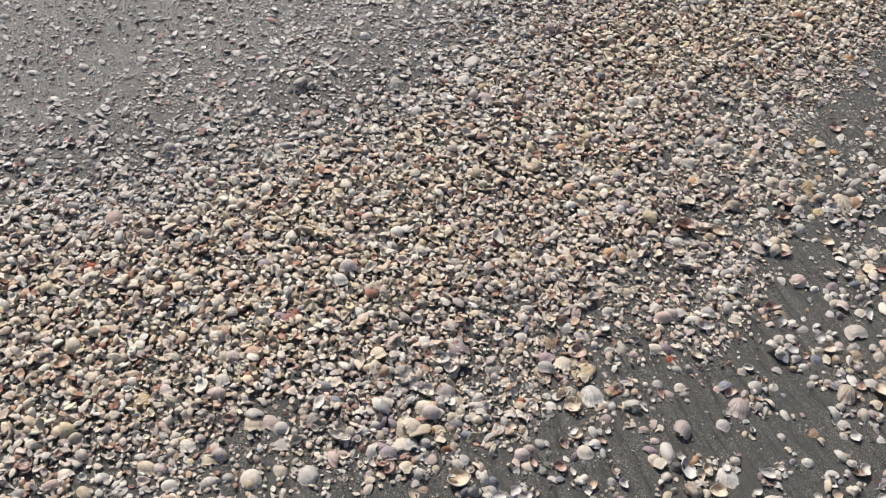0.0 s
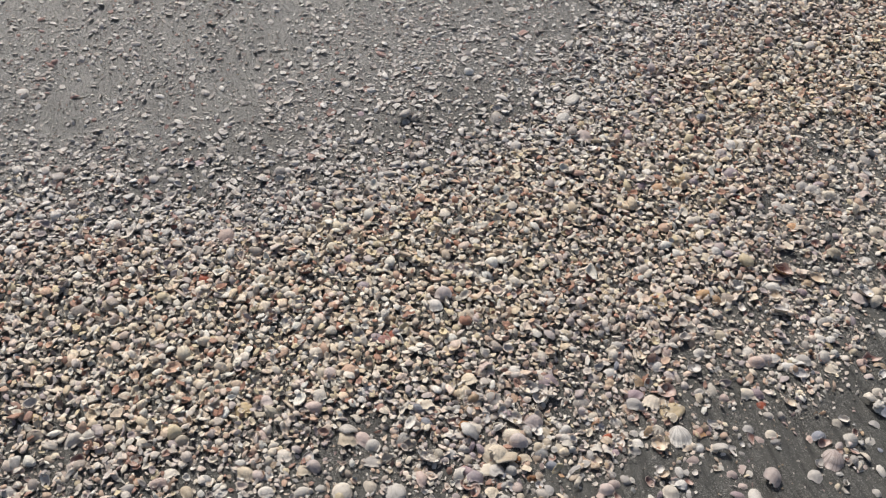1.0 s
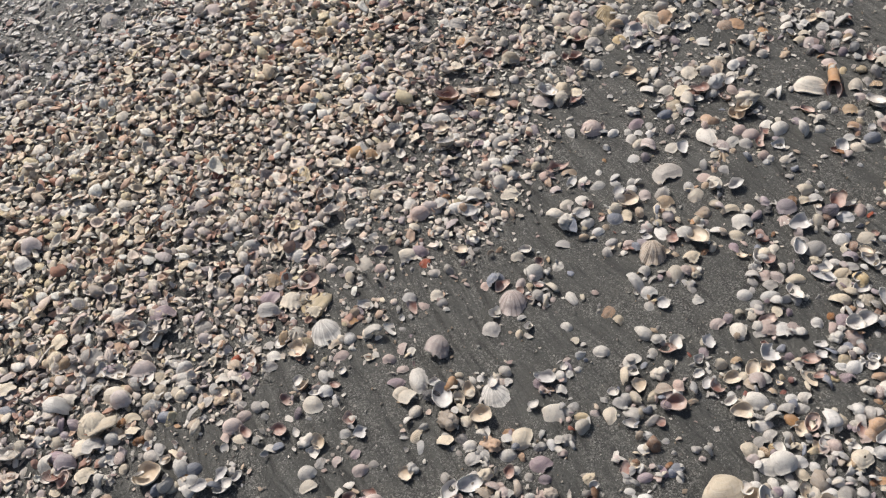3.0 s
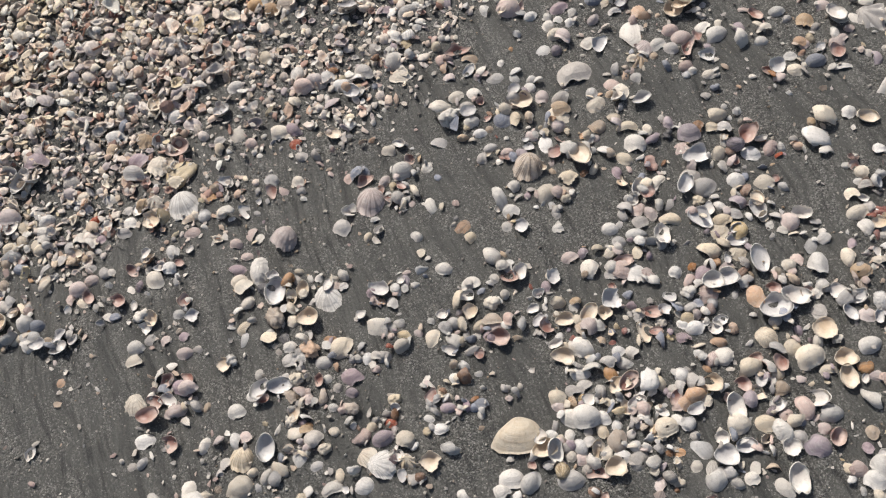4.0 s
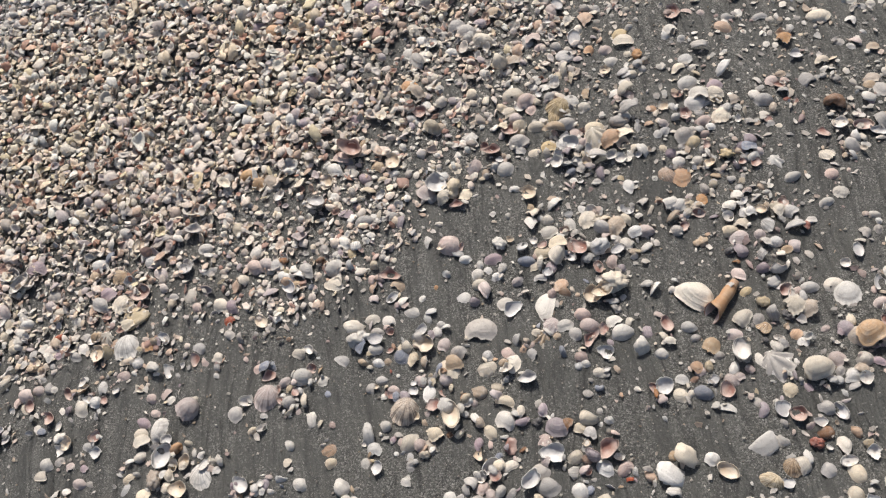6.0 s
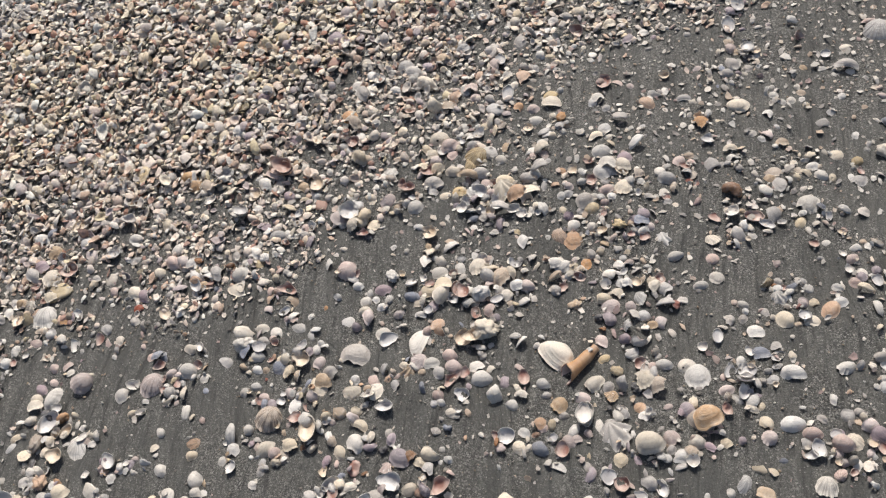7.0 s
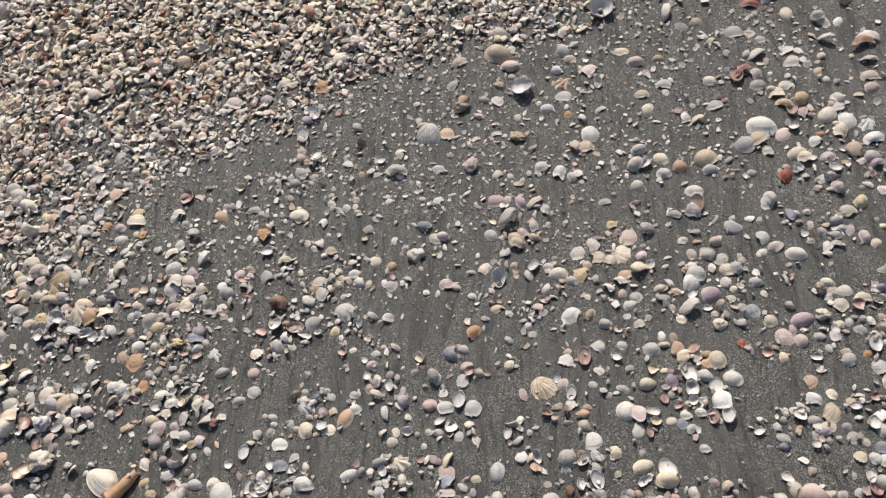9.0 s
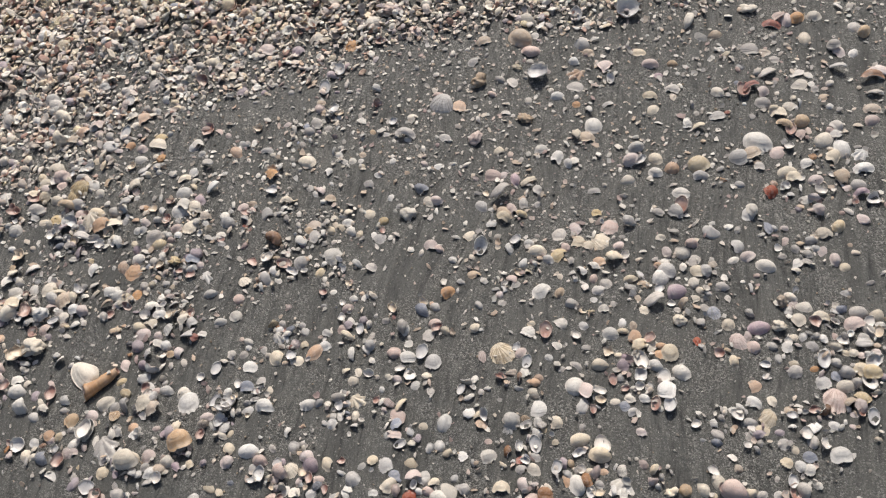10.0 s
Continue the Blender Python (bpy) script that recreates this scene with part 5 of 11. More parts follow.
put("clam", 1.368, 0.830, 0.016, 154, "white")
put("cockle", -0.134, 2.002, 0.044, 303, "white")
put("clam", -0.080, 1.982, 0.036, 73, "yellow")
put("shard", -0.113, 2.080, 0.044, 55, "white")
put("tellin", -0.001, 2.042, 0.027, 13, "orange")
put("clam", 0.124, 2.045, 0.028, 195, "grey")
put("clam", 0.117, 2.135, 0.053, 346, "mauve")
put("clam", 0.242, 2.086, 0.034, 71, "mauve")
put("venus", 0.215, 2.118, 0.028, 163, "grey")
put("clam", 0.334, 2.053, 0.040, 303, "cream")
put("venus", 0.354, 2.038, 0.029, 194, "cream", "cup", "cream")
put("clam", 0.339, 2.000, 0.048, 327, "cream")
put("clam", 0.381, 1.992, 0.035, 348, "cream")
put("tellin", 0.332, 2.153, 0.037, 354, "tan")
put("clam", 0.351, 2.140, 0.020, 301, "yellow")
put("broken", 0.422, 2.195, 0.031, 40, "brown", "cup", "rust")
put("tellin", 0.472, 2.179, 0.044, 358, "cream")
put("clam", 0.540, 2.205, 0.037, 61, "slate")
put("clam", 0.468, 2.090, 0.035, 325, "white")
put("clam", 0.491, 2.107, 0.022, 13, "mauve")
put("clam", 0.472, 2.049, 0.029, 96, "white")
put("shard", 0.498, 2.056, 0.034, 353, "white")
put("venus", 0.438, 2.041, 0.028, 303, "cream", "cup", "cream")
put("broken", 0.463, 2.005, 0.032, 14, "brown", "cup", "rust")
put("clam", 0.492, 2.020, 0.022, 166, "grey")
put("broken", 0.455, 1.972, 0.031, 356, "brown", "cup", "rust")
put("venus", 0.531, 1.972, 0.022, 306, "white")
put("venus", 0.556, 1.946, 0.024, 350, "yellow", "cup", "cream")
put("cockle", 0.586, 1.946, 0.018, 76, "grey", "cup")
put("clam", 0.532, 1.888, 0.033, 196, "mauve")
put("clam", 0.511, 1.860, 0.039, 6, "grey")
put("broken", 0.565, 1.912, 0.030, 40, "tan", "cup", "cream")
put("clam", 0.597, 1.892, 0.023, 195, "mauve", "cup")
put("venus", 0.652, 1.943, 0.031, 324, "pink")
put("clam", 0.690, 1.928, 0.022, 68, "white")
put("slipper", 0.661, 1.953, 0.028, 228, "grey", "cup", "grey")
put("slipper", 0.671, 2.011, 0.044, 33, "grey")
put("clam", 0.538, 1.832, 0.026, 196, "white", "cup", "grey")
put("venus", 0.569, 1.855, 0.016, 35, "grey", "cup", "grey")
put("ark", 0.536, 1.846, 0.019, 16, "white")
put("clam", 0.501, 1.811, 0.028, 352, "white")
put("clam", 0.306, 1.870, 0.049, 5, "mauve")
put("clam", 0.186, 1.829, 0.041, 359, "yellow")
put("broken", 0.167, 1.790, 0.035, 27, "yellow", "cup", "cream")
put("clam", 0.120, 1.772, 0.039, 351, "orange")
put("ark", 0.079, 1.777, 0.040, 16, "mauve")
put("venus", 0.243, 1.822, 0.026, 76, "white")
put("broken", 0.121, 1.812, 0.042, 7, "white", "cup")
put("clam", 0.403, 1.844, 0.035, 350, "cream")
put("cockle", 0.432, 1.852, 0.021, 307, "white")
put("broken", 0.050, 1.865, 0.051, 357, "yellow", "cup", "cream")
put("clam", 0.094, 1.853, 0.045, 351, "cream")
put("broken", 0.223, 1.911, 0.058, 356, "white", "cup")
put("venus", 0.275, 1.920, 0.036, 357, "yellow", "cup", "cream")
put("broken", 0.219, 1.991, 0.039, 13, "red")
put("venus", 0.081, 1.932, 0.032, 56, "pink")
put("venus", 0.165, 1.896, 0.027, 350, "white")
put("clam", 0.165, 1.731, 0.027, 307, "pink")
put("broken", 0.252, 1.771, 0.028, 17, "white")
put("clam", 0.321, 1.788, 0.026, 358, "red")
put("venus", 0.417, 1.790, 0.030, 352, "white")
put("cockle", 0.449, 1.792, 0.030, 358, "white")
put("venus", 0.313, 1.990, 0.038, 328, "white")
put("clam", 0.196, 1.944, 0.027, 15, "yellow")
put("clam", 0.304, 1.948, 0.032, 164, "cream")
put("clam", 0.347, 1.912, 0.025, 76, "white")
put("clam", -0.074, 1.936, 0.056, 337, "pink")
put("venus", 0.038, 1.972, 0.038, 304, "mauve")
put("broken", 0.467, 1.848, 0.024, 17, "grey")
put("clam", 0.690, 1.863, 0.025, 349, "grey")
put("fan", 0.635, 1.860, 0.025, 16, "white")
put("broken", 0.714, 1.911, 0.027, 356, "cream")
put("venus", 0.238, 2.080, 0.027, 348, "slate")
put("shard", 0.602, 2.225, 0.044, 39, "pink")
put("clam", 0.575, 2.246, 0.038, 2, "mauve")
put("clam", 0.653, 2.214, 0.034, 14, "pink")
put("broken", 0.684, 2.273, 0.028, 39, "brown", "cup", "rust")
put("venus", 0.736, 2.255, 0.035, 73, "white", "cup")
put("clam", 0.704, 2.237, 0.031, 27, "cream")
put("tellin", 0.798, 2.282, 0.033, 81, "cream")
put("slipper", 0.824, 2.256, 0.038, 191, "white", "cup", "grey")
put("ark", 0.750, 2.205, 0.025, 11, "red")
put("tellin", 0.826, 2.213, 0.044, 356, "pink")
put("clam", 0.775, 2.183, 0.023, 303, "white")
put("venus", 0.815, 2.185, 0.029, 2, "cream")
put("clam", 0.868, 2.182, 0.031, 303, "cream")
put("clam", 0.737, 2.128, 0.032, 194, "cream")
put("clam", 0.760, 2.161, 0.027, 35, "grey")
put("clam", 0.836, 2.120, 0.027, 28, "yellow")
put("clam", 0.811, 2.116, 0.027, 15, "cream")
put("clam", 0.721, 2.108, 0.030, 194, "grey")
put("clam", 0.761, 2.074, 0.030, 352, "brown", "cup", "rust")
put("broken", 0.663, 2.086, 0.026, 16, "red", "cup", "rust")
put("shard", 0.693, 2.049, 0.040, 227, "grey", "cup", "grey")
put("broken", 0.738, 2.031, 0.023, 41, "white", "cup", "grey")
put("broken", 0.741, 2.003, 0.027, 15, "yellow")
put("shard", 0.773, 2.041, 0.021, 39, "white")
put("shard", 0.686, 2.025, 0.036, 195, "white", "lean", "grey")
put("venus", 0.723, 1.998, 0.023, 348, "white")
put("broken", 0.891, 2.241, 0.038, 2, "mauve")
put("broken", 0.929, 2.295, 0.032, 0, "cream")
put("clam", 0.977, 2.261, 0.024, 72, "cream")
put("venus", 0.943, 2.253, 0.018, 348, "white")
put("tellin", 0.858, 2.308, 0.033, 317, "cream")
put("shard", 1.022, 2.256, 0.026, 54, "mauve")
put("shard", 1.023, 2.227, 0.020, 195, "slate")
put("shard", 1.001, 2.215, 0.016, 350, "grey")
put("broken", 1.037, 2.347, 0.031, 25, "brown", "cup", "rust")
put("clam", 1.003, 2.339, 0.021, 304, "mauve")
put("venus", 0.956, 2.146, 0.017, 193, "grey")
put("venus", 0.877, 2.140, 0.019, 351, "tan", "cup", "cream")
put("clam", 0.909, 2.141, 0.016, 194, "cream")
put("clam", 0.902, 2.117, 0.016, 75, "mauve")
put("broken", 1.033, 2.151, 0.026, 39, "tan")
put("broken", 1.056, 2.153, 0.016, 14, "yellow")
put("clam", 1.059, 2.107, 0.037, 347, "grey")
put("clam", 1.081, 2.136, 0.020, 15, "dark")
put("venus", 1.087, 2.110, 0.022, 306, "grey")
put("clam", 1.077, 2.094, 0.015, 16, "mauve")
put("tellin", 1.103, 2.121, 0.015, 53, "white")
put("broken", 1.052, 2.135, 0.020, 15, "tan")
put("shard", 1.118, 2.239, 0.021, 349, "white")
put("clam", 1.143, 2.207, 0.024, 195, "red", "cup", "rust")
put("venus", 1.080, 2.219, 0.013, 13, "pink")
put("venus", 1.196, 2.186, 0.019, 351, "white", "cup", "grey")
put("broken", 1.223, 2.214, 0.032, 14, "cream")
put("clam", 1.247, 2.166, 0.021, 349, "white")
put("tellin", 1.203, 2.155, 0.016, 43, "grey")
put("venus", 1.221, 2.163, 0.012, 194, "white")
put("broken", 1.173, 2.147, 0.021, 341, "tan")
put("broken", 1.151, 2.068, 0.021, 17, "white")
put("venus", 1.183, 2.071, 0.019, 76, "white")
put("venus", 1.180, 2.102, 0.014, 352, "white")
put("tellin", 1.170, 2.061, 0.018, 344, "white")
put("clam", 1.158, 2.025, 0.027, 305, "white")
put("slipper", 1.107, 2.023, 0.045, 102, "cream")
put("tellin", 1.252, 2.071, 0.026, 16, "white")
put("venus", 1.253, 2.109, 0.019, 306, "white")
put("tellin", 1.044, 2.038, 0.020, 345, "white")
put("shard", 1.065, 2.068, 0.014, 352, "pink")
put("tellin", 1.009, 2.076, 0.019, 28, "pink")
put("broken", 0.962, 2.036, 0.028, 345, "tan", "cup", "cream")
put("broken", 1.041, 2.057, 0.017, 17, "cream")
put("broken", 0.960, 1.968, 0.040, 346, "orange")
put("tellin", 0.997, 1.966, 0.018, 319, "white")
put("broken", 1.032, 2.002, 0.020, 18, "cream")
put("broken", 1.059, 1.971, 0.025, 16, "tan", "cup", "cream")
put("broken", 1.089, 1.980, 0.019, 16, "cream")
put("broken", 0.865, 1.981, 0.035, 345, "red", "cup", "rust")
put("tellin", 0.891, 1.993, 0.024, 345, "pink")
put("venus", 0.916, 1.992, 0.016, 35, "pink")
put("clam", 0.785, 1.973, 0.016, 349, "cream")
put("broken", 0.794, 1.913, 0.032, 16, "yellow")
put("cockle", 0.870, 1.933, 0.021, 41, "white")
put("venus", 0.899, 1.931, 0.018, 36, "white")
put("ark", 0.802, 1.932, 0.018, 81, "white")
put("venus", 0.730, 1.964, 0.020, 350, "grey")
put("tellin", 0.977, 2.006, 0.022, 321, "white")
put("broken", 1.182, 2.007, 0.016, 345, "white")
put("clam", 0.009, 2.107, 0.033, 162, "tan")
put("tellin", 0.917, 1.887, 0.034, 23, "white")
put("broken", 0.936, 1.874, 0.026, 18, "cream")
put("clam", 0.935, 1.841, 0.039, 24, "white")
put("clam", 0.958, 1.806, 0.041, 25, "white")
put("broken", 0.925, 1.813, 0.025, 323, "brown", "cup", "rust")
put("clam", 0.979, 1.844, 0.027, 24, "mauve")
put("shard", 0.984, 1.878, 0.037, 61, "white")
put("broken", 0.989, 1.815, 0.025, 349, "yellow", "cup", "cream")
put("broken", 0.947, 1.778, 0.025, 358, "pink", "cup", "rust")
put("broken", 1.007, 1.788, 0.038, 357, "cream")
put("broken", 1.023, 1.811, 0.024, 358, "white")
put("broken", 0.909, 1.781, 0.025, 323, "tan", "cup", "cream")
put("broken", 0.923, 1.788, 0.020, 323, "white")
put("venus", 0.967, 1.753, 0.017, 352, "white")
put("venus", 0.995, 1.766, 0.019, 168, "white")
put("clam", 0.974, 1.730, 0.031, 65, "yellow")
put("clam", 0.995, 1.723, 0.019, 78, "grey")
put("clam", 0.963, 1.686, 0.029, 29, "white")
put("venus", 0.991, 1.699, 0.019, 308, "white")
put("tellin", 1.015, 1.709, 0.018, 326, "white")
put("fan", 0.977, 1.662, 0.035, 43, "orange")
put("venus", 0.996, 1.629, 0.013, 353, "pink")
put("tellin", 1.026, 1.668, 0.016, 18, "grey")
put("shard", 1.064, 1.650, 0.027, 0, "white")
put("slipper", 1.079, 1.643, 0.016, 166, "white", "cup", "grey")
put("clam", 0.985, 1.609, 0.032, 54, "white")
put("venus", 1.013, 1.619, 0.016, 357, "white")
put("venus", 1.056, 1.624, 0.014, 171, "grey")
put("venus", 0.961, 1.907, 0.010, 77, "white")
put("tellin", 0.979, 1.918, 0.016, 15, "white")
put("clam", 1.062, 1.836, 0.035, 10, "grey")
put("broken", 1.098, 1.847, 0.021, 23, "red")
put("shard", 1.044, 1.872, 0.021, 321, "white")
put("venus", 1.065, 1.877, 0.023, 347, "pink")
put("broken", 1.079, 1.871, 0.021, 5, "brown", "cup", "rust")
put("tellin", 1.070, 1.809, 0.025, 64, "white")
put("venus", 1.051, 1.791, 0.019, 168, "grey")
put("clam", 1.083, 1.795, 0.018, 19, "grey")
put("clam", 1.050, 1.738, 0.027, 332, "mauve")
put("clam", 1.062, 1.740, 0.028, 26, "slate")
put("clam", 1.060, 1.719, 0.018, 309, "grey")
put("kitten", 1.106, 1.727, 0.028, 30, "white")
put("lump", 1.034, 1.716, 0.028, 358, "yellow")
put("clam", 1.138, 1.707, 0.030, 53, "white")
put("venus", 1.066, 1.666, 0.014, 201, "white")
put("clam", 1.108, 1.669, 0.016, 198, "white")
put("clam", 1.148, 1.645, 0.030, 27, "grey")
put("clam", 1.125, 1.649, 0.018, 36, "cream")
put("clam", 1.084, 1.623, 0.022, 357, "white")
put("cockle", 1.179, 1.758, 0.026, 98, "cream", rayed=True)
put("cockle", 1.192, 1.726, 0.023, 310, "pink")
put("shard", 1.193, 1.792, 0.014, 37, "grey")
put("tellin", 1.164, 1.797, 0.024, 5, "brown", "cup", "rust")
put("shard", 1.172, 1.780, 0.017, 197, "dark")
put("snail", 1.172, 1.850, 0.035, 132, "brown")
put("slipper", 1.197, 1.827, 0.015, 143, "tan")
put("slipper", 1.218, 1.825, 0.033, 103, "tan", "cup", "rust")
put("broken", 1.242, 1.820, 0.030, 356, "white", "cup", "grey")
put("clam", 1.243, 1.842, 0.038, 53, "grey")
put("clam", 1.287, 1.846, 0.030, 86, "yellow")
put("broken", 1.287, 1.882, 0.050, 49, "white")
put("slipper", 1.320, 1.874, 0.018, 202, "white", "cup", "grey")
put("shard", 1.336, 1.896, 0.023, 358, "white")
put("broken", 1.347, 1.855, 0.018, 347, "tan", "cup", "cream")
put("broken", 1.334, 1.827, 0.020, 41, "white")
put("broken", 1.318, 1.818, 0.019, 357, "brown", "cup", "rust")
put("clam", 1.203, 1.978, 0.024, 22, "tan")
put("tellin", 1.141, 1.939, 0.026, 28, "yellow", "cup", "cream")
put("broken", 1.092, 1.937, 0.028, 41, "white", "cup", "grey")
put("venus", 1.244, 1.925, 0.025, 351, "cream")
put("broken", 1.258, 1.939, 0.026, 353, "cream")
put("clam", 1.282, 1.944, 0.028, 354, "white")
put("tellin", 1.228, 1.889, 0.011, 315, "white")
put("tellin", 1.212, 1.901, 0.029, 41, "tan")
put("broken", 1.322, 1.959, 0.021, 317, "white")
put("venus", 1.320, 1.976, 0.013, 38, "cream")
put("fan", 1.289, 1.990, 0.025, 317, "cream")
put("shard", 1.255, 1.974, 0.017, 40, "cream")
put("venus", 1.234, 1.949, 0.016, 353, "cream")
put("clam", 1.170, 1.973, 0.020, 345, "white")
put("clam", 1.141, 1.915, 0.018, 39, "white")
put("broken", 1.133, 1.898, 0.017, 54, "grey")
put("shard", 1.170, 1.830, 0.019, 339, "white")
put("broken", 1.336, 1.798, 0.015, 20, "grey")
put("clam", 1.379, 1.797, 0.018, 308, "white", "cup")
put("venus", 1.282, 1.763, 0.013, 198, "pink")
put("venus", 1.328, 1.748, 0.014, 81, "grey")
put("clam", 1.375, 1.759, 0.020, 357, "white")
put("clam", 1.300, 1.722, 0.022, 202, "white")
put("kitten", 1.318, 1.713, 0.027, 20, "white")
put("tellin", 1.279, 1.714, 0.014, 21, "white")
put("clam", 1.196, 1.674, 0.027, 42, "white")
put("broken", 1.212, 1.696, 0.031, 341, "white")
put("shard", 1.215, 1.767, 0.019, 324, "white")
put("broken", 0.790, 1.832, 0.023, 358, "yellow", "cup", "cream")
put("shard", 0.822, 1.790, 0.025, 42, "white")
put("tellin", 0.846, 1.792, 0.023, 340, "pink")
put("venus", 0.836, 1.820, 0.014, 197, "grey")
put("tellin", 0.854, 1.865, 0.016, 18, "tan")
put("tellin", 0.836, 1.853, 0.016, 18, "tan")
put("venus", 0.852, 1.750, 0.024, 0, "white")
put("broken", 0.887, 1.683, 0.022, 18, "white")
put("drilled", 0.651, 1.743, 0.043, 8, "cream")
put("clam", 0.692, 1.724, 0.027, 66, "pink")
put("broken", 0.656, 1.706, 0.034, 17, "cream")
put("clam", 0.674, 1.699, 0.030, 8, "pink")
put("clam", 0.672, 1.673, 0.030, 17, "brown", "cup", "rust")
put("clam", 0.713, 1.692, 0.033, 18, "cream")
put("fan", 0.738, 1.720, 0.032, 24, "yellow", rayed=True)
put("clam", 0.762, 1.708, 0.037, 29, "grey")
put("clam", 0.812, 1.712, 0.039, 13, "cream")
put("drilled", 0.748, 1.660, 0.029, 18, "yellow")
put("clam", 0.769, 1.667, 0.028, 328, "white")
put("clam", 0.785, 1.673, 0.027, 352, "mauve", "cup", "grey")
put("clam", 0.821, 1.667, 0.028, 308, "mauve", "cup", "grey")
put("broken", 0.839, 1.709, 0.026, 18, "tan")
put("broken", 0.867, 1.694, 0.031, 0, "tan", "cup", "cream")
put("clam", 0.656, 1.627, 0.028, 26, "red", "cup", "rust")
put("broken", 0.639, 1.630, 0.023, 20, "brown", "cup", "rust")
put("broken", 0.727, 1.641, 0.028, 41, "cream")
put("clam", 0.702, 1.639, 0.021, 354, "grey")
put("venus", 0.784, 1.636, 0.016, 357, "grey", "cup", "grey")
put("venus", 0.805, 1.643, 0.018, 199, "white", "cup", "grey")
put("venus", 0.820, 1.649, 0.018, 166, "cream", "cup", "cream")
put("broken", 0.759, 1.634, 0.021, 19, "mauve")
put("clam", 0.780, 1.752, 0.025, 0, "cream")
put("tellin", 0.752, 1.756, 0.034, 8, "white")
put("clam", 0.715, 1.757, 0.022, 36, "grey")
put("broken", 0.701, 1.772, 0.027, 8, "white")
put("broken", 0.678, 1.785, 0.026, 18, "white")
put("broken", 0.715, 1.803, 0.026, 54, "cream")
put("shard", 0.725, 1.819, 0.032, 81, "cream")
put("shard", 0.611, 1.812, 0.024, 327, "white")
put("broken", 0.559, 1.782, 0.034, 40, "tan", "cup", "rust")
put("tellin", 0.623, 1.815, 0.031, 7, "tan")
put("clam", 0.488, 1.747, 0.029, 0, "cream")
put("broken", 0.451, 1.715, 0.042, 28, "orange")
put("clam", 0.510, 1.726, 0.020, 78, "grey")
put("slipper", 0.460, 1.683, 0.019, 174, "white", "cup", "grey")
put("tellin", 0.496, 1.685, 0.034, 330, "white")
put("broken", 0.495, 1.668, 0.030, 352, "red", "cup", "rust")
put("clam", 0.467, 1.645, 0.021, 332, "white")
put("venus", 0.483, 1.654, 0.020, 168, "grey")
put("clam", 0.541, 1.645, 0.035, 24, "tan")
put("clam", 0.492, 1.594, 0.021, 331, "white")
put("tellin", 0.482, 1.578, 0.020, 18, "white")
put("kitten", 0.607, 1.635, 0.035, 0, "white")
put("fan", 0.588, 1.623, 0.022, 18, "grey")
put("clam", 0.577, 1.727, 0.022, 0, "grey")
put("broken", 0.573, 1.692, 0.022, 18, "cream")
put("clam", 0.403, 1.555, 0.047, 24, "orange", "cup", "rust")
put("clam", 0.384, 1.517, 0.037, 349, "white")
put("tellin", 0.413, 1.523, 0.037, 349, "cream")
put("tellin", 0.390, 1.541, 0.031, 354, "pink")
put("broken", 0.483, 1.559, 0.044, 339, "tan", "cup", "cream")
put("clam", 0.499, 1.539, 0.021, 41, "white")
put("clam", 0.450, 1.516, 0.028, 169, "mauve")
put("broken", 0.483, 1.521, 0.022, 21, "cream")
put("clam", 0.385, 1.441, 0.035, 25, "white", "cup", "grey")
put("clam", 0.299, 1.497, 0.033, 38, "mauve", "cup", "grey")
put("clam", 0.409, 1.464, 0.021, 17, "white")
put("broken", 0.381, 1.486, 0.033, 335, "tan", "cup", "cream")
put("tellin", 0.441, 1.463, 0.029, 335, "white")
put("shard", 0.470, 1.492, 0.026, 54, "cream")
put("clam", 0.500, 1.447, 0.020, 336, "white")
put("clam", 0.517, 1.450, 0.012, 355, "white")
put("clam", 0.531, 1.458, 0.024, 42, "grey")
put("venus", 0.467, 1.441, 0.018, 199, "grey")
put("tellin", 0.502, 1.472, 0.022, 18, "grey")
put("clam", 0.286, 1.594, 0.034, 197, "mauve")
put("venus", 0.255, 1.591, 0.032, 353, "white")
put("venus", 0.232, 1.570, 0.037, 334, "cream")
put("tellin", 0.225, 1.596, 0.030, 17, "white")
put("broken", 0.303, 1.641, 0.034, 34, "cream")
put("clam", 0.262, 1.621, 0.025, 36, "grey")
put("broken", 0.376, 1.623, 0.033, 27, "mauve")
put("broken", 0.315, 1.590, 0.029, 18, "white")
put("venus", 0.366, 1.664, 0.029, 308, "white")
put("clam", 0.408, 1.660, 0.023, 78, "grey")
put("venus", 0.324, 1.627, 0.024, 354, "white")
put("tellin", 0.363, 1.667, 0.019, 18, "white")
put("lump", 0.612, 1.535, 0.047, 42, "cream")
put("broken", 0.612, 1.516, 0.033, 20, "cream")
put("broken", 0.641, 1.533, 0.029, 346, "cream")
put("broken", 0.576, 1.553, 0.024, 19, "white")
put("fan", 0.608, 1.576, 0.027, 20, "cream")
put("fan", 0.637, 1.586, 0.033, 0, "pink")
put("venus", 0.690, 1.598, 0.032, 38, "white")
put("clam", 0.660, 1.582, 0.024, 330, "tan")
put("broken", 0.644, 1.510, 0.021, 19, "dark")
put("shard", 0.589, 1.509, 0.023, 40, "white")
put("clam", 0.569, 1.507, 0.017, 335, "white")
put("broken", 0.719, 1.566, 0.022, 21, "white")
put("broken", 0.742, 1.562, 0.037, 2, "yellow", "cup", "cream")
put("shard", 0.792, 1.557, 0.029, 59, "white")
put("venus", 0.755, 1.591, 0.014, 171, "tan")
put("shard", 0.765, 1.530, 0.032, 330, "cream")
put("cockle", 0.793, 1.526, 0.023, 20, "cream")
put("tellin", 0.839, 1.562, 0.021, 323, "white")
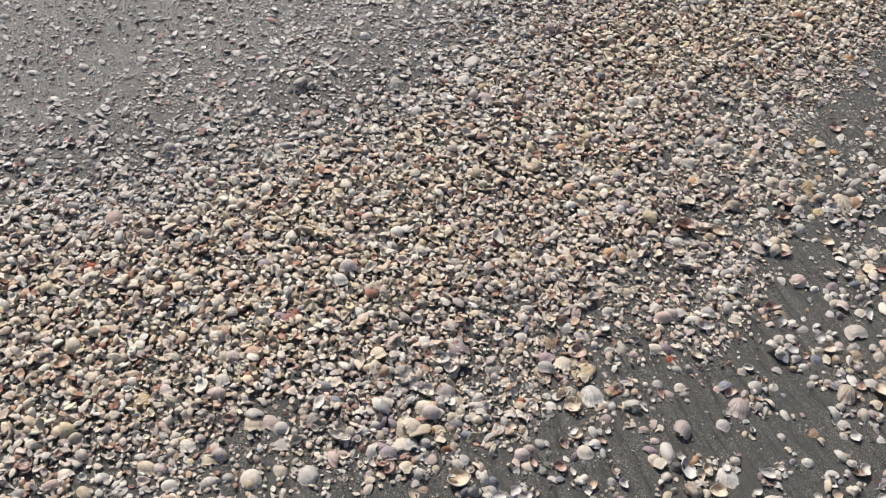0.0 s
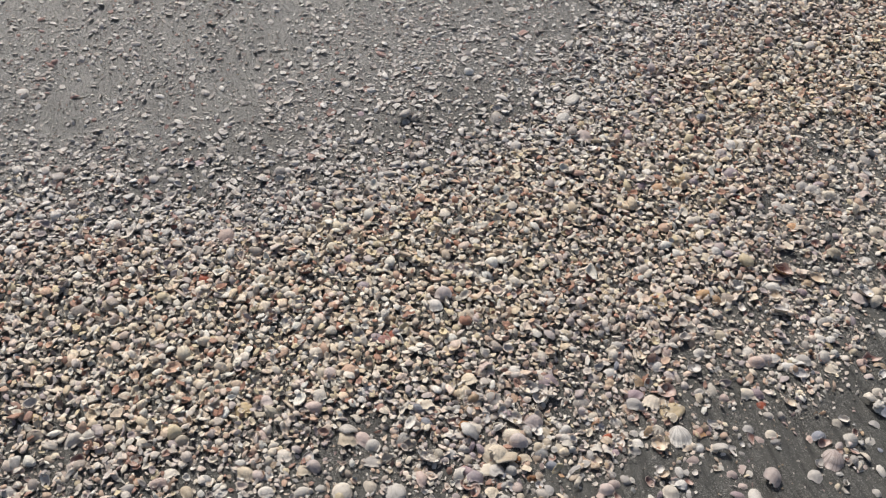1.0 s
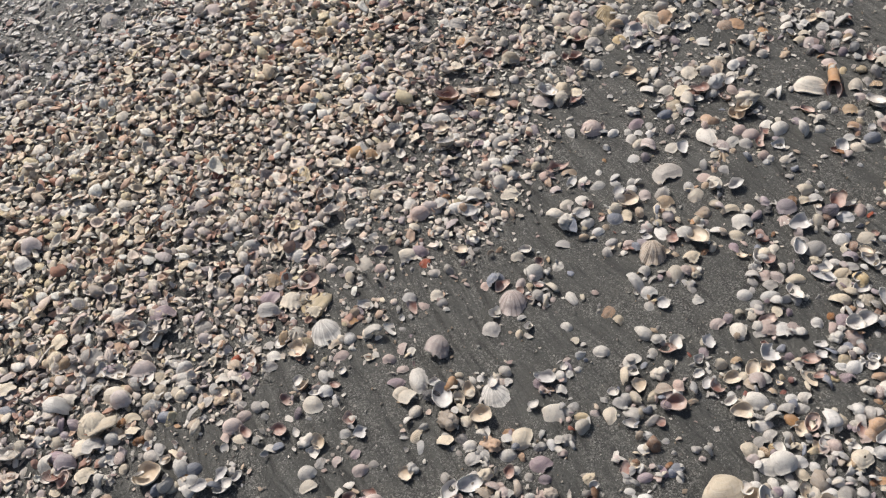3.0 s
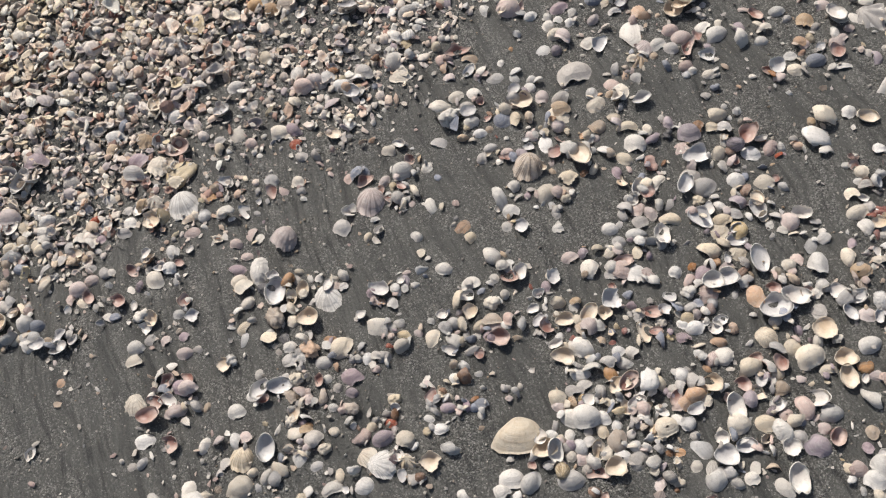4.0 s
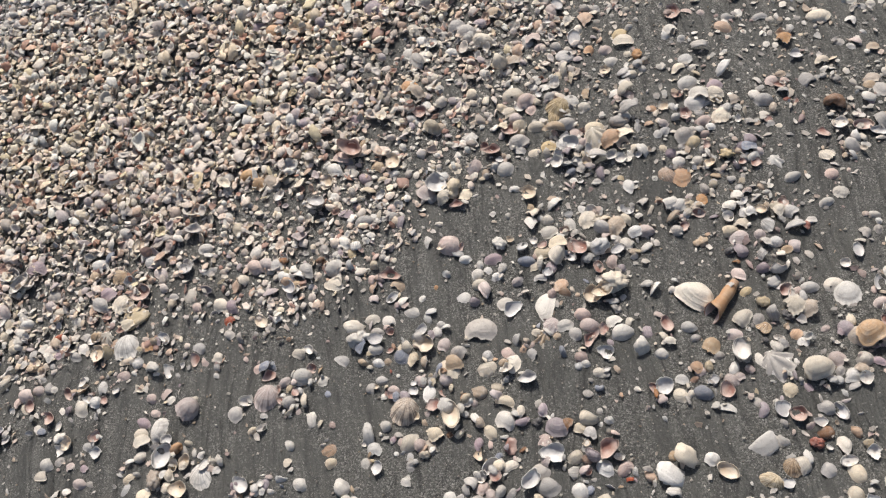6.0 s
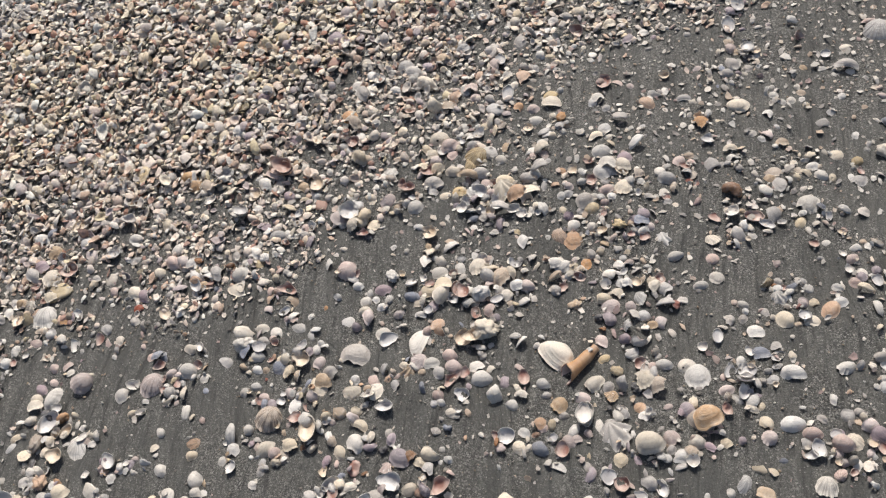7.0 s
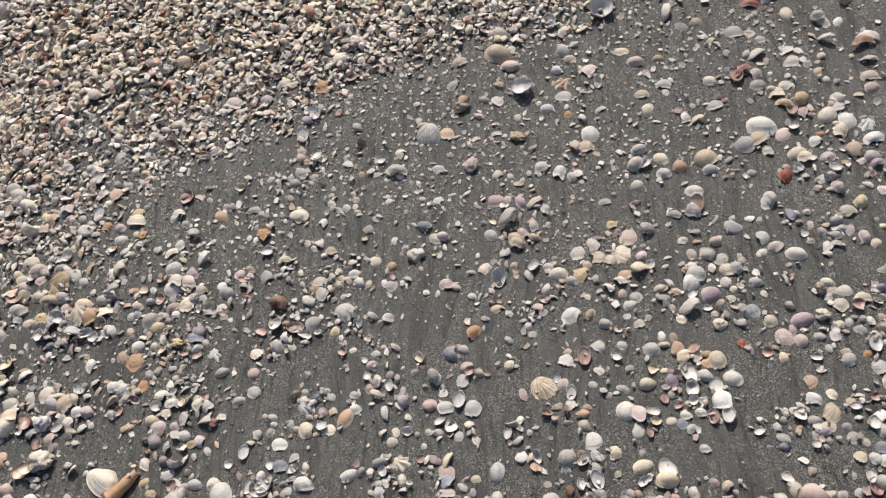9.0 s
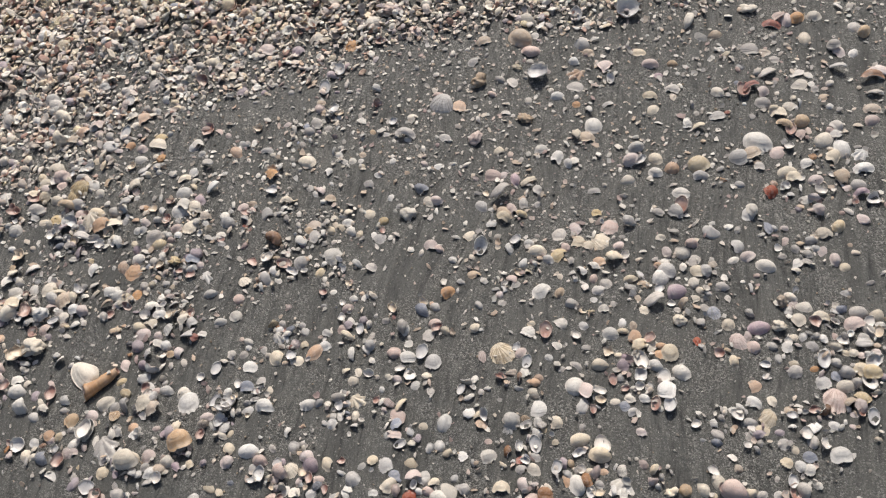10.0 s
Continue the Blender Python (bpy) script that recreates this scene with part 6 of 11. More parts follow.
put("broken", 0.856, 1.546, 0.036, 19, "cream")
put("shard", 0.884, 1.550, 0.024, 66, "cream")
put("fan", 0.828, 1.530, 0.022, 18, "white")
put("clam", 0.899, 1.623, 0.030, 319, "white")
put("clam", 0.847, 1.617, 0.015, 20, "grey")
put("tellin", 0.808, 1.609, 0.015, 20, "white")
put("shard", 0.931, 1.601, 0.025, 328, "grey")
put("tellin", 0.867, 1.567, 0.021, 329, "grey")
put("clam", 0.698, 1.512, 0.016, 308, "grey")
put("broken", 0.152, 1.667, 0.034, 17, "white")
put("broken", 0.212, 1.678, 0.037, 16, "cream")
put("venus", 0.251, 1.682, 0.031, 37, "mauve")
put("clam", 0.296, 1.689, 0.028, 352, "cream")
put("venus", 0.264, 1.658, 0.028, 169, "grey")
put("clam", 0.327, 1.720, 0.028, 167, "grey")
put("broken", 0.210, 1.641, 0.031, 17, "yellow")
put("tellin", 0.411, 1.696, 0.023, 331, "cream")
put("broken", 0.049, 1.149, 0.026, 349, "orange")
put("broken", 0.088, 1.203, 0.029, 12, "orange")
put("clam", 0.141, 1.186, 0.038, 25, "tan", "cup", "rust")
put("cockle", 0.111, 1.155, 0.038, 343, "cream")
put("slipper", 0.132, 1.158, 0.023, 195, "cream", "cup", "cream")
put("shard", 0.150, 1.134, 0.062, 42, "yellow")
put("cockle", 0.099, 1.126, 0.016, 20, "red", "cup", "rust")
put("kitten", 0.121, 1.088, 0.032, 2, "cream")
put("cockle", 0.167, 1.087, 0.049, 27, "white", rayed=True)
put("broken", 0.205, 1.100, 0.031, 351, "orange")
put("kitten", 0.139, 1.086, 0.019, 3, "orange")
put("broken", 0.183, 1.064, 0.031, 19, "tan")
put("tellin", 0.191, 1.042, 0.026, 2, "pink")
put("shard", 0.244, 1.075, 0.033, 348, "white")
put("broken", 0.231, 1.125, 0.028, 334, "white", "cup", "grey")
put("clam", 0.287, 1.077, 0.016, 154, "grey")
put("clam", 0.301, 1.131, 0.023, 337, "grey")
put("tellin", 0.305, 1.111, 0.023, 308, "pink", "cup", "rust")
put("tellin", 0.324, 1.111, 0.023, 299, "pink")
put("clam", 0.345, 1.127, 0.022, 338, "cream")
put("venus", 0.357, 1.099, 0.012, 150, "white")
put("broken", 0.332, 1.191, 0.025, 2, "red")
put("clam", 0.323, 1.217, 0.032, 349, "mauve")
put("slipper", 0.390, 1.210, 0.028, 70, "white", "cup", "cream")
put("shard", 0.403, 1.194, 0.013, 0, "white")
put("clam", 0.344, 1.171, 0.021, 153, "grey")
put("shard", 0.372, 1.173, 0.019, 290, "grey")
put("fan", 0.230, 1.210, 0.032, 342, "cream")
put("clam", 0.258, 1.196, 0.023, 337, "pink")
put("clam", 0.206, 1.187, 0.023, 292, "cream")
put("clam", 0.206, 1.199, 0.020, 20, "grey")
put("venus", 0.422, 1.052, 0.028, 352, "grey")
put("clam", 0.336, 1.046, 0.022, 63, "cream")
put("cockle", 0.336, 1.031, 0.037, 344, "pink")
put("venus", 0.263, 1.025, 0.022, 338, "pink")
put("tellin", 0.283, 1.040, 0.024, 60, "pink")
put("tellin", 0.298, 1.037, 0.022, 69, "white")
put("clam", 0.163, 1.011, 0.025, 295, "white")
put("broken", 0.302, 1.213, 0.038, 2, "cream")
put("shard", 0.393, 1.139, 0.015, 154, "pink")
put("tellin", 0.443, 1.145, 0.024, 2, "slate")
put("clam", 0.479, 1.179, 0.023, 350, "cream")
put("shard", 0.504, 1.192, 0.015, 154, "grey")
put("clam", 0.501, 1.145, 0.035, 24, "white")
put("clam", 0.478, 1.128, 0.023, 59, "pink")
put("clam", 0.508, 1.124, 0.018, 338, "white")
put("tellin", 0.448, 1.129, 0.026, 37, "tan", "cup", "rust")
put("clam", 0.422, 1.133, 0.020, 63, "pink")
put("cockle", 0.461, 1.093, 0.045, 10, "pink", rayed=True)
put("clam", 0.486, 1.105, 0.015, 339, "white")
put("venus", 0.470, 1.066, 0.016, 184, "grey")
put("shard", 0.509, 1.093, 0.018, 63, "white")
put("shard", 0.513, 1.108, 0.014, 335, "grey")
put("snail", 0.525, 1.145, 0.023, 62, "white")
put("tellin", 0.557, 1.192, 0.026, 347, "grey")
put("shard", 0.552, 1.088, 0.024, 295, "white")
put("shard", 0.588, 1.069, 0.013, 64, "grey")
put("fan", 0.602, 1.053, 0.026, 332, "orange", rayed=True)
put("clam", 0.612, 1.037, 0.022, 36, "cream")
put("clam", 0.533, 1.039, 0.020, 315, "white")
put("clam", 0.462, 1.038, 0.017, 69, "cream")
put("shard", 0.652, 1.102, 0.038, 303, "white")
put("venus", 0.668, 1.080, 0.026, 2, "white")
put("venus", 0.664, 1.057, 0.017, 63, "white")
put("broken", 0.682, 1.056, 0.024, 343, "cream", "cup", "grey")
put("shard", 0.680, 1.101, 0.018, 23, "grey")
put("clam", 0.735, 1.052, 0.018, 354, "white")
put("cockle", 0.690, 1.150, 0.044, 13, "tan", rayed=True)
put("slipper", 0.708, 1.151, 0.020, 252, "pink", "cup", "cream")
put("clam", 0.717, 1.107, 0.035, 76, "cream")
put("tellin", 0.727, 1.090, 0.019, 58, "grey")
put("slipper", 0.763, 1.170, 0.041, 29, "yellow", "cup", "cream", lift=0.006)
put("fan", 0.746, 1.114, 0.028, 2, "tan")
put("lump", 0.746, 1.102, 0.017, 23, "cream")
put("broken", 0.749, 1.132, 0.034, 14, "cream")
put("tellin", 0.712, 1.193, 0.035, 290, "white")
put("venus", 0.659, 1.176, 0.022, 0, "pink")
put("clam", 0.633, 1.185, 0.024, 24, "grey")
put("clam", 0.624, 1.167, 0.021, 60, "grey")
put("cockle", 0.650, 1.232, 0.028, 67, "slate")
put("clam", 0.668, 1.233, 0.028, 293, "cream")
put("fan", 0.730, 1.237, 0.038, 7, "cream")
put("venus", 0.733, 1.220, 0.021, 153, "pink")
put("clam", 0.616, 1.209, 0.022, 13, "white")
put("clam", 0.602, 1.228, 0.026, 25, "white")
put("clam", 0.693, 1.204, 0.023, 331, "pink")
put("slipper", 0.710, 1.212, 0.016, 187, "white", "cup", "grey")
put("venus", 0.749, 1.180, 0.026, 292, "white")
put("broken", 0.679, 1.172, 0.025, 342, "mauve")
put("broken", 0.787, 1.220, 0.028, 285, "tan")
put("shard", 0.799, 1.179, 0.024, 322, "white")
put("clam", 0.774, 1.185, 0.023, 292, "white")
put("fan", 0.768, 1.209, 0.019, 302, "orange")
put("clam", 0.843, 1.190, 0.034, 330, "white")
put("clam", 0.828, 1.166, 0.027, 332, "yellow")
put("shard", 0.858, 1.203, 0.016, 60, "white")
put("venus", 0.817, 1.144, 0.022, 293, "mauve")
put("shard", 0.867, 1.158, 0.022, 291, "red", "cup", "rust")
put("broken", 0.833, 1.216, 0.032, 2, "cream")
put("clam", 0.814, 1.235, 0.021, 180, "cream")
put("clam", 0.919, 1.206, 0.033, 2, "mauve")
put("lump", 0.890, 1.204, 0.019, 20, "dark")
put("kitten", 0.908, 1.184, 0.022, 3, "pink")
put("broken", 0.953, 1.214, 0.028, 339, "yellow")
put("venus", 0.968, 1.214, 0.023, 353, "grey")
put("broken", 0.957, 1.235, 0.034, 19, "cream", "lean")
put("clam", 1.000, 1.202, 0.033, 74, "tan", "cup", "rust", lift=0.004)
put("cockle", 0.959, 1.174, 0.024, 2, "cream")
put("clam", 0.976, 1.179, 0.019, 180, "brown")
put("clam", 1.003, 1.174, 0.030, 346, "white")
put("broken", 0.930, 1.168, 0.041, 13, "grey", "cup", "grey")
put("shard", 0.964, 1.155, 0.026, 25, "white")
put("clam", 0.919, 1.135, 0.034, 24, "grey")
put("clam", 0.922, 1.154, 0.017, 63, "pink")
put("slipper", 0.911, 1.121, 0.031, 155, "grey", "cup", "grey")
put("clam", 0.936, 1.120, 0.037, 24, "grey")
put("slipper", 0.848, 1.118, 0.029, 155, "white", "cup", "grey")
put("clam", 0.854, 1.116, 0.019, 153, "white")
put("broken", 0.875, 1.128, 0.035, 46, "cream")
put("cockle", 0.981, 1.130, 0.028, 2, "white")
put("venus", 0.994, 1.117, 0.020, 183, "brown")
put("tellin", 1.018, 1.128, 0.032, 13, "cream")
put("clam", 0.982, 1.099, 0.028, 184, "mauve")
put("slipper", 1.007, 1.103, 0.026, 191, "yellow", "cup", "cream")
put("cockle", 0.846, 1.086, 0.022, 293, "pink")
put("ark", 0.862, 1.081, 0.026, 320, "pink")
put("tellin", 0.892, 1.093, 0.025, 34, "grey")
put("broken", 0.889, 1.070, 0.036, 352, "cream")
put("tellin", 0.930, 1.072, 0.037, 331, "grey", "cup", "grey")
put("broken", 0.959, 1.069, 0.029, 18, "cream")
put("clam", 0.975, 1.079, 0.023, 340, "grey")
put("clam", 1.006, 1.085, 0.030, 300, "tan", "cup", "grey")
put("shard", 1.028, 1.077, 0.020, 319, "grey")
put("venus", 1.048, 1.069, 0.027, 292, "pink")
put("clam", 1.038, 1.056, 0.017, 338, "white")
put("ark", 1.030, 1.181, 0.027, 73, "pink")
put("shard", 1.042, 1.171, 0.015, 24, "red")
put("clam", 1.067, 1.185, 0.020, 153, "orange")
put("shard", 1.091, 1.196, 0.039, 351, "white")
put("clam", 0.843, 1.047, 0.032, 4, "white")
put("clam", 0.807, 1.055, 0.025, 353, "white")
put("slipper", 0.878, 1.047, 0.033, 3, "white", "cup", "pale")
put("shard", 0.826, 1.076, 0.016, 294, "grey")
put("lump", 0.929, 1.099, 0.020, 338, "yellow")
put("shard", 0.949, 1.105, 0.017, 3, "white")
put("clam", 0.958, 1.092, 0.020, 153, "white")
put("clam", 0.848, 1.064, 0.025, 22, "grey")
put("shard", 1.107, 1.225, 0.033, 339, "cream")
put("clam", 1.138, 1.235, 0.023, 2, "white")
put("slipper", 1.162, 1.227, 0.030, 79, "cream", "cup", "cream")
put("venus", 1.219, 1.233, 0.036, 350, "yellow", rayed=True)
put("cockle", 1.240, 1.260, 0.026, 2, "tan", rayed=True)
put("shard", 1.201, 1.197, 0.016, 0, "grey")
put("tellin", 1.229, 1.207, 0.025, 14, "grey")
put("shard", 1.100, 1.175, 0.024, 12, "white")
put("clam", 1.172, 1.176, 0.021, 346, "white")
put("tellin", 1.232, 1.180, 0.028, 4, "cream")
put("tellin", 1.200, 1.154, 0.021, 3, "grey")
put("shard", 1.227, 1.144, 0.020, 307, "grey")
put("clam", 1.128, 1.153, 0.014, 150, "white")
put("shard", 1.152, 1.142, 0.014, 184, "white")
put("broken", 1.142, 1.127, 0.019, 3, "white")
put("snail", 1.167, 1.125, 0.024, 298, "white", "cup", "grey")
put("slipper", 1.183, 1.130, 0.015, 180, "white", "cup", "grey")
put("lump", 1.188, 1.116, 0.021, 25, "white")
put("clam", 1.129, 1.108, 0.023, 347, "cream")
put("clam", 1.135, 1.080, 0.035, 24, "cream")
put("kitten", 1.165, 1.080, 0.023, 295, "red")
put("clam", 1.198, 1.086, 0.017, 287, "white")
put("clam", 1.233, 1.083, 0.017, 290, "white")
put("broken", 1.241, 1.092, 0.017, 0, "cream")
put("venus", 1.260, 1.093, 0.016, 20, "pink")
put("clam", 1.259, 1.074, 0.025, 61, "white")
put("fan", 1.298, 1.079, 0.025, 339, "cream")
put("broken", 1.289, 1.069, 0.021, 3, "tan")
put("clam", 1.228, 1.066, 0.023, 62, "pink")
put("clam", 1.143, 1.061, 0.023, 292, "white")
put("tellin", 1.174, 1.059, 0.024, 2, "white")
put("fan", 1.292, 1.194, 0.026, 32, "yellow")
put("clam", 1.310, 1.172, 0.031, 52, "white")
put("broken", 1.329, 1.162, 0.026, 2, "grey")
put("lump", 1.308, 1.127, 0.017, 3, "grey")
put("clam", 1.318, 1.238, 0.020, 3, "pink")
put("clam", 1.290, 1.233, 0.016, 64, "grey")
put("clam", 1.313, 1.224, 0.017, 183, "cream")
put("clam", 1.366, 1.245, 0.028, 2, "cream")
put("clam", 1.355, 1.221, 0.023, 345, "cream")
put("venus", 1.373, 1.231, 0.019, 20, "pink")
put("clam", 1.353, 1.186, 0.043, 1, "grey")
put("lump", 1.382, 1.195, 0.026, 337, "pink")
put("broken", 1.363, 1.154, 0.026, 339, "cream")
put("clam", 1.374, 1.146, 0.020, 294, "pink")
put("shard", 1.364, 1.111, 0.022, 350, "white")
put("clam", 1.380, 1.099, 0.021, 352, "cream")
put("shard", 1.340, 1.097, 0.017, 315, "white")
put("shard", 1.331, 1.075, 0.027, 24, "white")
put("clam", 1.385, 1.138, 0.040, 33, "white", "cup", "rust")
put("snail", 1.265, 1.117, 0.009, 276, "mauve")
put("tellin", 0.450, 1.439, 0.028, 13, "mauve")
put("venus", 0.438, 1.364, 0.023, 292, "grey")
put("snail", 0.445, 1.343, 0.024, 2, "brown")
put("clam", 0.473, 1.337, 0.033, 82, "white")
put("venus", 0.469, 1.386, 0.027, 335, "white")
put("broken", 0.488, 1.370, 0.025, 0, "yellow")
put("tellin", 0.486, 1.309, 0.033, 7, "cream")
put("shard", 0.511, 1.360, 0.023, 20, "grey")
put("shard", 0.419, 1.304, 0.025, 182, "white")
put("slipper", 0.424, 1.278, 0.022, 126, "cream", "cup", "grey")
put("broken", 0.422, 1.289, 0.019, 0, "tan")
put("broken", 0.574, 1.354, 0.041, 13, "mauve", "cup", "rust")
put("broken", 0.593, 1.340, 0.032, 351, "tan")
put("slipper", 0.593, 1.319, 0.023, 139, "cream", "cup", "grey")
put("clam", 0.556, 1.345, 0.021, 0, "pink")
put("clam", 0.553, 1.404, 0.018, 290, "pink")
put("venus", 0.546, 1.382, 0.015, 290, "grey")
put("shard", 0.533, 1.377, 0.017, 63, "pink")
put("shard", 0.582, 1.438, 0.020, 340, "grey")
put("tellin", 0.612, 1.432, 0.025, 302, "white")
put("cockle", 0.649, 1.435, 0.040, 339, "pink")
put("clam", 0.685, 1.420, 0.025, 26, "white")
put("clam", 0.730, 1.433, 0.033, 27, "mauve")
put("lump", 0.732, 1.462, 0.028, 339, "white")
put("tellin", 0.636, 1.305, 0.028, 0, "white")
put("shard", 0.664, 1.306, 0.023, 295, "white")
put("venus", 0.642, 1.334, 0.013, 290, "white")
put("shard", 0.701, 1.297, 0.017, 3, "white")
put("clam", 0.664, 1.385, 0.017, 338, "white")
put("clam", 0.725, 1.386, 0.028, 22, "cream")
put("fan", 0.709, 1.354, 0.027, 2, "white")
put("cockle", 0.714, 1.402, 0.020, 338, "white")
put("clam", 0.678, 1.261, 0.034, 2, "tan", "cup", "cream")
put("broken", 0.707, 1.270, 0.034, 2, "pink")
put("clam", 0.662, 1.270, 0.026, 18, "grey")
put("broken", 0.756, 1.310, 0.060, 20, "grey")
put("broken", 0.603, 1.278, 0.028, 342, "white")
put("clam", 0.576, 1.273, 0.027, 24, "cream")
put("clam", 0.592, 1.256, 0.025, 18, "grey")
put("shard", 0.556, 1.249, 0.031, 25, "cream")
put("lump", 0.571, 1.242, 0.024, 341, "white")
put("clam", 0.736, 1.267, 0.032, 36, "grey")
put("broken", 0.733, 1.247, 0.032, 13, "tan")
put("shard", 0.647, 1.254, 0.020, 153, "white")
put("slipper", 0.769, 1.468, 0.026, 184, "white", "cup", "grey")
put("ark", 0.782, 1.446, 0.032, 11, "slate")
put("broken", 0.799, 1.439, 0.022, 3, "cream")
put("clam", 0.826, 1.447, 0.026, 292, "mauve")
put("broken", 0.806, 1.466, 0.037, 0, "cream")
put("fan", 0.850, 1.425, 0.025, 299, "orange")
put("clam", 0.783, 1.408, 0.022, 60, "pink")
put("clam", 0.748, 1.407, 0.022, 27, "white")
put("tellin", 0.841, 1.383, 0.047, 92, "white")
put("clam", 0.777, 1.366, 0.029, 38, "white")
put("tellin", 0.794, 1.361, 0.032, 68, "cream", "cup", "grey")
put("clam", 0.914, 1.373, 0.033, 27, "pink")
put("clam", 0.879, 1.360, 0.029, 31, "white")
put("clam", 0.966, 1.377, 0.036, 28, "white")
put("broken", 0.947, 1.390, 0.028, 35, "white")
put("clam", 0.899, 1.353, 0.023, 340, "grey")
put("broken", 0.926, 1.354, 0.034, 76, "pink", "cup", "rust")
put("broken", 0.953, 1.339, 0.028, 350, "white", "cup", "grey")
put("clam", 0.928, 1.313, 0.017, 0, "white")
put("clam", 0.952, 1.306, 0.023, 23, "cream")
put("snail", 0.958, 1.284, 0.013, 335, "slate")
put("clam", 0.854, 1.263, 0.028, 30, "white", "cup", "grey")
put("fan", 0.790, 1.256, 0.031, 341, "cream")
put("tellin", 0.827, 1.280, 0.035, 66, "cream")
put("tellin", 0.808, 1.289, 0.028, 18, "pink")
put("venus", 0.809, 1.274, 0.017, 23, "tan")
put("venus", 0.847, 1.301, 0.021, 23, "grey")
put("kitten", 0.856, 1.331, 0.031, 25, "tan")
put("shard", 0.892, 1.322, 0.020, 307, "slate")
put("shard", 0.817, 1.315, 0.024, 68, "grey")
put("clam", 0.842, 1.336, 0.017, 0, "cream")
put("shard", 0.994, 1.283, 0.010, 290, "orange")
put("surf", 1.051, 1.466, 0.060, 342, "cream")
put("slipper", 1.025, 1.411, 0.027, 36, "tan", "cup", "rust")
put("clam", 1.056, 1.416, 0.025, 14, "white")
put("clam", 1.069, 1.403, 0.020, 37, "grey")
put("clam", 1.030, 1.363, 0.024, 2, "white")
put("shard", 1.026, 1.387, 0.024, 338, "cream")
put("shard", 0.980, 1.465, 0.026, 13, "white")
put("shard", 0.996, 1.365, 0.032, 316, "white")
put("clam", 1.069, 1.333, 0.021, 0, "white")
put("cockle", 1.049, 1.316, 0.025, 328, "white", "cup", "grey")
put("clam", 1.074, 1.310, 0.027, 2, "cream")
put("shard", 1.053, 1.297, 0.028, 350, "pink")
put("shard", 1.062, 1.272, 0.012, 5, "white")
put("clam", 1.087, 1.317, 0.017, 20, "cream")
put("slipper", 1.138, 1.402, 0.037, 17, "white", "cup", "pale")
put("clam", 1.122, 1.423, 0.031, 0, "pink")
put("cockle", 1.095, 1.397, 0.026, 2, "tan")
put("tellin", 1.164, 1.394, 0.028, 287, "white")
put("kitten", 1.189, 1.398, 0.046, 60, "grey")
put("clam", 1.237, 1.404, 0.044, 30, "cream")
put("lump", 1.206, 1.387, 0.018, 335, "white")
put("lump", 1.223, 1.382, 0.017, 153, "grey")
put("venus", 1.288, 1.413, 0.031, 31, "white")
put("venus", 1.296, 1.441, 0.026, 23, "cream")
put("broken", 1.314, 1.443, 0.025, 2, "mauve")
put("clam", 1.286, 1.472, 0.046, 0, "tan")
put("venus", 1.264, 1.479, 0.026, 20, "mauve")
put("lump", 1.187, 1.473, 0.024, 150, "dark")
put("clam", 1.214, 1.440, 0.019, 0, "white")
put("venus", 1.262, 1.430, 0.024, 60, "pink")
put("shard", 1.246, 1.453, 0.017, 180, "white")
put("shard", 1.290, 1.397, 0.022, 34, "grey")
put("shard", 1.281, 1.385, 0.016, 290, "white")
put("shard", 1.177, 1.426, 0.014, 154, "white")
put("broken", 1.126, 1.451, 0.038, 65, "cream")
put("venus", 1.148, 1.457, 0.021, 63, "grey")
put("venus", 1.155, 1.379, 0.017, 0, "pink")
put("fan", 1.135, 1.353, 0.024, 24, "pink")
put("clam", 1.133, 1.338, 0.025, 286, "pink", "cup", "rust")
put("clam", 1.103, 1.324, 0.029, 12, "slate")
put("tellin", 1.141, 1.314, 0.026, 2, "white")
put("venus", 1.201, 1.343, 0.013, 150, "white")
put("broken", 1.212, 1.365, 0.028, 337, "cream")
put("clam", 1.230, 1.336, 0.025, 349, "red", "cup", "rust")
put("tellin", 1.242, 1.341, 0.016, 0, "pink")
put("fan", 1.175, 1.334, 0.017, 295, "grey")
put("clam", 1.263, 1.356, 0.025, 337, "grey")
put("slipper", 1.281, 1.358, 0.026, 45, "white", "cup", "grey")
put("lump", 1.264, 1.306, 0.021, 0, "red")
put("clam", 1.308, 1.338, 0.021, 315, "orange")
put("clam", 1.295, 1.313, 0.028, 310, "cream")
put("shard", 1.323, 1.328, 0.015, 24, "yellow")
put("clam", 1.317, 1.281, 0.035, 314, "cream")
put("clam", 1.284, 1.273, 0.026, 337, "grey")
put("fan", 1.252, 1.269, 0.025, 326, "cream")
put("slab", 1.198, 1.275, 0.046, 50, "white", lift=0.005)
put("shard", 1.216, 1.292, 0.030, 337, "white")
put("shard", 1.248, 1.288, 0.022, 326, "white")
put("shard", 1.256, 1.283, 0.023, 292, "white")
put("fan", 1.377, 1.418, 0.030, 30, "white", rayed=True)
put("ark", 1.403, 1.419, 0.030, 14, "tan")
put("broken", 1.384, 1.448, 0.028, 2, "cream")
put("tellin", 1.401, 1.455, 0.023, 290, "cream")
put("clam", 1.364, 1.398, 0.017, 293, "white")
put("fan", 1.338, 1.378, 0.013, 0, "white")
put("venus", 1.365, 1.344, 0.019, 60, "grey")
put("venus", 1.384, 1.328, 0.036, 2, "white")
put("tellin", 1.382, 1.311, 0.028, 337, "white")
put("cockle", 1.368, 1.282, 0.034, 60, "white")
put("clam", 1.388, 1.273, 0.025, 34, "pink")
put("shard", 1.344, 1.276, 0.018, 3, "white")
put("clam", 1.400, 1.384, 0.021, 60, "grey")
put("lump", 1.395, 1.369, 0.015, 335, "dark")
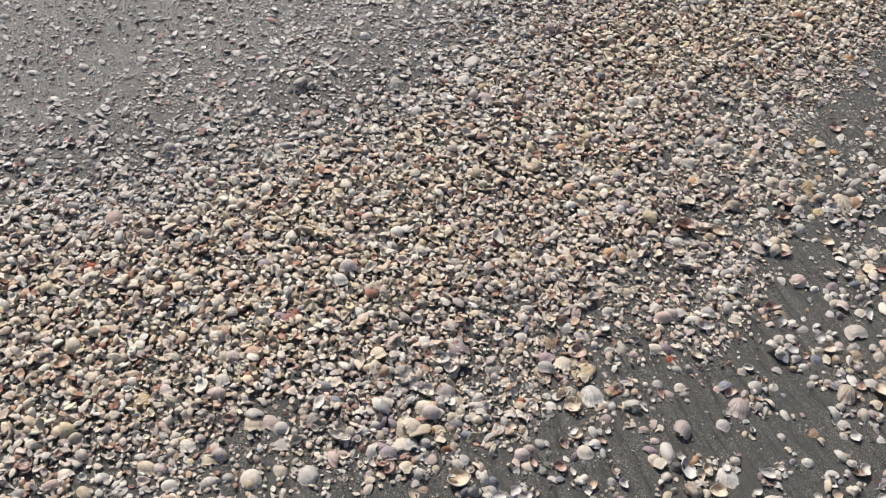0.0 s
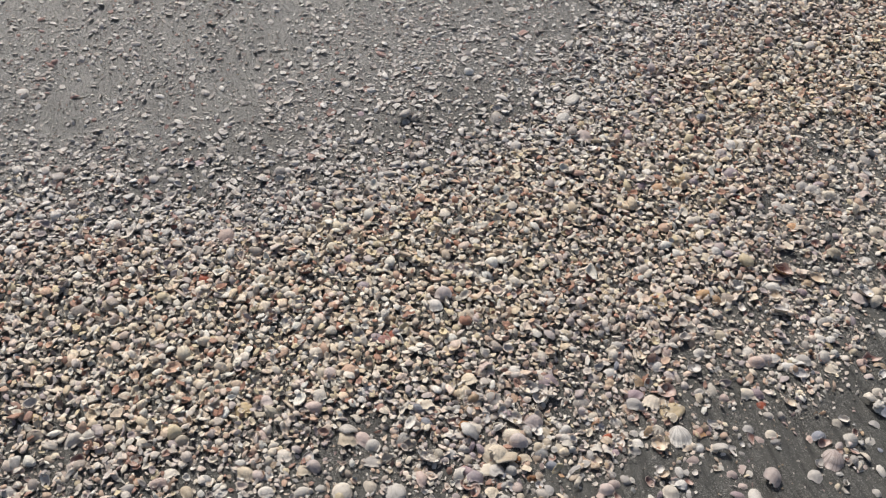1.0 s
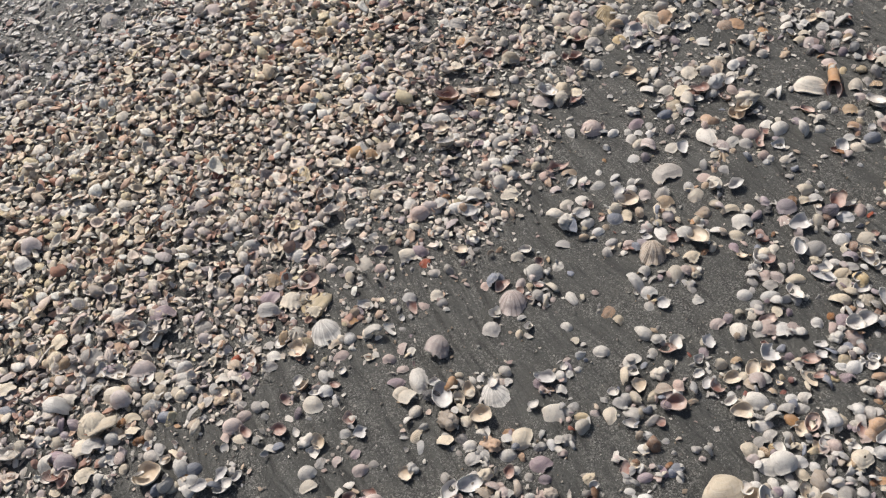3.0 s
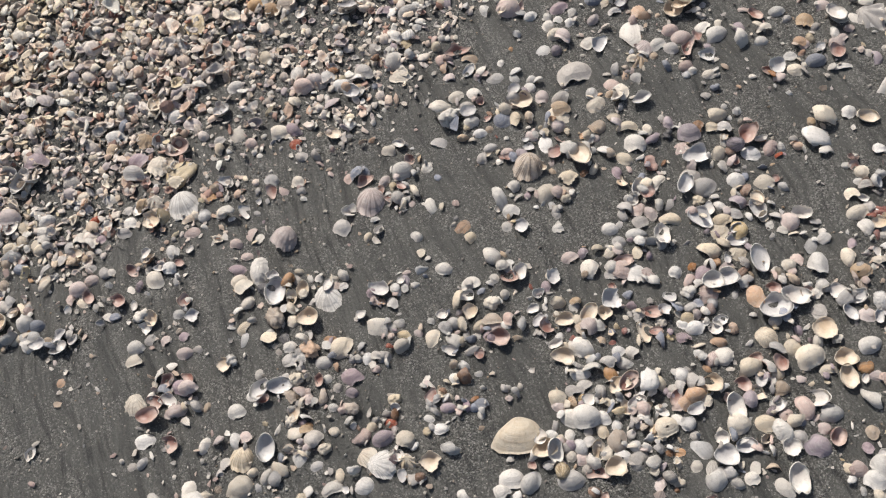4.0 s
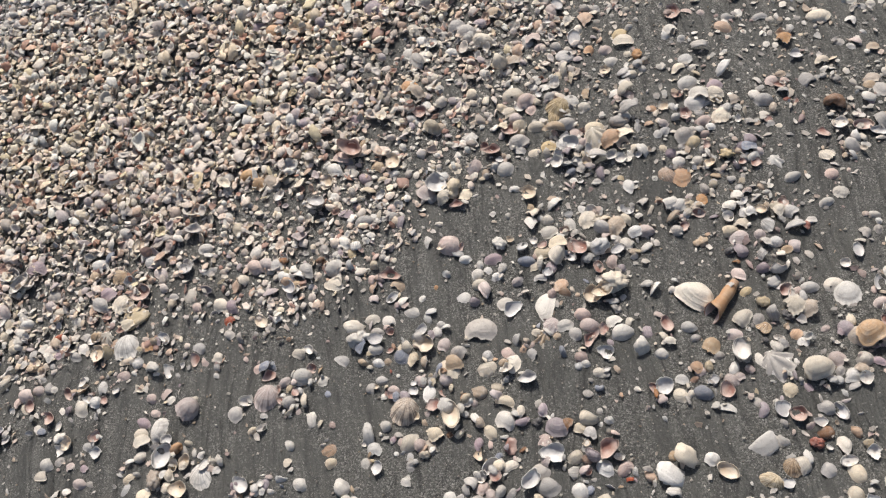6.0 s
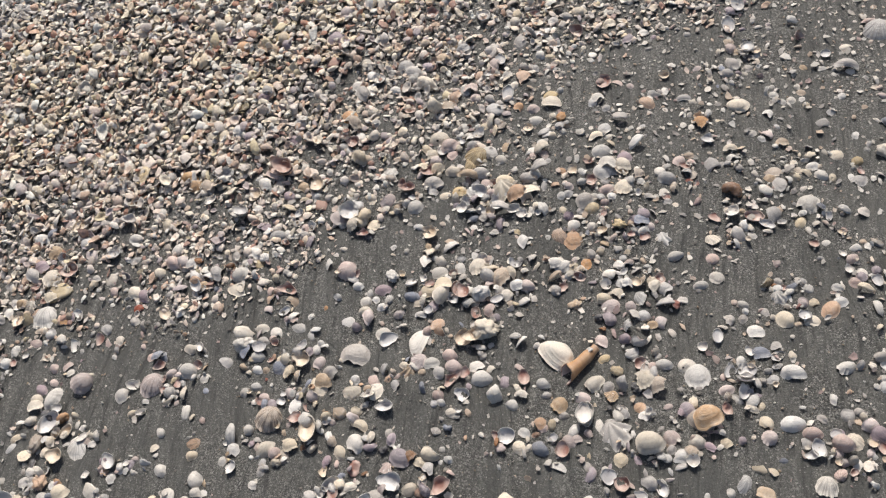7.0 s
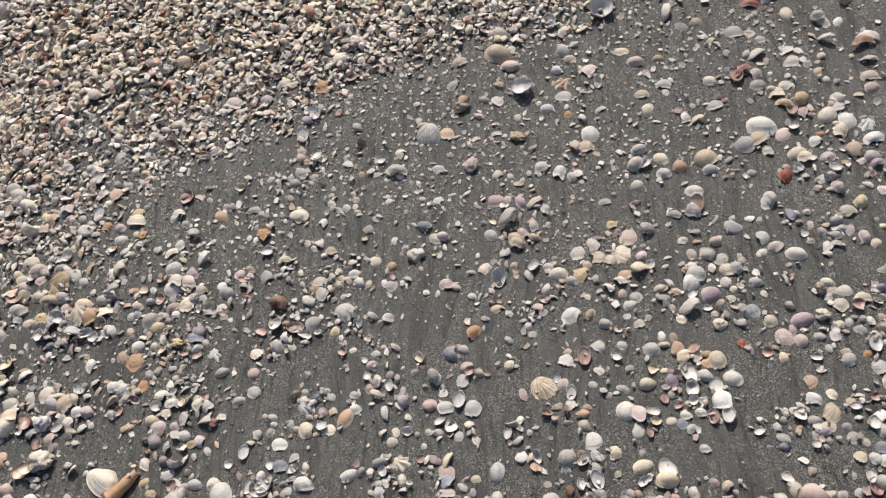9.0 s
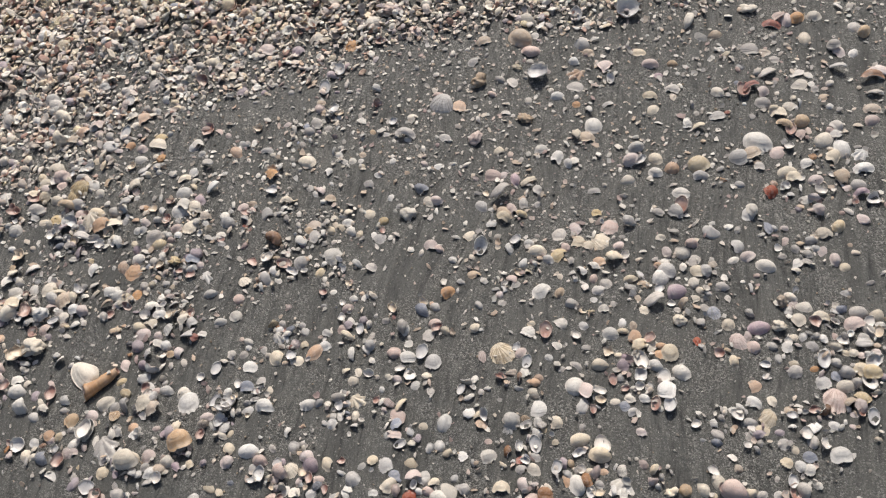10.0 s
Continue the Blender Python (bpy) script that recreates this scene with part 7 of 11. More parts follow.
put("horn", 1.097, 1.468, 0.074, 68, "orange", "down", "rust", tilt=(0, 0))
put("broken", 1.121, 1.496, 0.026, 51, "yellow")
put("lump", 1.148, 1.485, 0.022, 171, "yellow")
put("lump", 0.930, 1.450, 0.046, 13, "cream")
put("lump", 0.945, 1.410, 0.023, 170, "grey")
put("shard", 0.994, 1.459, 0.026, 51, "white")
put("shard", 1.015, 1.481, 0.013, 23, "white")
put("broken", 1.036, 1.383, 0.022, 22, "cream")
put("venus", 1.109, 1.386, 0.018, 22, "grey")
put("shard", 1.192, 1.432, 0.013, 328, "white")
put("shard", 1.165, 1.429, 0.011, 172, "dark")
put("broken", 1.192, 1.488, 0.044, 12, "cream")
put("broken", 1.188, 1.516, 0.022, 74, "pink")
put("clam", 1.203, 1.528, 0.030, 27, "white")
put("drilled", 1.234, 1.541, 0.032, 39, "cream")
put("cockle", 1.255, 1.533, 0.040, 32, "white")
put("broken", 1.212, 1.492, 0.037, 27, "tan")
put("slipper", 1.312, 1.506, 0.023, 40, "tan", "cup", "rust")
put("shard", 1.143, 1.542, 0.019, 325, "cream")
put("clam", 1.102, 1.520, 0.028, 345, "pink")
put("shard", 1.153, 1.524, 0.025, 53, "white")
put("venus", 1.134, 1.539, 0.021, 23, "mauve")
put("tellin", 1.172, 1.517, 0.028, 4, "grey")
put("shard", 1.096, 1.492, 0.020, 33, "white")
put("venus", 1.091, 1.354, 0.016, 22, "pink")
put("clam", 1.144, 1.362, 0.017, 24, "pink")
put("clam", 1.319, 1.609, 0.031, 27, "slate")
put("clam", 1.299, 1.639, 0.031, 21, "white")
put("tellin", 1.334, 1.633, 0.022, 54, "grey")
put("clam", 1.371, 1.601, 0.038, 15, "white")
put("slipper", 1.347, 1.601, 0.016, 142, "cream", "cup", "grey")
put("cockle", 1.312, 1.574, 0.029, 304, "white", "cup", "grey")
put("broken", 1.299, 1.583, 0.025, 21, "white")
put("tellin", 1.266, 1.570, 0.019, 313, "pink")
put("slipper", 1.255, 1.605, 0.026, 196, "grey", "cup", "grey")
put("shard", 1.288, 1.550, 0.018, 96, "pink")
put("clam", 1.300, 1.532, 0.027, 51, "pink")
put("slipper", 1.323, 1.541, 0.026, 193, "tan", "cup", "grey")
put("clam", 1.399, 1.529, 0.042, 33, "white")
put("broken", 1.367, 1.513, 0.028, 315, "cream")
put("broken", 1.353, 1.534, 0.019, 84, "cream")
put("cockle", 1.379, 1.496, 0.024, 325, "pink")
put("clam", 1.434, 1.589, 0.022, 313, "white")
put("clam", 1.448, 1.609, 0.013, 83, "orange")
put("clam", 1.471, 1.588, 0.023, 15, "grey")
put("venus", 1.487, 1.575, 0.029, 0, "pink")
put("clam", 1.502, 1.568, 0.031, 353, "mauve")
put("clam", 1.427, 1.528, 0.030, 28, "pink")
put("slipper", 1.441, 1.512, 0.029, 35, "white", "cup", "grey")
put("clam", 1.436, 1.498, 0.021, 23, "tan", "cup", "grey")
put("venus", 1.466, 1.519, 0.021, 173, "pink")
put("cockle", 1.480, 1.544, 0.031, 74, "cream", rayed=True)
put("clam", 1.467, 1.535, 0.034, 17, "pink")
put("clam", 1.521, 1.584, 0.030, 330, "cream")
put("ark", 1.527, 1.557, 0.026, 23, "pink")
put("broken", 1.512, 1.551, 0.023, 322, "tan", "cup", "rust")
put("clam", 1.430, 1.554, 0.018, 341, "grey")
put("shard", 1.402, 1.558, 0.011, 207, "white")
put("clam", 1.508, 1.519, 0.023, 43, "cream")
put("tellin", 1.506, 1.535, 0.015, 23, "white")
put("venus", 1.478, 1.511, 0.020, 63, "pink")
put("tellin", 1.493, 1.516, 0.021, 82, "white")
put("clam", 1.531, 1.533, 0.022, 43, "grey")
put("clam", 1.566, 1.548, 0.022, 321, "grey")
put("cockle", 1.572, 1.588, 0.028, 42, "grey")
put("shard", 1.549, 1.587, 0.018, 13, "white")
put("fan", 1.577, 1.565, 0.020, 330, "white")
put("clam", 1.332, 1.459, 0.021, 23, "cream")
put("ark", 1.431, 1.641, 0.034, 43, "white")
put("broken", 1.449, 1.650, 0.016, 22, "orange")
put("slipper", 1.477, 1.670, 0.023, 230, "white", "cup", "grey")
put("venus", 1.487, 1.679, 0.018, 309, "grey")
put("kitten", 1.499, 1.691, 0.031, 76, "cream")
put("snail", 1.500, 1.665, 0.016, 308, "slate")
put("clam", 1.481, 1.649, 0.016, 82, "white")
put("shard", 1.477, 1.634, 0.012, 355, "white")
put("shard", 1.521, 1.655, 0.021, 0, "grey")
put("clam", 1.339, 1.589, 0.017, 41, "grey")
put("tellin", 1.352, 1.580, 0.026, 23, "grey")
put("lump", 1.338, 1.570, 0.018, 357, "grey")
put("shard", 1.417, 1.596, 0.012, 24, "cream")
put("clam", 1.546, 1.704, 0.014, 356, "pink")
put("tellin", 1.570, 1.706, 0.036, 347, "pink")
put("venus", 1.577, 1.695, 0.023, 41, "slate")
put("shard", 1.565, 1.722, 0.031, 81, "cream")
put("slipper", 1.601, 1.673, 0.024, 142, "grey", "cup", "grey")
put("shard", 1.617, 1.684, 0.021, 0, "cream")
put("broken", 1.616, 1.715, 0.021, 8, "cream")
put("clam", 1.641, 1.738, 0.038, 106, "white")
put("cockle", 1.655, 1.705, 0.021, 203, "white")
put("venus", 1.597, 1.698, 0.012, 84, "pink")
put("shard", 1.577, 1.673, 0.020, 81, "grey")
put("broken", 1.695, 1.708, 0.027, 27, "white")
put("fan", 1.692, 1.770, 0.025, 34, "orange", rayed=True)
put("tellin", 1.716, 1.751, 0.016, 22, "pink")
put("clam", 1.729, 1.731, 0.031, 33, "white")
put("kitten", 1.737, 1.787, 0.035, 84, "white", rayed=True)
put("venus", 1.772, 1.799, 0.025, 311, "white")
put("slipper", 1.781, 1.785, 0.030, 220, "white", "cup", "grey")
put("shard", 1.767, 1.745, 0.013, 358, "white")
put("shard", 1.755, 1.734, 0.015, 358, "cream")
put("clam", 1.798, 1.751, 0.028, 4, "cream")
put("clam", 1.790, 1.769, 0.022, 357, "grey")
put("venus", 1.773, 1.701, 0.029, 38, "cream")
put("broken", 1.799, 1.701, 0.029, 322, "white")
put("venus", 1.821, 1.710, 0.028, 10, "pink")
put("clam", 1.797, 1.725, 0.027, 358, "pink")
put("venus", 1.809, 1.730, 0.014, 348, "grey")
put("broken", 1.602, 1.630, 0.035, 12, "grey")
put("broken", 1.660, 1.647, 0.035, 316, "white")
put("shard", 1.650, 1.641, 0.031, 52, "pink")
put("ark", 1.625, 1.610, 0.035, 72, "cream")
put("clam", 1.639, 1.612, 0.022, 306, "pink")
put("broken", 1.665, 1.614, 0.030, 41, "red")
put("clam", 1.681, 1.637, 0.021, 43, "pink")
put("venus", 1.703, 1.638, 0.037, 11, "white")
put("tellin", 1.710, 1.653, 0.034, 332, "cream")
put("venus", 1.724, 1.669, 0.026, 358, "grey")
put("shard", 1.739, 1.646, 0.026, 32, "white")
put("clam", 1.760, 1.638, 0.029, 350, "cream")
put("cockle", 1.743, 1.626, 0.030, 42, "pink")
put("cockle", 1.705, 1.606, 0.033, 38, "cream")
put("tellin", 1.634, 1.656, 0.030, 27, "cream")
put("broken", 1.612, 1.588, 0.021, 23, "white")
put("clam", 1.653, 1.592, 0.015, 83, "pink")
put("fan", 1.573, 1.610, 0.020, 24, "white")
put("clam", 1.776, 1.634, 0.028, 21, "orange")
put("slipper", 1.761, 1.771, 0.022, 193, "grey", "cup", "grey")
put("venus", 1.804, 1.804, 0.012, 40, "cream")
put("slipper", 0.917, 1.508, 0.023, 133, "white", "cup", "grey")
put("slipper", 0.847, 1.493, 0.027, 214, "tan", "cup", "rust")
put("lump", 0.868, 1.500, 0.027, 27, "white")
put("broken", 0.904, 1.547, 0.041, 53, "tan")
put("clam", 0.913, 1.561, 0.023, 329, "cream")
put("venus", 0.948, 1.552, 0.030, 12, "pink")
put("shard", 0.944, 1.589, 0.021, 90, "cream")
put("clam", 1.001, 1.617, 0.019, 54, "cream")
put("venus", 0.995, 1.567, 0.022, 311, "grey")
put("shard", 0.995, 1.591, 0.018, 19, "pink")
put("lump", 1.037, 1.558, 0.026, 201, "tan")
put("fan", 0.953, 1.656, 0.034, 30, "orange", rayed=True)
put("clam", 0.958, 1.737, 0.034, 53, "grey")
put("broken", 0.846, 1.699, 0.042, 28, "orange")
put("shard", 0.899, 1.693, 0.029, 326, "white")
put("shard", 1.025, 1.679, 0.021, 349, "tan")
put("venus", 1.059, 1.753, 0.024, 199, "mauve")
put("clam", 1.072, 1.725, 0.024, 79, "white")
put("shard", 1.096, 1.651, 0.020, 53, "grey")
put("broken", 1.094, 1.625, 0.028, 32, "white")
put("broken", 1.089, 1.604, 0.028, 64, "cream")
put("clam", 1.088, 1.580, 0.034, 27, "pink")
put("venus", 1.096, 1.560, 0.027, 172, "mauve")
put("cockle", 1.125, 1.613, 0.028, 27, "white", rayed=True)
put("venus", 1.140, 1.588, 0.027, 20, "white")
put("venus", 1.169, 1.592, 0.026, 311, "pink")
put("shard", 1.161, 1.620, 0.038, 11, "grey")
put("clam", 1.183, 1.638, 0.022, 41, "grey")
put("venus", 1.116, 1.593, 0.019, 18, "pink")
put("broken", 1.134, 1.641, 0.028, 52, "cream")
put("shard", 1.211, 1.785, 0.031, 329, "grey")
put("clam", 1.296, 1.731, 0.018, 354, "grey")
put("ark", 1.263, 1.673, 0.023, 10, "white")
put("clam", 1.275, 1.650, 0.019, 78, "grey")
put("venus", 1.257, 1.638, 0.020, 310, "grey")
put("tellin", 1.296, 1.675, 0.024, 0, "grey")
put("clam", 1.329, 1.677, 0.033, 331, "cream")
put("snail", 1.336, 1.705, 0.015, 200, "red")
put("venus", 1.341, 1.716, 0.022, 168, "pink")
put("shard", 1.353, 1.721, 0.021, 41, "cream")
put("slipper", 1.380, 1.720, 0.041, 346, "orange")
put("broken", 1.365, 1.689, 0.037, 33, "cream")
put("tellin", 1.398, 1.798, 0.021, 307, "white")
put("shard", 1.411, 1.775, 0.026, 9, "cream")
put("slipper", 1.421, 1.796, 0.024, 218, "white", "cup", "grey")
put("broken", 1.388, 1.847, 0.020, 319, "white")
put("broken", 1.403, 1.858, 0.019, 18, "grey")
put("shard", 1.373, 1.837, 0.023, 43, "white")
put("clam", 1.450, 1.832, 0.020, 30, "grey")
put("venus", 1.458, 1.845, 0.010, 84, "red")
put("tellin", 1.447, 1.800, 0.021, 62, "grey")
put("clam", 1.485, 1.834, 0.028, 325, "white")
put("clam", 1.498, 1.793, 0.028, 198, "pink")
put("shard", 1.455, 1.768, 0.025, 171, "white")
put("shard", 1.472, 1.794, 0.017, 21, "cream")
put("shard", 1.438, 1.752, 0.027, 318, "white")
put("cockle", 1.469, 1.715, 0.021, 309, "cream")
put("tellin", 1.467, 1.733, 0.021, 319, "cream")
put("shard", 1.449, 1.722, 0.017, 81, "cream")
put("clam", 1.520, 1.729, 0.015, 318, "white")
put("clam", 1.517, 1.752, 0.017, 17, "cream")
put("venus", 1.491, 1.882, 0.034, 354, "slate")
put("venus", 1.524, 1.873, 0.026, 198, "pink")
put("clam", 1.547, 1.871, 0.026, 356, "cream")
put("clam", 1.508, 1.898, 0.025, 7, "grey")
put("broken", 1.498, 1.900, 0.013, 318, "orange")
put("fan", 1.528, 1.849, 0.028, 8, "grey")
put("slipper", 1.538, 1.818, 0.032, 198, "grey", "cup", "grey")
put("clam", 1.523, 1.797, 0.033, 31, "white")
put("cockle", 1.565, 1.813, 0.030, 30, "grey")
put("tellin", 1.508, 1.817, 0.025, 18, "white")
put("clam", 1.483, 1.838, 0.028, 316, "grey")
put("shard", 1.573, 1.787, 0.016, 52, "cream")
put("broken", 1.532, 1.757, 0.024, 358, "pink")
put("fan", 1.564, 1.764, 0.022, 32, "white")
put("tellin", 1.591, 1.769, 0.019, 324, "grey")
put("shard", 1.581, 1.913, 0.018, 333, "white")
put("ark", 1.569, 1.940, 0.021, 343, "grey")
put("fan", 1.654, 1.884, 0.048, 64, "yellow", rayed=True)
put("fan", 1.629, 1.866, 0.024, 62, "pink", rayed=True)
put("clam", 1.678, 1.901, 0.027, 80, "pink")
put("slipper", 1.696, 1.893, 0.026, 193, "grey", "cup", "grey")
put("clam", 1.674, 1.851, 0.022, 32, "red", "cup", "rust")
put("shard", 1.684, 1.865, 0.026, 32, "tan")
put("cockle", 1.701, 1.876, 0.022, 30, "white")
put("clam", 1.727, 1.880, 0.019, 354, "orange")
put("shard", 1.707, 1.851, 0.019, 171, "white")
put("shard", 1.667, 1.824, 0.017, 31, "white")
put("tellin", 1.639, 1.825, 0.020, 315, "white")
put("slipper", 1.631, 1.798, 0.022, 196, "white", "cup", "grey")
put("shard", 1.648, 1.795, 0.021, 53, "white")
put("broken", 1.722, 1.917, 0.021, 355, "white")
put("tellin", 1.723, 1.942, 0.022, 342, "white")
put("slipper", 1.692, 1.956, 0.034, 210, "mauve", "cup", "rust")
put("broken", 1.669, 1.940, 0.032, 344, "white")
put("broken", 1.703, 1.979, 0.033, 310, "white")
put("tellin", 1.664, 1.956, 0.016, 18, "cream")
put("shard", 1.644, 1.924, 0.016, 198, "grey")
put("broken", 1.765, 1.927, 0.029, 348, "grey")
put("cockle", 1.783, 1.898, 0.039, 93, "white")
put("broken", 1.754, 1.832, 0.044, 1, "white")
put("clam", 1.733, 1.854, 0.026, 356, "cream")
put("broken", 1.787, 1.829, 0.030, 356, "cream")
put("cockle", 1.728, 1.798, 0.030, 80, "white")
put("clam", 1.738, 1.996, 0.022, 355, "grey")
put("shard", 1.761, 1.964, 0.021, 43, "grey")
put("shard", 1.665, 1.774, 0.024, 52, "white")
put("tellin", 1.643, 1.813, 0.019, 317, "white")
put("clam", 1.724, 1.870, 0.025, 212, "orange")
put("venus", 1.779, 1.812, 0.012, 91, "yellow")
put("tellin", 1.799, 1.900, 0.035, 338, "pink")
put("clam", 1.818, 1.901, 0.018, 13, "grey")
put("shard", 1.807, 1.878, 0.028, 92, "white")
put("slipper", 1.825, 1.881, 0.018, 209, "red", "cup", "rust")
put("slipper", 1.826, 1.939, 0.022, 223, "pink", "cup", "rust")
put("clam", 1.832, 1.828, 0.039, 44, "cream")
put("slipper", 1.865, 1.839, 0.040, 44, "white", "cup", "pale")
put("clam", 1.869, 1.823, 0.038, 23, "cream")
put("broken", 1.842, 1.810, 0.026, 53, "tan", "cup", "grey")
put("tellin", 1.862, 1.909, 0.027, 22, "slate")
put("clam", 1.864, 1.924, 0.022, 10, "cream")
put("clam", 1.882, 1.936, 0.021, 8, "white")
put("slipper", 1.900, 1.937, 0.026, 196, "pink", "cup", "rust")
put("broken", 1.860, 1.966, 0.034, 26, "grey", "cup", "grey")
put("shard", 1.859, 1.943, 0.013, 32, "white")
put("clam", 1.904, 1.886, 0.020, 11, "pink")
put("clam", 1.825, 1.847, 0.016, 55, "grey")
put("clam", 1.930, 1.845, 0.020, 327, "pink")
put("shard", 1.950, 1.835, 0.021, 17, "pink")
put("shard", 1.962, 1.830, 0.013, 321, "white")
put("slipper", 1.826, 1.772, 0.025, 191, "grey", "cup", "grey")
put("clam", 1.863, 1.767, 0.037, 316, "white")
put("broken", 1.846, 1.763, 0.025, 331, "orange")
put("clam", 1.869, 1.794, 0.018, 54, "cream")
put("broken", 1.888, 1.805, 0.022, 21, "orange")
put("shard", 1.898, 1.821, 0.016, 90, "white")
put("kitten", 1.919, 1.800, 0.039, 12, "white")
put("shard", 1.916, 1.789, 0.024, 323, "white")
put("shard", 1.831, 1.741, 0.030, 346, "cream")
put("clam", 1.833, 1.729, 0.028, 2, "brown")
put("slipper", 1.886, 1.769, 0.023, 211, "white", "cup", "grey")
put("clam", 1.890, 1.786, 0.019, 7, "grey")
put("clam", 1.905, 1.966, 0.039, 109, "white")
put("slipper", 1.918, 1.948, 0.031, 199, "grey", "cup", "grey")
put("shard", 1.954, 1.941, 0.014, 210, "white")
put("shard", 1.986, 1.959, 0.022, 21, "white")
put("shard", 1.993, 1.971, 0.014, 324, "grey")
put("tellin", 2.002, 1.990, 0.020, 349, "white")
put("clam", 2.030, 1.986, 0.028, 32, "grey")
put("broken", 2.015, 1.968, 0.019, 62, "orange")
put("broken", 2.011, 2.040, 0.032, 32, "orange")
put("clam", 2.020, 2.017, 0.029, 346, "white")
put("clam", 2.041, 2.033, 0.021, 321, "cream")
put("fan", 2.048, 2.006, 0.035, 358, "cream", rayed=True)
put("tellin", 2.052, 1.986, 0.029, 358, "cream")
put("clam", 2.048, 1.975, 0.023, 41, "mauve")
put("venus", 2.039, 1.967, 0.017, 33, "grey")
put("shard", 2.054, 1.954, 0.016, 345, "grey")
put("broken", 2.084, 1.981, 0.026, 23, "grey")
put("tellin", 2.029, 1.926, 0.023, 326, "white")
put("venus", 2.002, 1.935, 0.020, 20, "slate")
put("shard", 2.077, 2.045, 0.017, 7, "white")
put("shard", 2.085, 2.056, 0.013, 182, "white")
put("shard", 2.084, 2.011, 0.018, 9, "white")
put("slab", 2.103, 2.028, 0.032, 345, "white")
put("clam", 2.115, 2.006, 0.025, 302, "grey")
put("clam", 2.121, 1.982, 0.024, 17, "slate")
put("broken", 2.117, 1.963, 0.025, 334, "white")
put("slipper", 2.116, 1.938, 0.024, 195, "cream", "cup", "grey")
put("clam", 2.156, 2.007, 0.036, 34, "white")
put("broken", 2.132, 2.045, 0.024, 9, "white")
put("shard", 2.143, 2.059, 0.011, 94, "white")
put("cockle", 2.118, 2.082, 0.045, 43, "pink", rayed=True)
put("cockle", 2.092, 2.099, 0.027, 53, "grey")
put("clam", 2.121, 2.112, 0.035, 43, "cream")
put("slipper", 2.114, 2.129, 0.028, 201, "grey", "cup", "grey")
put("broken", 2.149, 2.104, 0.033, 21, "yellow")
put("clam", 2.149, 2.093, 0.025, 310, "pink")
put("slipper", 2.146, 2.137, 0.033, 43, "cream", "cup", "pale")
put("slipper", 2.172, 2.087, 0.029, 202, "white", "cup", "grey")
put("shard", 2.188, 2.058, 0.016, 11, "cream")
put("shard", 2.162, 1.988, 0.010, 89, "grey")
put("broken", 2.034, 1.880, 0.041, 52, "cream")
put("clam", 2.054, 1.881, 0.045, 12, "pink")
put("clam", 2.018, 1.860, 0.028, 318, "cream")
put("slipper", 2.040, 1.875, 0.018, 236, "red", "cup", "rust")
put("clam", 2.075, 1.892, 0.025, 63, "cream")
put("clam", 2.089, 1.897, 0.022, 54, "grey")
put("slipper", 2.126, 1.926, 0.029, 202, "cream", "cup", "rust")
put("clam", 2.134, 1.935, 0.027, 315, "grey")
put("lump", 1.985, 1.829, 0.027, 34, "cream")
put("venus", 2.108, 1.909, 0.016, 10, "grey")
put("shard", 1.984, 1.927, 0.010, 12, "white")
put("shard", 1.967, 1.858, 0.012, 321, "grey")
put("clam", 1.480, 1.990, 0.020, 180, "white")
put("broken", 1.531, 1.981, 0.036, 14, "tan")
put("clam", 1.510, 1.930, 0.033, 52, "orange")
put("shard", 1.518, 1.960, 0.020, 180, "grey")
put("shard", 1.572, 2.011, 0.022, 8, "white")
put("shard", 1.591, 2.010, 0.027, 358, "pink")
put("clam", 1.591, 2.045, 0.028, 107, "white")
put("tellin", 1.606, 2.057, 0.023, 329, "pink")
put("clam", 1.647, 2.015, 0.040, 55, "white")
put("clam", 1.602, 1.963, 0.021, 6, "grey")
put("shard", 1.576, 1.979, 0.017, 33, "grey")
put("shard", 1.588, 1.987, 0.020, 311, "white")
put("tellin", 1.602, 2.004, 0.019, 55, "grey")
put("clam", 1.674, 2.028, 0.024, 90, "tan")
put("clam", 1.700, 2.021, 0.026, 9, "grey")
put("shard", 1.645, 1.986, 0.013, 209, "grey")
put("clam", 1.624, 2.074, 0.029, 8, "grey")
put("broken", 1.637, 2.089, 0.038, 41, "yellow")
put("shard", 1.671, 2.070, 0.019, 32, "grey")
put("shard", 1.696, 2.065, 0.015, 8, "white")
put("broken", 1.709, 2.080, 0.027, 20, "pink")
put("broken", 1.728, 2.066, 0.034, 30, "grey")
put("tellin", 1.728, 2.047, 0.020, 20, "white")
put("clam", 1.751, 2.040, 0.020, 20, "white")
put("tellin", 1.760, 2.055, 0.018, 41, "grey")
put("snail", 1.736, 2.024, 0.014, 180, "yellow")
put("clam", 1.795, 1.950, 0.034, 32, "cream")
put("clam", 1.783, 2.006, 0.030, 9, "white")
put("shard", 1.789, 2.031, 0.024, 92, "white")
put("fan", 1.820, 2.022, 0.030, 33, "orange")
put("shard", 1.831, 2.010, 0.032, 54, "cream")
put("slipper", 1.847, 1.989, 0.037, 43, "cream", "cup", "pale")
put("tellin", 1.850, 2.021, 0.027, 63, "cream")
put("clam", 1.868, 2.015, 0.026, 21, "orange")
put("clam", 1.870, 1.994, 0.031, 9, "white")
put("clam", 1.812, 1.981, 0.017, 211, "cream")
put("venus", 1.829, 1.969, 0.027, 63, "mauve")
put("broken", 1.785, 2.112, 0.031, 7, "tan")
put("clam", 1.761, 2.110, 0.028, 42, "cream")
put("shard", 1.771, 2.129, 0.029, 344, "grey")
put("shard", 1.768, 2.096, 0.027, 8, "grey")
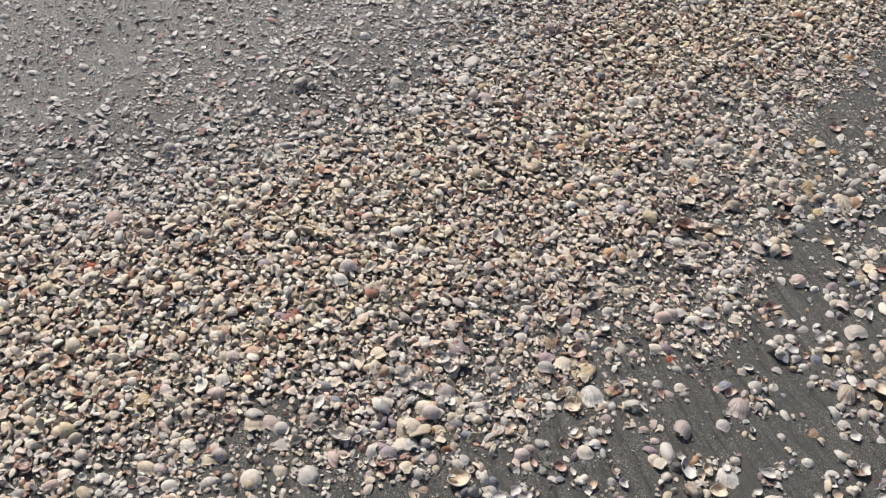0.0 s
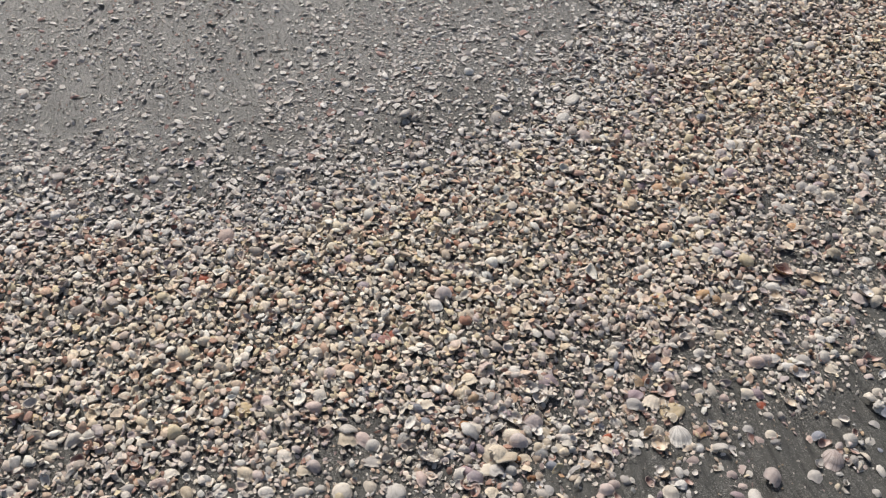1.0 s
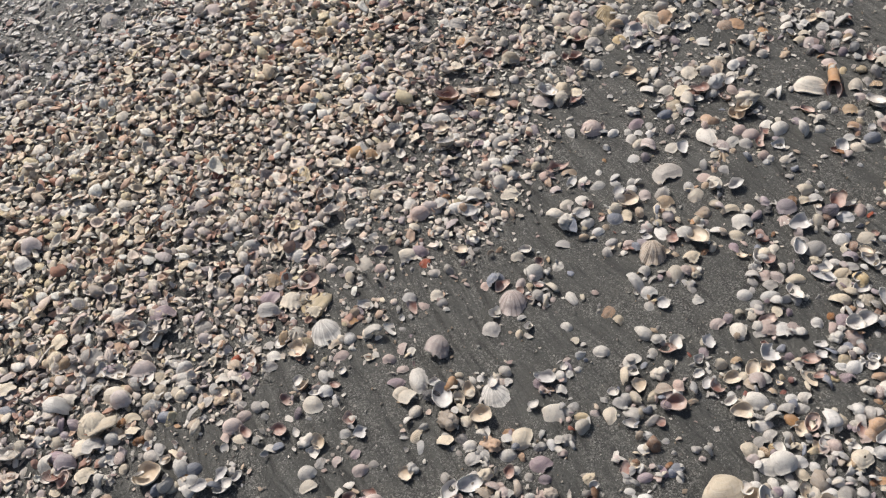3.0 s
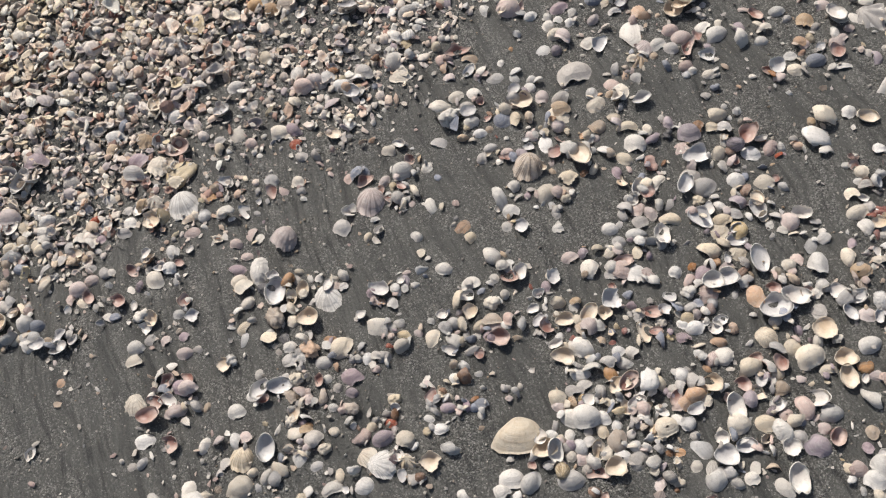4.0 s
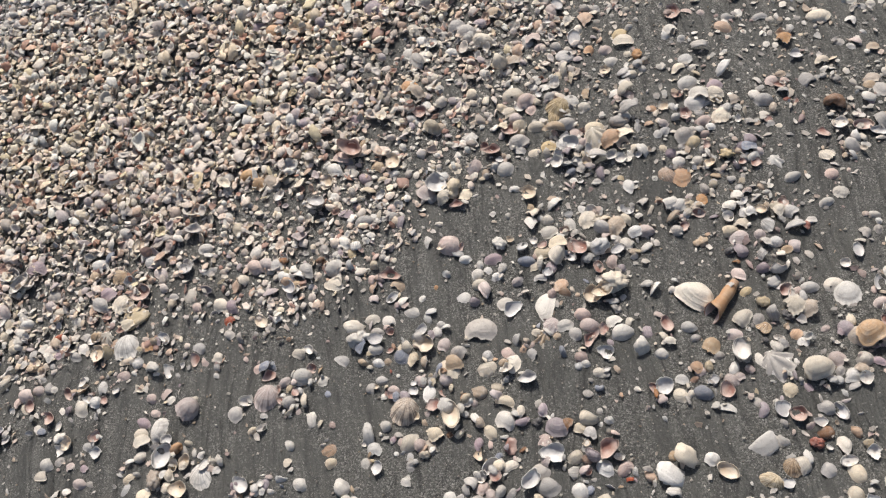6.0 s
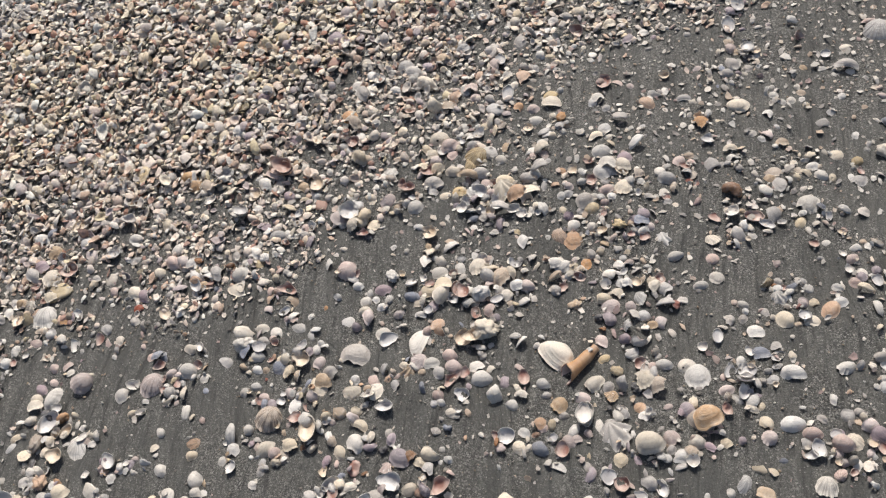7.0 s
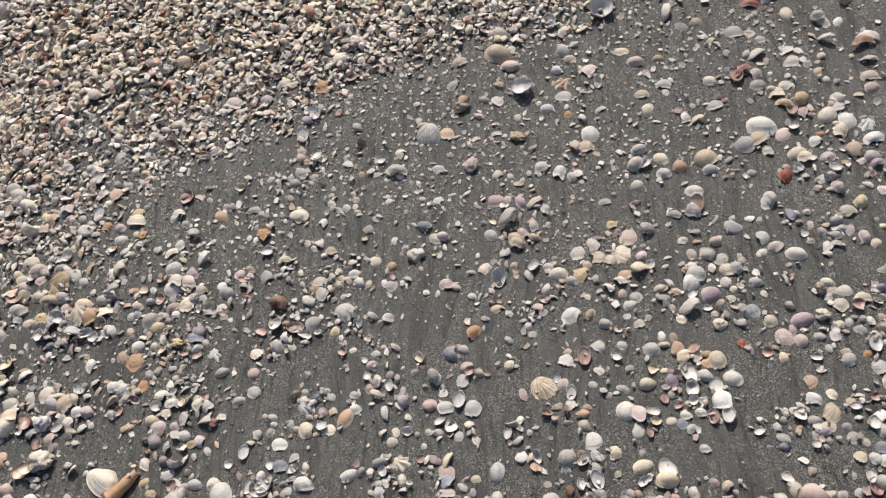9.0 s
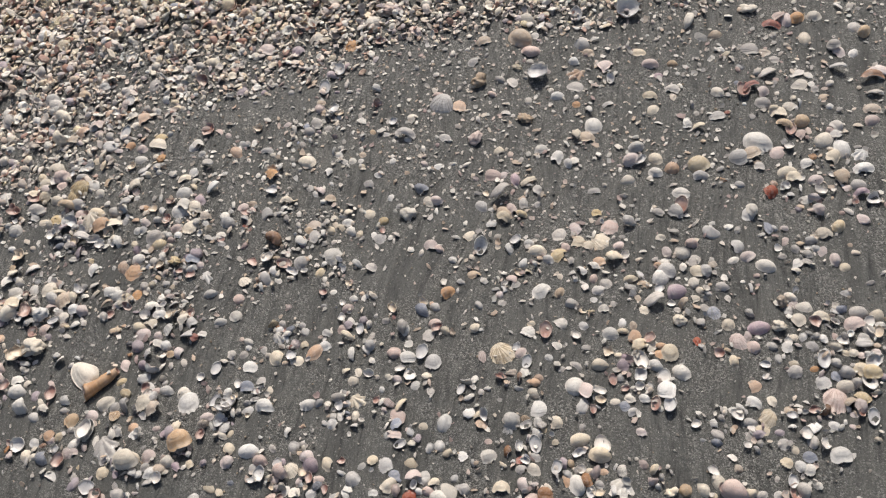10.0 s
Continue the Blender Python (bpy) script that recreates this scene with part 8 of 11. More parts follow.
put("shard", 1.816, 2.094, 0.040, 43, "grey")
put("cockle", 1.802, 2.138, 0.035, 41, "white")
put("broken", 1.808, 2.071, 0.023, 7, "cream")
put("clam", 1.700, 2.113, 0.027, 20, "orange")
put("shard", 1.722, 2.132, 0.028, 42, "cream")
put("shard", 1.599, 1.903, 0.013, 212, "grey")
put("clam", 1.835, 2.128, 0.045, 43, "mauve")
put("clam", 1.804, 2.155, 0.034, 355, "grey")
put("tellin", 1.833, 2.197, 0.029, 54, "grey")
put("clam", 1.847, 2.180, 0.036, 18, "cream")
put("clam", 1.858, 2.187, 0.024, 322, "grey")
put("venus", 1.810, 2.202, 0.032, 180, "cream")
put("venus", 1.866, 2.151, 0.017, 321, "cream")
put("clam", 1.893, 2.176, 0.028, 19, "grey")
put("clam", 1.910, 2.160, 0.017, 320, "white")
put("shard", 1.933, 2.194, 0.022, 304, "grey")
put("cockle", 1.903, 2.125, 0.028, 44, "slate", rayed=True)
put("tellin", 1.885, 2.124, 0.023, 41, "grey")
put("broken", 1.867, 2.131, 0.026, 29, "cream")
put("shard", 1.858, 2.119, 0.028, 52, "tan")
put("lump", 1.860, 2.085, 0.029, 8, "cream")
put("cockle", 1.932, 2.117, 0.023, 41, "cream")
put("shard", 1.893, 2.099, 0.017, 181, "grey")
put("clam", 1.974, 2.135, 0.043, 42, "mauve")
put("tellin", 1.966, 2.114, 0.026, 53, "pink")
put("fan", 1.957, 2.097, 0.034, 32, "pink", rayed=True)
put("clam", 1.981, 2.101, 0.026, 313, "pink")
put("shard", 1.915, 2.063, 0.019, 357, "white")
put("clam", 1.904, 2.066, 0.019, 92, "red")
put("shard", 1.951, 2.077, 0.020, 357, "tan")
put("broken", 1.966, 2.064, 0.028, 42, "cream")
put("clam", 2.008, 2.082, 0.019, 21, "white", "cup", "grey")
put("cockle", 1.878, 2.024, 0.031, 21, "cream")
put("clam", 1.861, 2.028, 0.021, 211, "orange")
put("clam", 1.908, 2.005, 0.035, 20, "white")
put("clam", 1.936, 2.242, 0.039, 6, "white")
put("clam", 1.904, 2.245, 0.031, 42, "pink")
put("broken", 1.887, 2.228, 0.028, 64, "white")
put("shard", 1.950, 2.271, 0.021, 31, "grey")
put("clam", 1.979, 2.260, 0.020, 210, "cream")
put("clam", 1.988, 2.281, 0.021, 4, "grey")
put("clam", 2.023, 2.308, 0.028, 309, "pink")
put("clam", 1.982, 2.296, 0.021, 5, "grey")
put("slipper", 1.994, 2.225, 0.016, 202, "grey", "cup", "grey")
put("broken", 1.986, 2.190, 0.023, 18, "orange")
put("clam", 1.991, 2.211, 0.028, 6, "cream")
put("venus", 1.998, 2.186, 0.020, 323, "grey")
put("tellin", 2.017, 2.203, 0.030, 12, "cream")
put("lump", 1.984, 2.195, 0.023, 321, "tan")
put("lump", 1.999, 2.152, 0.028, 8, "cream")
put("clam", 2.019, 2.179, 0.030, 62, "cream")
put("venus", 2.046, 2.198, 0.035, 20, "cream")
put("broken", 2.043, 2.184, 0.029, 18, "orange", "cup", "rust")
put("venus", 2.051, 2.167, 0.017, 33, "grey")
put("tellin", 2.075, 2.181, 0.016, 317, "pink")
put("venus", 2.024, 2.126, 0.021, 43, "white")
put("clam", 2.055, 2.147, 0.025, 331, "grey")
put("shard", 2.005, 2.128, 0.012, 185, "pink")
put("shard", 2.042, 2.106, 0.023, 20, "cream")
put("broken", 2.051, 2.095, 0.029, 34, "grey")
put("slipper", 2.078, 2.134, 0.033, 198, "grey", "cup", "grey")
put("broken", 2.073, 2.114, 0.022, 43, "orange")
put("cockle", 2.082, 2.166, 0.025, 322, "cream")
put("broken", 2.100, 2.163, 0.020, 9, "yellow")
put("venus", 2.110, 2.170, 0.020, 210, "cream")
put("venus", 2.092, 2.214, 0.037, 43, "pink")
put("clam", 2.089, 2.236, 0.035, 31, "grey")
put("tellin", 2.061, 2.259, 0.019, 6, "white")
put("clam", 2.112, 2.198, 0.027, 20, "grey")
put("tellin", 2.113, 2.216, 0.030, 330, "grey")
put("shard", 2.115, 2.189, 0.032, 32, "grey")
put("clam", 2.115, 2.245, 0.029, 91, "cream")
put("slipper", 2.126, 2.218, 0.023, 203, "tan", "cup", "cream")
put("clam", 2.131, 2.150, 0.034, 7, "cream")
put("clam", 2.112, 2.133, 0.029, 20, "grey")
put("clam", 2.143, 2.152, 0.031, 19, "yellow")
put("slipper", 2.139, 2.171, 0.033, 153, "grey", "cup", "grey")
put("lump", 2.129, 2.176, 0.019, 52, "grey")
put("shard", 2.082, 2.295, 0.018, 49, "grey")
put("shard", 2.058, 2.222, 0.017, 178, "white")
put("clam", 0.678, 1.736, 0.034, 56, "pink")
put("broken", 0.639, 1.714, 0.026, 67, "cream")
put("broken", 0.745, 1.695, 0.040, 19, "tan")
put("clam", 0.846, 1.737, 0.033, 11, "grey")
put("tellin", 0.861, 1.716, 0.034, 43, "cream")
put("clam", 0.657, 1.676, 0.025, 89, "cream")
put("tellin", 0.685, 1.684, 0.032, 83, "cream")
put("fan", 0.772, 1.780, 0.022, 342, "tan")
put("shard", 0.837, 1.801, 0.034, 53, "cream")
put("shard", 0.832, 1.830, 0.023, 29, "white")
put("broken", 0.750, 1.865, 0.031, 9, "orange")
put("lump", 0.836, 1.875, 0.024, 95, "orange")
put("venus", 0.854, 1.850, 0.017, 321, "white")
put("broken", 0.912, 1.866, 0.031, 54, "cream")
put("broken", 1.015, 1.819, 0.029, 18, "tan")
put("shard", 0.862, 1.761, 0.038, 20, "grey")
put("shard", 0.845, 1.774, 0.025, 29, "grey")
put("shard", 0.934, 1.918, 0.031, 0, "grey")
put("clam", 1.076, 1.893, 0.021, 23, "tan")
put("broken", 1.015, 2.002, 0.035, 29, "grey")
put("broken", 1.067, 1.961, 0.033, 41, "orange")
put("shard", 1.140, 2.071, 0.023, 90, "white")
put("shard", 1.174, 1.983, 0.024, 348, "pink")
put("shard", 1.115, 1.890, 0.036, 54, "grey")
put("shard", 1.163, 1.903, 0.030, 336, "grey")
put("tellin", 1.214, 1.918, 0.032, 30, "tan")
put("tellin", 1.230, 1.899, 0.033, 322, "grey")
put("shard", 1.244, 2.044, 0.031, 29, "grey")
put("lump", 1.352, 2.026, 0.039, 19, "cream")
put("shard", 1.364, 1.976, 0.024, 210, "grey")
put("broken", 1.340, 1.956, 0.041, 54, "grey")
put("clam", 1.302, 2.040, 0.020, 90, "white")
put("clam", 1.327, 2.033, 0.017, 51, "grey")
put("venus", 1.342, 2.084, 0.034, 180, "slate")
put("broken", 1.368, 2.067, 0.031, 356, "cream")
put("clam", 1.380, 2.077, 0.028, 30, "pink")
put("clam", 1.310, 2.202, 0.031, 4, "grey")
put("broken", 1.237, 2.171, 0.047, 16, "grey")
put("clam", 1.339, 2.142, 0.025, 42, "white")
put("clam", 1.312, 2.134, 0.019, 178, "pink")
put("clam", 1.428, 1.993, 0.030, 20, "pink")
put("clam", 1.445, 1.996, 0.024, 180, "pink")
put("clam", 1.060, 2.083, 0.028, 27, "grey")
put("shard", 1.162, 2.130, 0.024, 324, "grey")
put("shard", 1.051, 1.861, 0.018, 29, "white")
put("tellin", 0.781, 2.320, 0.044, 84, "cream")
put("shard", 0.855, 2.198, 0.029, 55, "cream")
put("shard", 0.868, 2.241, 0.035, 5, "dark")
put("broken", 0.908, 2.289, 0.042, 46, "cream")
put("cockle", 0.987, 2.310, 0.034, 3, "orange")
put("lump", 1.009, 2.423, 0.044, 69, "pink")
put("cockle", 0.990, 2.386, 0.043, 176, "cream")
put("broken", 1.084, 2.405, 0.043, 15, "pink")
put("venus", 0.708, 2.275, 0.039, 26, "tan")
put("slipper", 0.664, 2.273, 0.038, 223, "brown", "cup", "rust")
put("slipper", 1.011, 2.242, 0.038, 230, "grey", "cup", "grey")
put("slipper", 1.019, 2.186, 0.038, 211, "grey", "cup", "grey")
put("venus", 1.238, 2.284, 0.030, 207, "pink")
put("fan", 1.288, 2.284, 0.032, 28, "orange")
put("venus", 1.043, 2.139, 0.024, 180, "pink")
put("slipper", 1.069, 2.153, 0.036, 219, "grey", "cup", "grey")
put("broken", 0.859, 2.093, 0.034, 7, "mauve")
put("fan", 1.257, 2.267, 0.059, 16, "grey", rayed=True)
put("clam", 1.281, 2.539, 0.043, 1, "cream")
put("tellin", 1.322, 2.506, 0.027, 27, "white")
put("clam", 1.301, 2.486, 0.062, 351, "tan")
put("clam", 1.338, 2.470, 0.046, 207, "pink")
put("clam", 1.404, 2.579, 0.029, 41, "cream")
put("slipper", 1.370, 2.592, 0.038, 211, "grey", "cup", "grey")
put("clam", 1.420, 2.529, 0.040, 340, "grey")
put("clam", 1.442, 2.515, 0.030, 14, "tan")
put("clam", 1.429, 2.483, 0.026, 3, "white")
put("cockle", 1.383, 2.421, 0.044, 318, "white", "cup", "grey")
put("tellin", 1.400, 2.435, 0.023, 317, "pink")
put("kitten", 1.453, 2.454, 0.039, 1, "orange")
put("tellin", 1.467, 2.429, 0.038, 15, "grey")
put("clam", 1.446, 2.393, 0.033, 27, "white")
put("clam", 1.323, 2.378, 0.029, 2, "grey")
put("tellin", 1.347, 2.383, 0.035, 327, "grey")
put("lump", 1.287, 2.351, 0.044, 79, "tan")
put("broken", 1.252, 2.392, 0.038, 41, "grey")
put("lump", 1.337, 2.419, 0.025, 4, "yellow")
put("broken", 1.237, 2.446, 0.040, 55, "tan")
put("broken", 1.490, 2.498, 0.045, 48, "pink")
put("slipper", 1.514, 2.477, 0.026, 209, "grey", "cup", "grey")
put("cockle", 1.458, 2.644, 0.050, 176, "brown", "cup", "grey")
put("broken", 1.529, 2.559, 0.038, 14, "cream")
put("clam", 1.563, 2.543, 0.039, 19, "pink")
put("broken", 1.590, 2.525, 0.022, 0, "mauve")
put("venus", 1.600, 2.474, 0.032, 28, "cream")
put("tellin", 1.621, 2.447, 0.032, 86, "cream")
put("broken", 1.541, 2.420, 0.029, 54, "grey")
put("shard", 1.520, 2.393, 0.026, 323, "white")
put("cockle", 1.544, 2.362, 0.040, 53, "white")
put("tellin", 1.379, 2.314, 0.024, 28, "grey")
put("lump", 1.422, 2.317, 0.037, 16, "tan")
put("venus", 1.489, 2.392, 0.019, 28, "orange")
put("clam", 1.329, 2.340, 0.022, 177, "pink")
put("lump", 1.363, 2.231, 0.037, 66, "pink")
put("shard", 1.416, 2.229, 0.026, 54, "cream")
put("clam", 1.487, 2.269, 0.029, 29, "white")
put("clam", 1.528, 2.189, 0.024, 320, "grey")
put("broken", 1.523, 2.266, 0.039, 4, "white")
put("clam", 1.548, 2.265, 0.026, 319, "grey")
put("clam", 1.479, 2.190, 0.034, 320, "mauve")
put("shard", 1.505, 2.197, 0.035, 55, "cream")
put("broken", 1.439, 2.175, 0.044, 17, "pink")
put("broken", 1.457, 2.185, 0.024, 78, "pink")
put("shard", 1.438, 2.131, 0.025, 209, "grey")
put("shard", 1.477, 2.146, 0.044, 65, "grey")
put("broken", 1.502, 2.118, 0.042, 7, "tan")
put("clam", 1.460, 2.108, 0.034, 346, "grey")
put("clam", 1.509, 2.108, 0.029, 356, "cream")
put("broken", 1.512, 2.130, 0.031, 54, "pink")
put("broken", 1.523, 2.151, 0.030, 42, "grey")
put("clam", 1.545, 2.163, 0.018, 49, "grey")
put("clam", 1.646, 2.197, 0.020, 18, "yellow")
put("broken", 1.619, 2.233, 0.033, 41, "grey")
put("tellin", 1.659, 2.283, 0.033, 41, "cream")
put("shard", 1.669, 2.254, 0.020, 30, "grey")
put("broken", 1.545, 2.330, 0.043, 4, "tan")
put("shard", 1.528, 2.328, 0.034, 323, "cream")
put("clam", 1.636, 2.354, 0.035, 49, "white")
put("slipper", 1.655, 2.331, 0.032, 154, "white", "cup", "grey")
put("clam", 1.642, 2.324, 0.033, 76, "pink")
put("clam", 1.678, 2.351, 0.035, 3, "cream")
put("clam", 1.693, 2.323, 0.030, 17, "white")
put("fan", 1.681, 2.152, 0.053, 103, "cream", rayed=True)
put("fan", 1.682, 2.183, 0.038, 18, "pink")
put("fan", 1.629, 2.149, 0.029, 41, "pink")
put("broken", 1.615, 2.125, 0.034, 12, "grey")
put("broken", 1.648, 2.127, 0.037, 357, "cream")
put("venus", 1.637, 2.108, 0.023, 321, "pink")
put("venus", 1.667, 2.132, 0.025, 7, "cream")
put("clam", 1.712, 2.158, 0.024, 210, "pink")
put("clam", 1.576, 2.086, 0.024, 19, "white")
put("clam", 1.598, 2.079, 0.039, 29, "cream")
put("slipper", 1.510, 2.034, 0.038, 209, "grey", "cup", "grey")
put("broken", 1.479, 2.043, 0.035, 77, "cream")
put("clam", 1.523, 2.068, 0.020, 53, "cream")
put("shard", 1.553, 2.059, 0.022, 320, "white")
put("clam", 1.765, 2.208, 0.023, 29, "cream")
put("clam", 1.786, 2.188, 0.028, 320, "pink")
put("broken", 1.737, 2.251, 0.029, 6, "grey")
put("shard", 1.706, 2.207, 0.025, 7, "grey")
put("clam", 1.752, 2.305, 0.037, 17, "white")
put("cockle", 1.714, 2.345, 0.030, 42, "orange")
put("venus", 1.750, 2.376, 0.045, 41, "yellow")
put("venus", 1.763, 2.356, 0.033, 16, "grey")
put("slipper", 1.764, 2.281, 0.038, 207, "pink", "cup", "rust")
put("broken", 1.761, 2.266, 0.035, 353, "grey")
put("clam", 1.851, 2.284, 0.022, 180, "white")
put("shard", 1.832, 2.260, 0.032, 353, "grey")
put("venus", 1.814, 2.224, 0.025, 18, "pink")
put("clam", 1.879, 2.255, 0.030, 312, "white")
put("clam", 1.816, 2.466, 0.060, 9, "white")
put("clam", 1.804, 2.423, 0.043, 29, "grey")
put("tellin", 1.819, 2.436, 0.039, 42, "tan")
put("broken", 1.858, 2.464, 0.047, 65, "pink")
put("broken", 1.909, 2.464, 0.031, 15, "white")
put("shard", 1.799, 2.369, 0.023, 18, "orange")
put("clam", 1.829, 2.371, 0.023, 18, "grey")
put("clam", 1.842, 2.420, 0.024, 351, "grey")
put("clam", 1.888, 2.432, 0.042, 42, "cream")
put("clam", 1.901, 2.425, 0.027, 15, "yellow")
put("venus", 1.878, 2.399, 0.018, 319, "orange")
put("clam", 1.881, 2.380, 0.032, 74, "red")
put("drilled", 1.935, 2.438, 0.029, 52, "pink")
put("tellin", 1.939, 2.393, 0.029, 10, "white")
put("shard", 1.911, 2.391, 0.018, 49, "grey")
put("broken", 1.869, 2.320, 0.040, 18, "grey")
put("clam", 1.870, 2.328, 0.026, 320, "cream")
put("clam", 1.916, 2.315, 0.019, 178, "white")
put("shard", 1.905, 2.295, 0.014, 30, "white")
put("clam", 1.975, 2.322, 0.028, 30, "grey")
put("venus", 1.989, 2.344, 0.030, 41, "cream")
put("clam", 2.003, 2.368, 0.029, 90, "yellow")
put("broken", 1.962, 2.386, 0.030, 30, "grey")
put("clam", 1.964, 2.381, 0.023, 340, "pink")
put("clam", 1.945, 2.519, 0.048, 303, "white")
put("kitten", 1.978, 2.523, 0.030, 15, "white")
put("broken", 1.993, 2.497, 0.043, 41, "white")
put("shard", 1.974, 2.460, 0.031, 307, "tan")
put("clam", 1.998, 2.460, 0.035, 15, "grey")
put("broken", 2.009, 2.446, 0.031, 42, "mauve")
put("broken", 2.032, 2.446, 0.033, 52, "white", "cup", "grey")
put("shard", 2.028, 2.398, 0.031, 11, "pink")
put("shard", 2.000, 2.421, 0.017, 51, "grey")
put("clam", 1.914, 2.523, 0.042, 91, "cream")
put("broken", 1.940, 2.495, 0.040, 1, "cream")
put("clam", 1.910, 2.485, 0.022, 210, "orange")
put("broken", 1.876, 2.517, 0.031, 54, "pink")
put("clam", 1.925, 2.543, 0.026, 49, "grey")
put("slipper", 1.854, 2.519, 0.030, 203, "orange", "cup", "rust")
put("tellin", 1.856, 2.492, 0.023, 29, "grey")
put("fan", 2.002, 2.314, 0.025, 5, "pink")
put("clam", 1.989, 2.312, 0.021, 3, "white")
put("venus", 1.962, 2.297, 0.017, 88, "grey")
put("shard", 1.576, 2.667, 0.044, 95, "cream")
put("clam", 1.580, 2.695, 0.021, 318, "grey")
put("tellin", 1.617, 2.645, 0.032, 328, "white")
put("tellin", 1.637, 2.664, 0.032, 41, "tan")
put("shard", 1.663, 2.636, 0.024, 338, "white")
put("shard", 1.678, 2.627, 0.021, 65, "cream")
put("tellin", 1.709, 2.659, 0.041, 13, "grey")
put("broken", 1.718, 2.738, 0.046, 13, "red")
put("clam", 1.735, 2.763, 0.041, 315, "pink")
put("clam", 1.753, 2.772, 0.032, 41, "orange")
put("clam", 1.779, 2.789, 0.032, 41, "cream")
put("lump", 1.664, 2.754, 0.044, 205, "cream")
put("broken", 1.725, 2.759, 0.037, 27, "pink")
put("tellin", 1.735, 2.664, 0.037, 54, "tan")
put("tellin", 1.759, 2.660, 0.025, 14, "grey")
put("venus", 1.714, 2.613, 0.021, 179, "grey")
put("shard", 1.763, 2.615, 0.044, 53, "grey")
put("tellin", 1.809, 2.646, 0.034, 40, "grey")
put("tellin", 1.828, 2.625, 0.040, 34, "cream")
put("slipper", 1.788, 2.731, 0.038, 213, "cream")
put("broken", 1.848, 2.729, 0.047, 344, "pink")
put("clam", 1.841, 2.734, 0.028, 13, "grey")
put("broken", 1.877, 2.736, 0.034, 358, "white")
put("broken", 1.857, 2.799, 0.052, 65, "grey")
put("clam", 1.875, 2.792, 0.028, 86, "tan")
put("shard", 1.871, 2.686, 0.036, 358, "grey")
put("shard", 1.933, 2.711, 0.044, 3, "pink")
put("broken", 1.930, 2.694, 0.047, 27, "brown")
put("slipper", 1.745, 2.559, 0.038, 209, "pink", "cup", "rust")
put("broken", 1.755, 2.572, 0.036, 54, "red")
put("clam", 1.776, 2.575, 0.030, 53, "pink")
put("clam", 1.705, 2.538, 0.031, 349, "cream")
put("shard", 1.722, 2.539, 0.018, 4, "grey")
put("clam", 1.787, 2.550, 0.035, 15, "grey")
put("clam", 1.817, 2.544, 0.039, 13, "cream")
put("tellin", 1.829, 2.565, 0.034, 47, "cream")
put("shard", 1.839, 2.578, 0.019, 318, "white")
put("broken", 1.810, 2.547, 0.023, 29, "cream")
put("broken", 1.876, 2.612, 0.029, 35, "tan")
put("clam", 1.892, 2.598, 0.018, 89, "white")
put("shard", 1.911, 2.601, 0.023, 0, "grey")
put("shard", 1.949, 2.658, 0.038, 0, "grey")
put("broken", 1.957, 2.625, 0.037, 27, "tan")
put("broken", 1.690, 2.446, 0.026, 349, "white")
put("shard", 1.715, 2.452, 0.034, 15, "cream")
put("tellin", 1.729, 2.489, 0.034, 28, "grey")
put("shard", 1.739, 2.502, 0.018, 2, "red")
put("venus", 1.863, 2.546, 0.034, 54, "tan")
put("broken", 1.840, 2.527, 0.035, 2, "tan")
put("venus", 1.918, 2.561, 0.029, 319, "grey")
put("clam", 1.966, 2.601, 0.033, 43, "pink")
put("clam", 1.600, 2.563, 0.026, 13, "tan")
put("broken", 1.630, 2.506, 0.035, 13, "grey")
put("shard", 1.677, 2.492, 0.018, 319, "grey")
put("shard", 1.588, 2.597, 0.017, 85, "cream")
put("venus", -0.976, 0.860, 0.034, 36, "cream")
put("clam", -0.948, 0.872, 0.039, 36, "cream")
put("clam", -0.928, 0.852, 0.032, 11, "red", "cup", "rust")
put("cockle", -0.945, 0.817, 0.025, 2, "tan", "cup", "rust")
put("broken", -1.002, 0.811, 0.028, 0, "tan")
put("clam", -1.049, 0.852, 0.033, 38, "tan")
put("shard", -1.017, 0.840, 0.038, 351, "cream")
put("clam", -0.844, 0.838, 0.029, 316, "red", "cup", "rust")
put("venus", -0.779, 0.895, 0.028, 23, "cream")
put("clam", -0.787, 0.804, 0.034, 23, "pink")
put("broken", -0.743, 0.858, 0.028, 0, "tan")
put("clam", -0.707, 0.827, 0.027, 0, "white")
put("venus", -0.671, 0.809, 0.026, 71, "white")
put("clam", -1.047, 0.739, 0.038, 2, "grey")
put("slipper", -0.986, 0.769, 0.027, 204, "grey", "cup", "grey")
put("clam", -1.048, 0.782, 0.028, 0, "pink")
put("shard", -1.055, 0.951, 0.034, 52, "cream")
put("tellin", -0.840, 1.007, 0.037, 24, "cream")
put("tellin", -0.749, 0.980, 0.036, 36, "white")
put("broken", -1.068, 0.885, 0.034, 0, "yellow")
put("clam", -0.837, 0.783, 0.032, 35, "grey")
put("clam", -0.731, 0.798, 0.033, 317, "cream")
put("broken", -0.773, 0.823, 0.035, 12, "cream")
put("clam", -0.877, 0.838, 0.026, 301, "grey")
put("broken", -0.605, 0.902, 0.017, 10, "tan")
put("clam", -0.582, 0.901, 0.036, 0, "cream")
put("venus", -0.605, 0.885, 0.021, 31, "cream")
put("clam", -0.593, 0.881, 0.017, 70, "tan")
put("ark", -0.643, 0.854, 0.037, 351, "cream")
put("clam", -0.616, 0.854, 0.030, 351, "pink")
put("fan", -0.596, 0.857, 0.024, 22, "white")
put("clam", -0.665, 0.903, 0.025, 161, "cream")
put("clam", -0.631, 0.934, 0.032, 0, "pink")
put("venus", -0.553, 1.012, 0.038, 191, "pink")
put("broken", -0.547, 1.032, 0.035, 348, "cream")
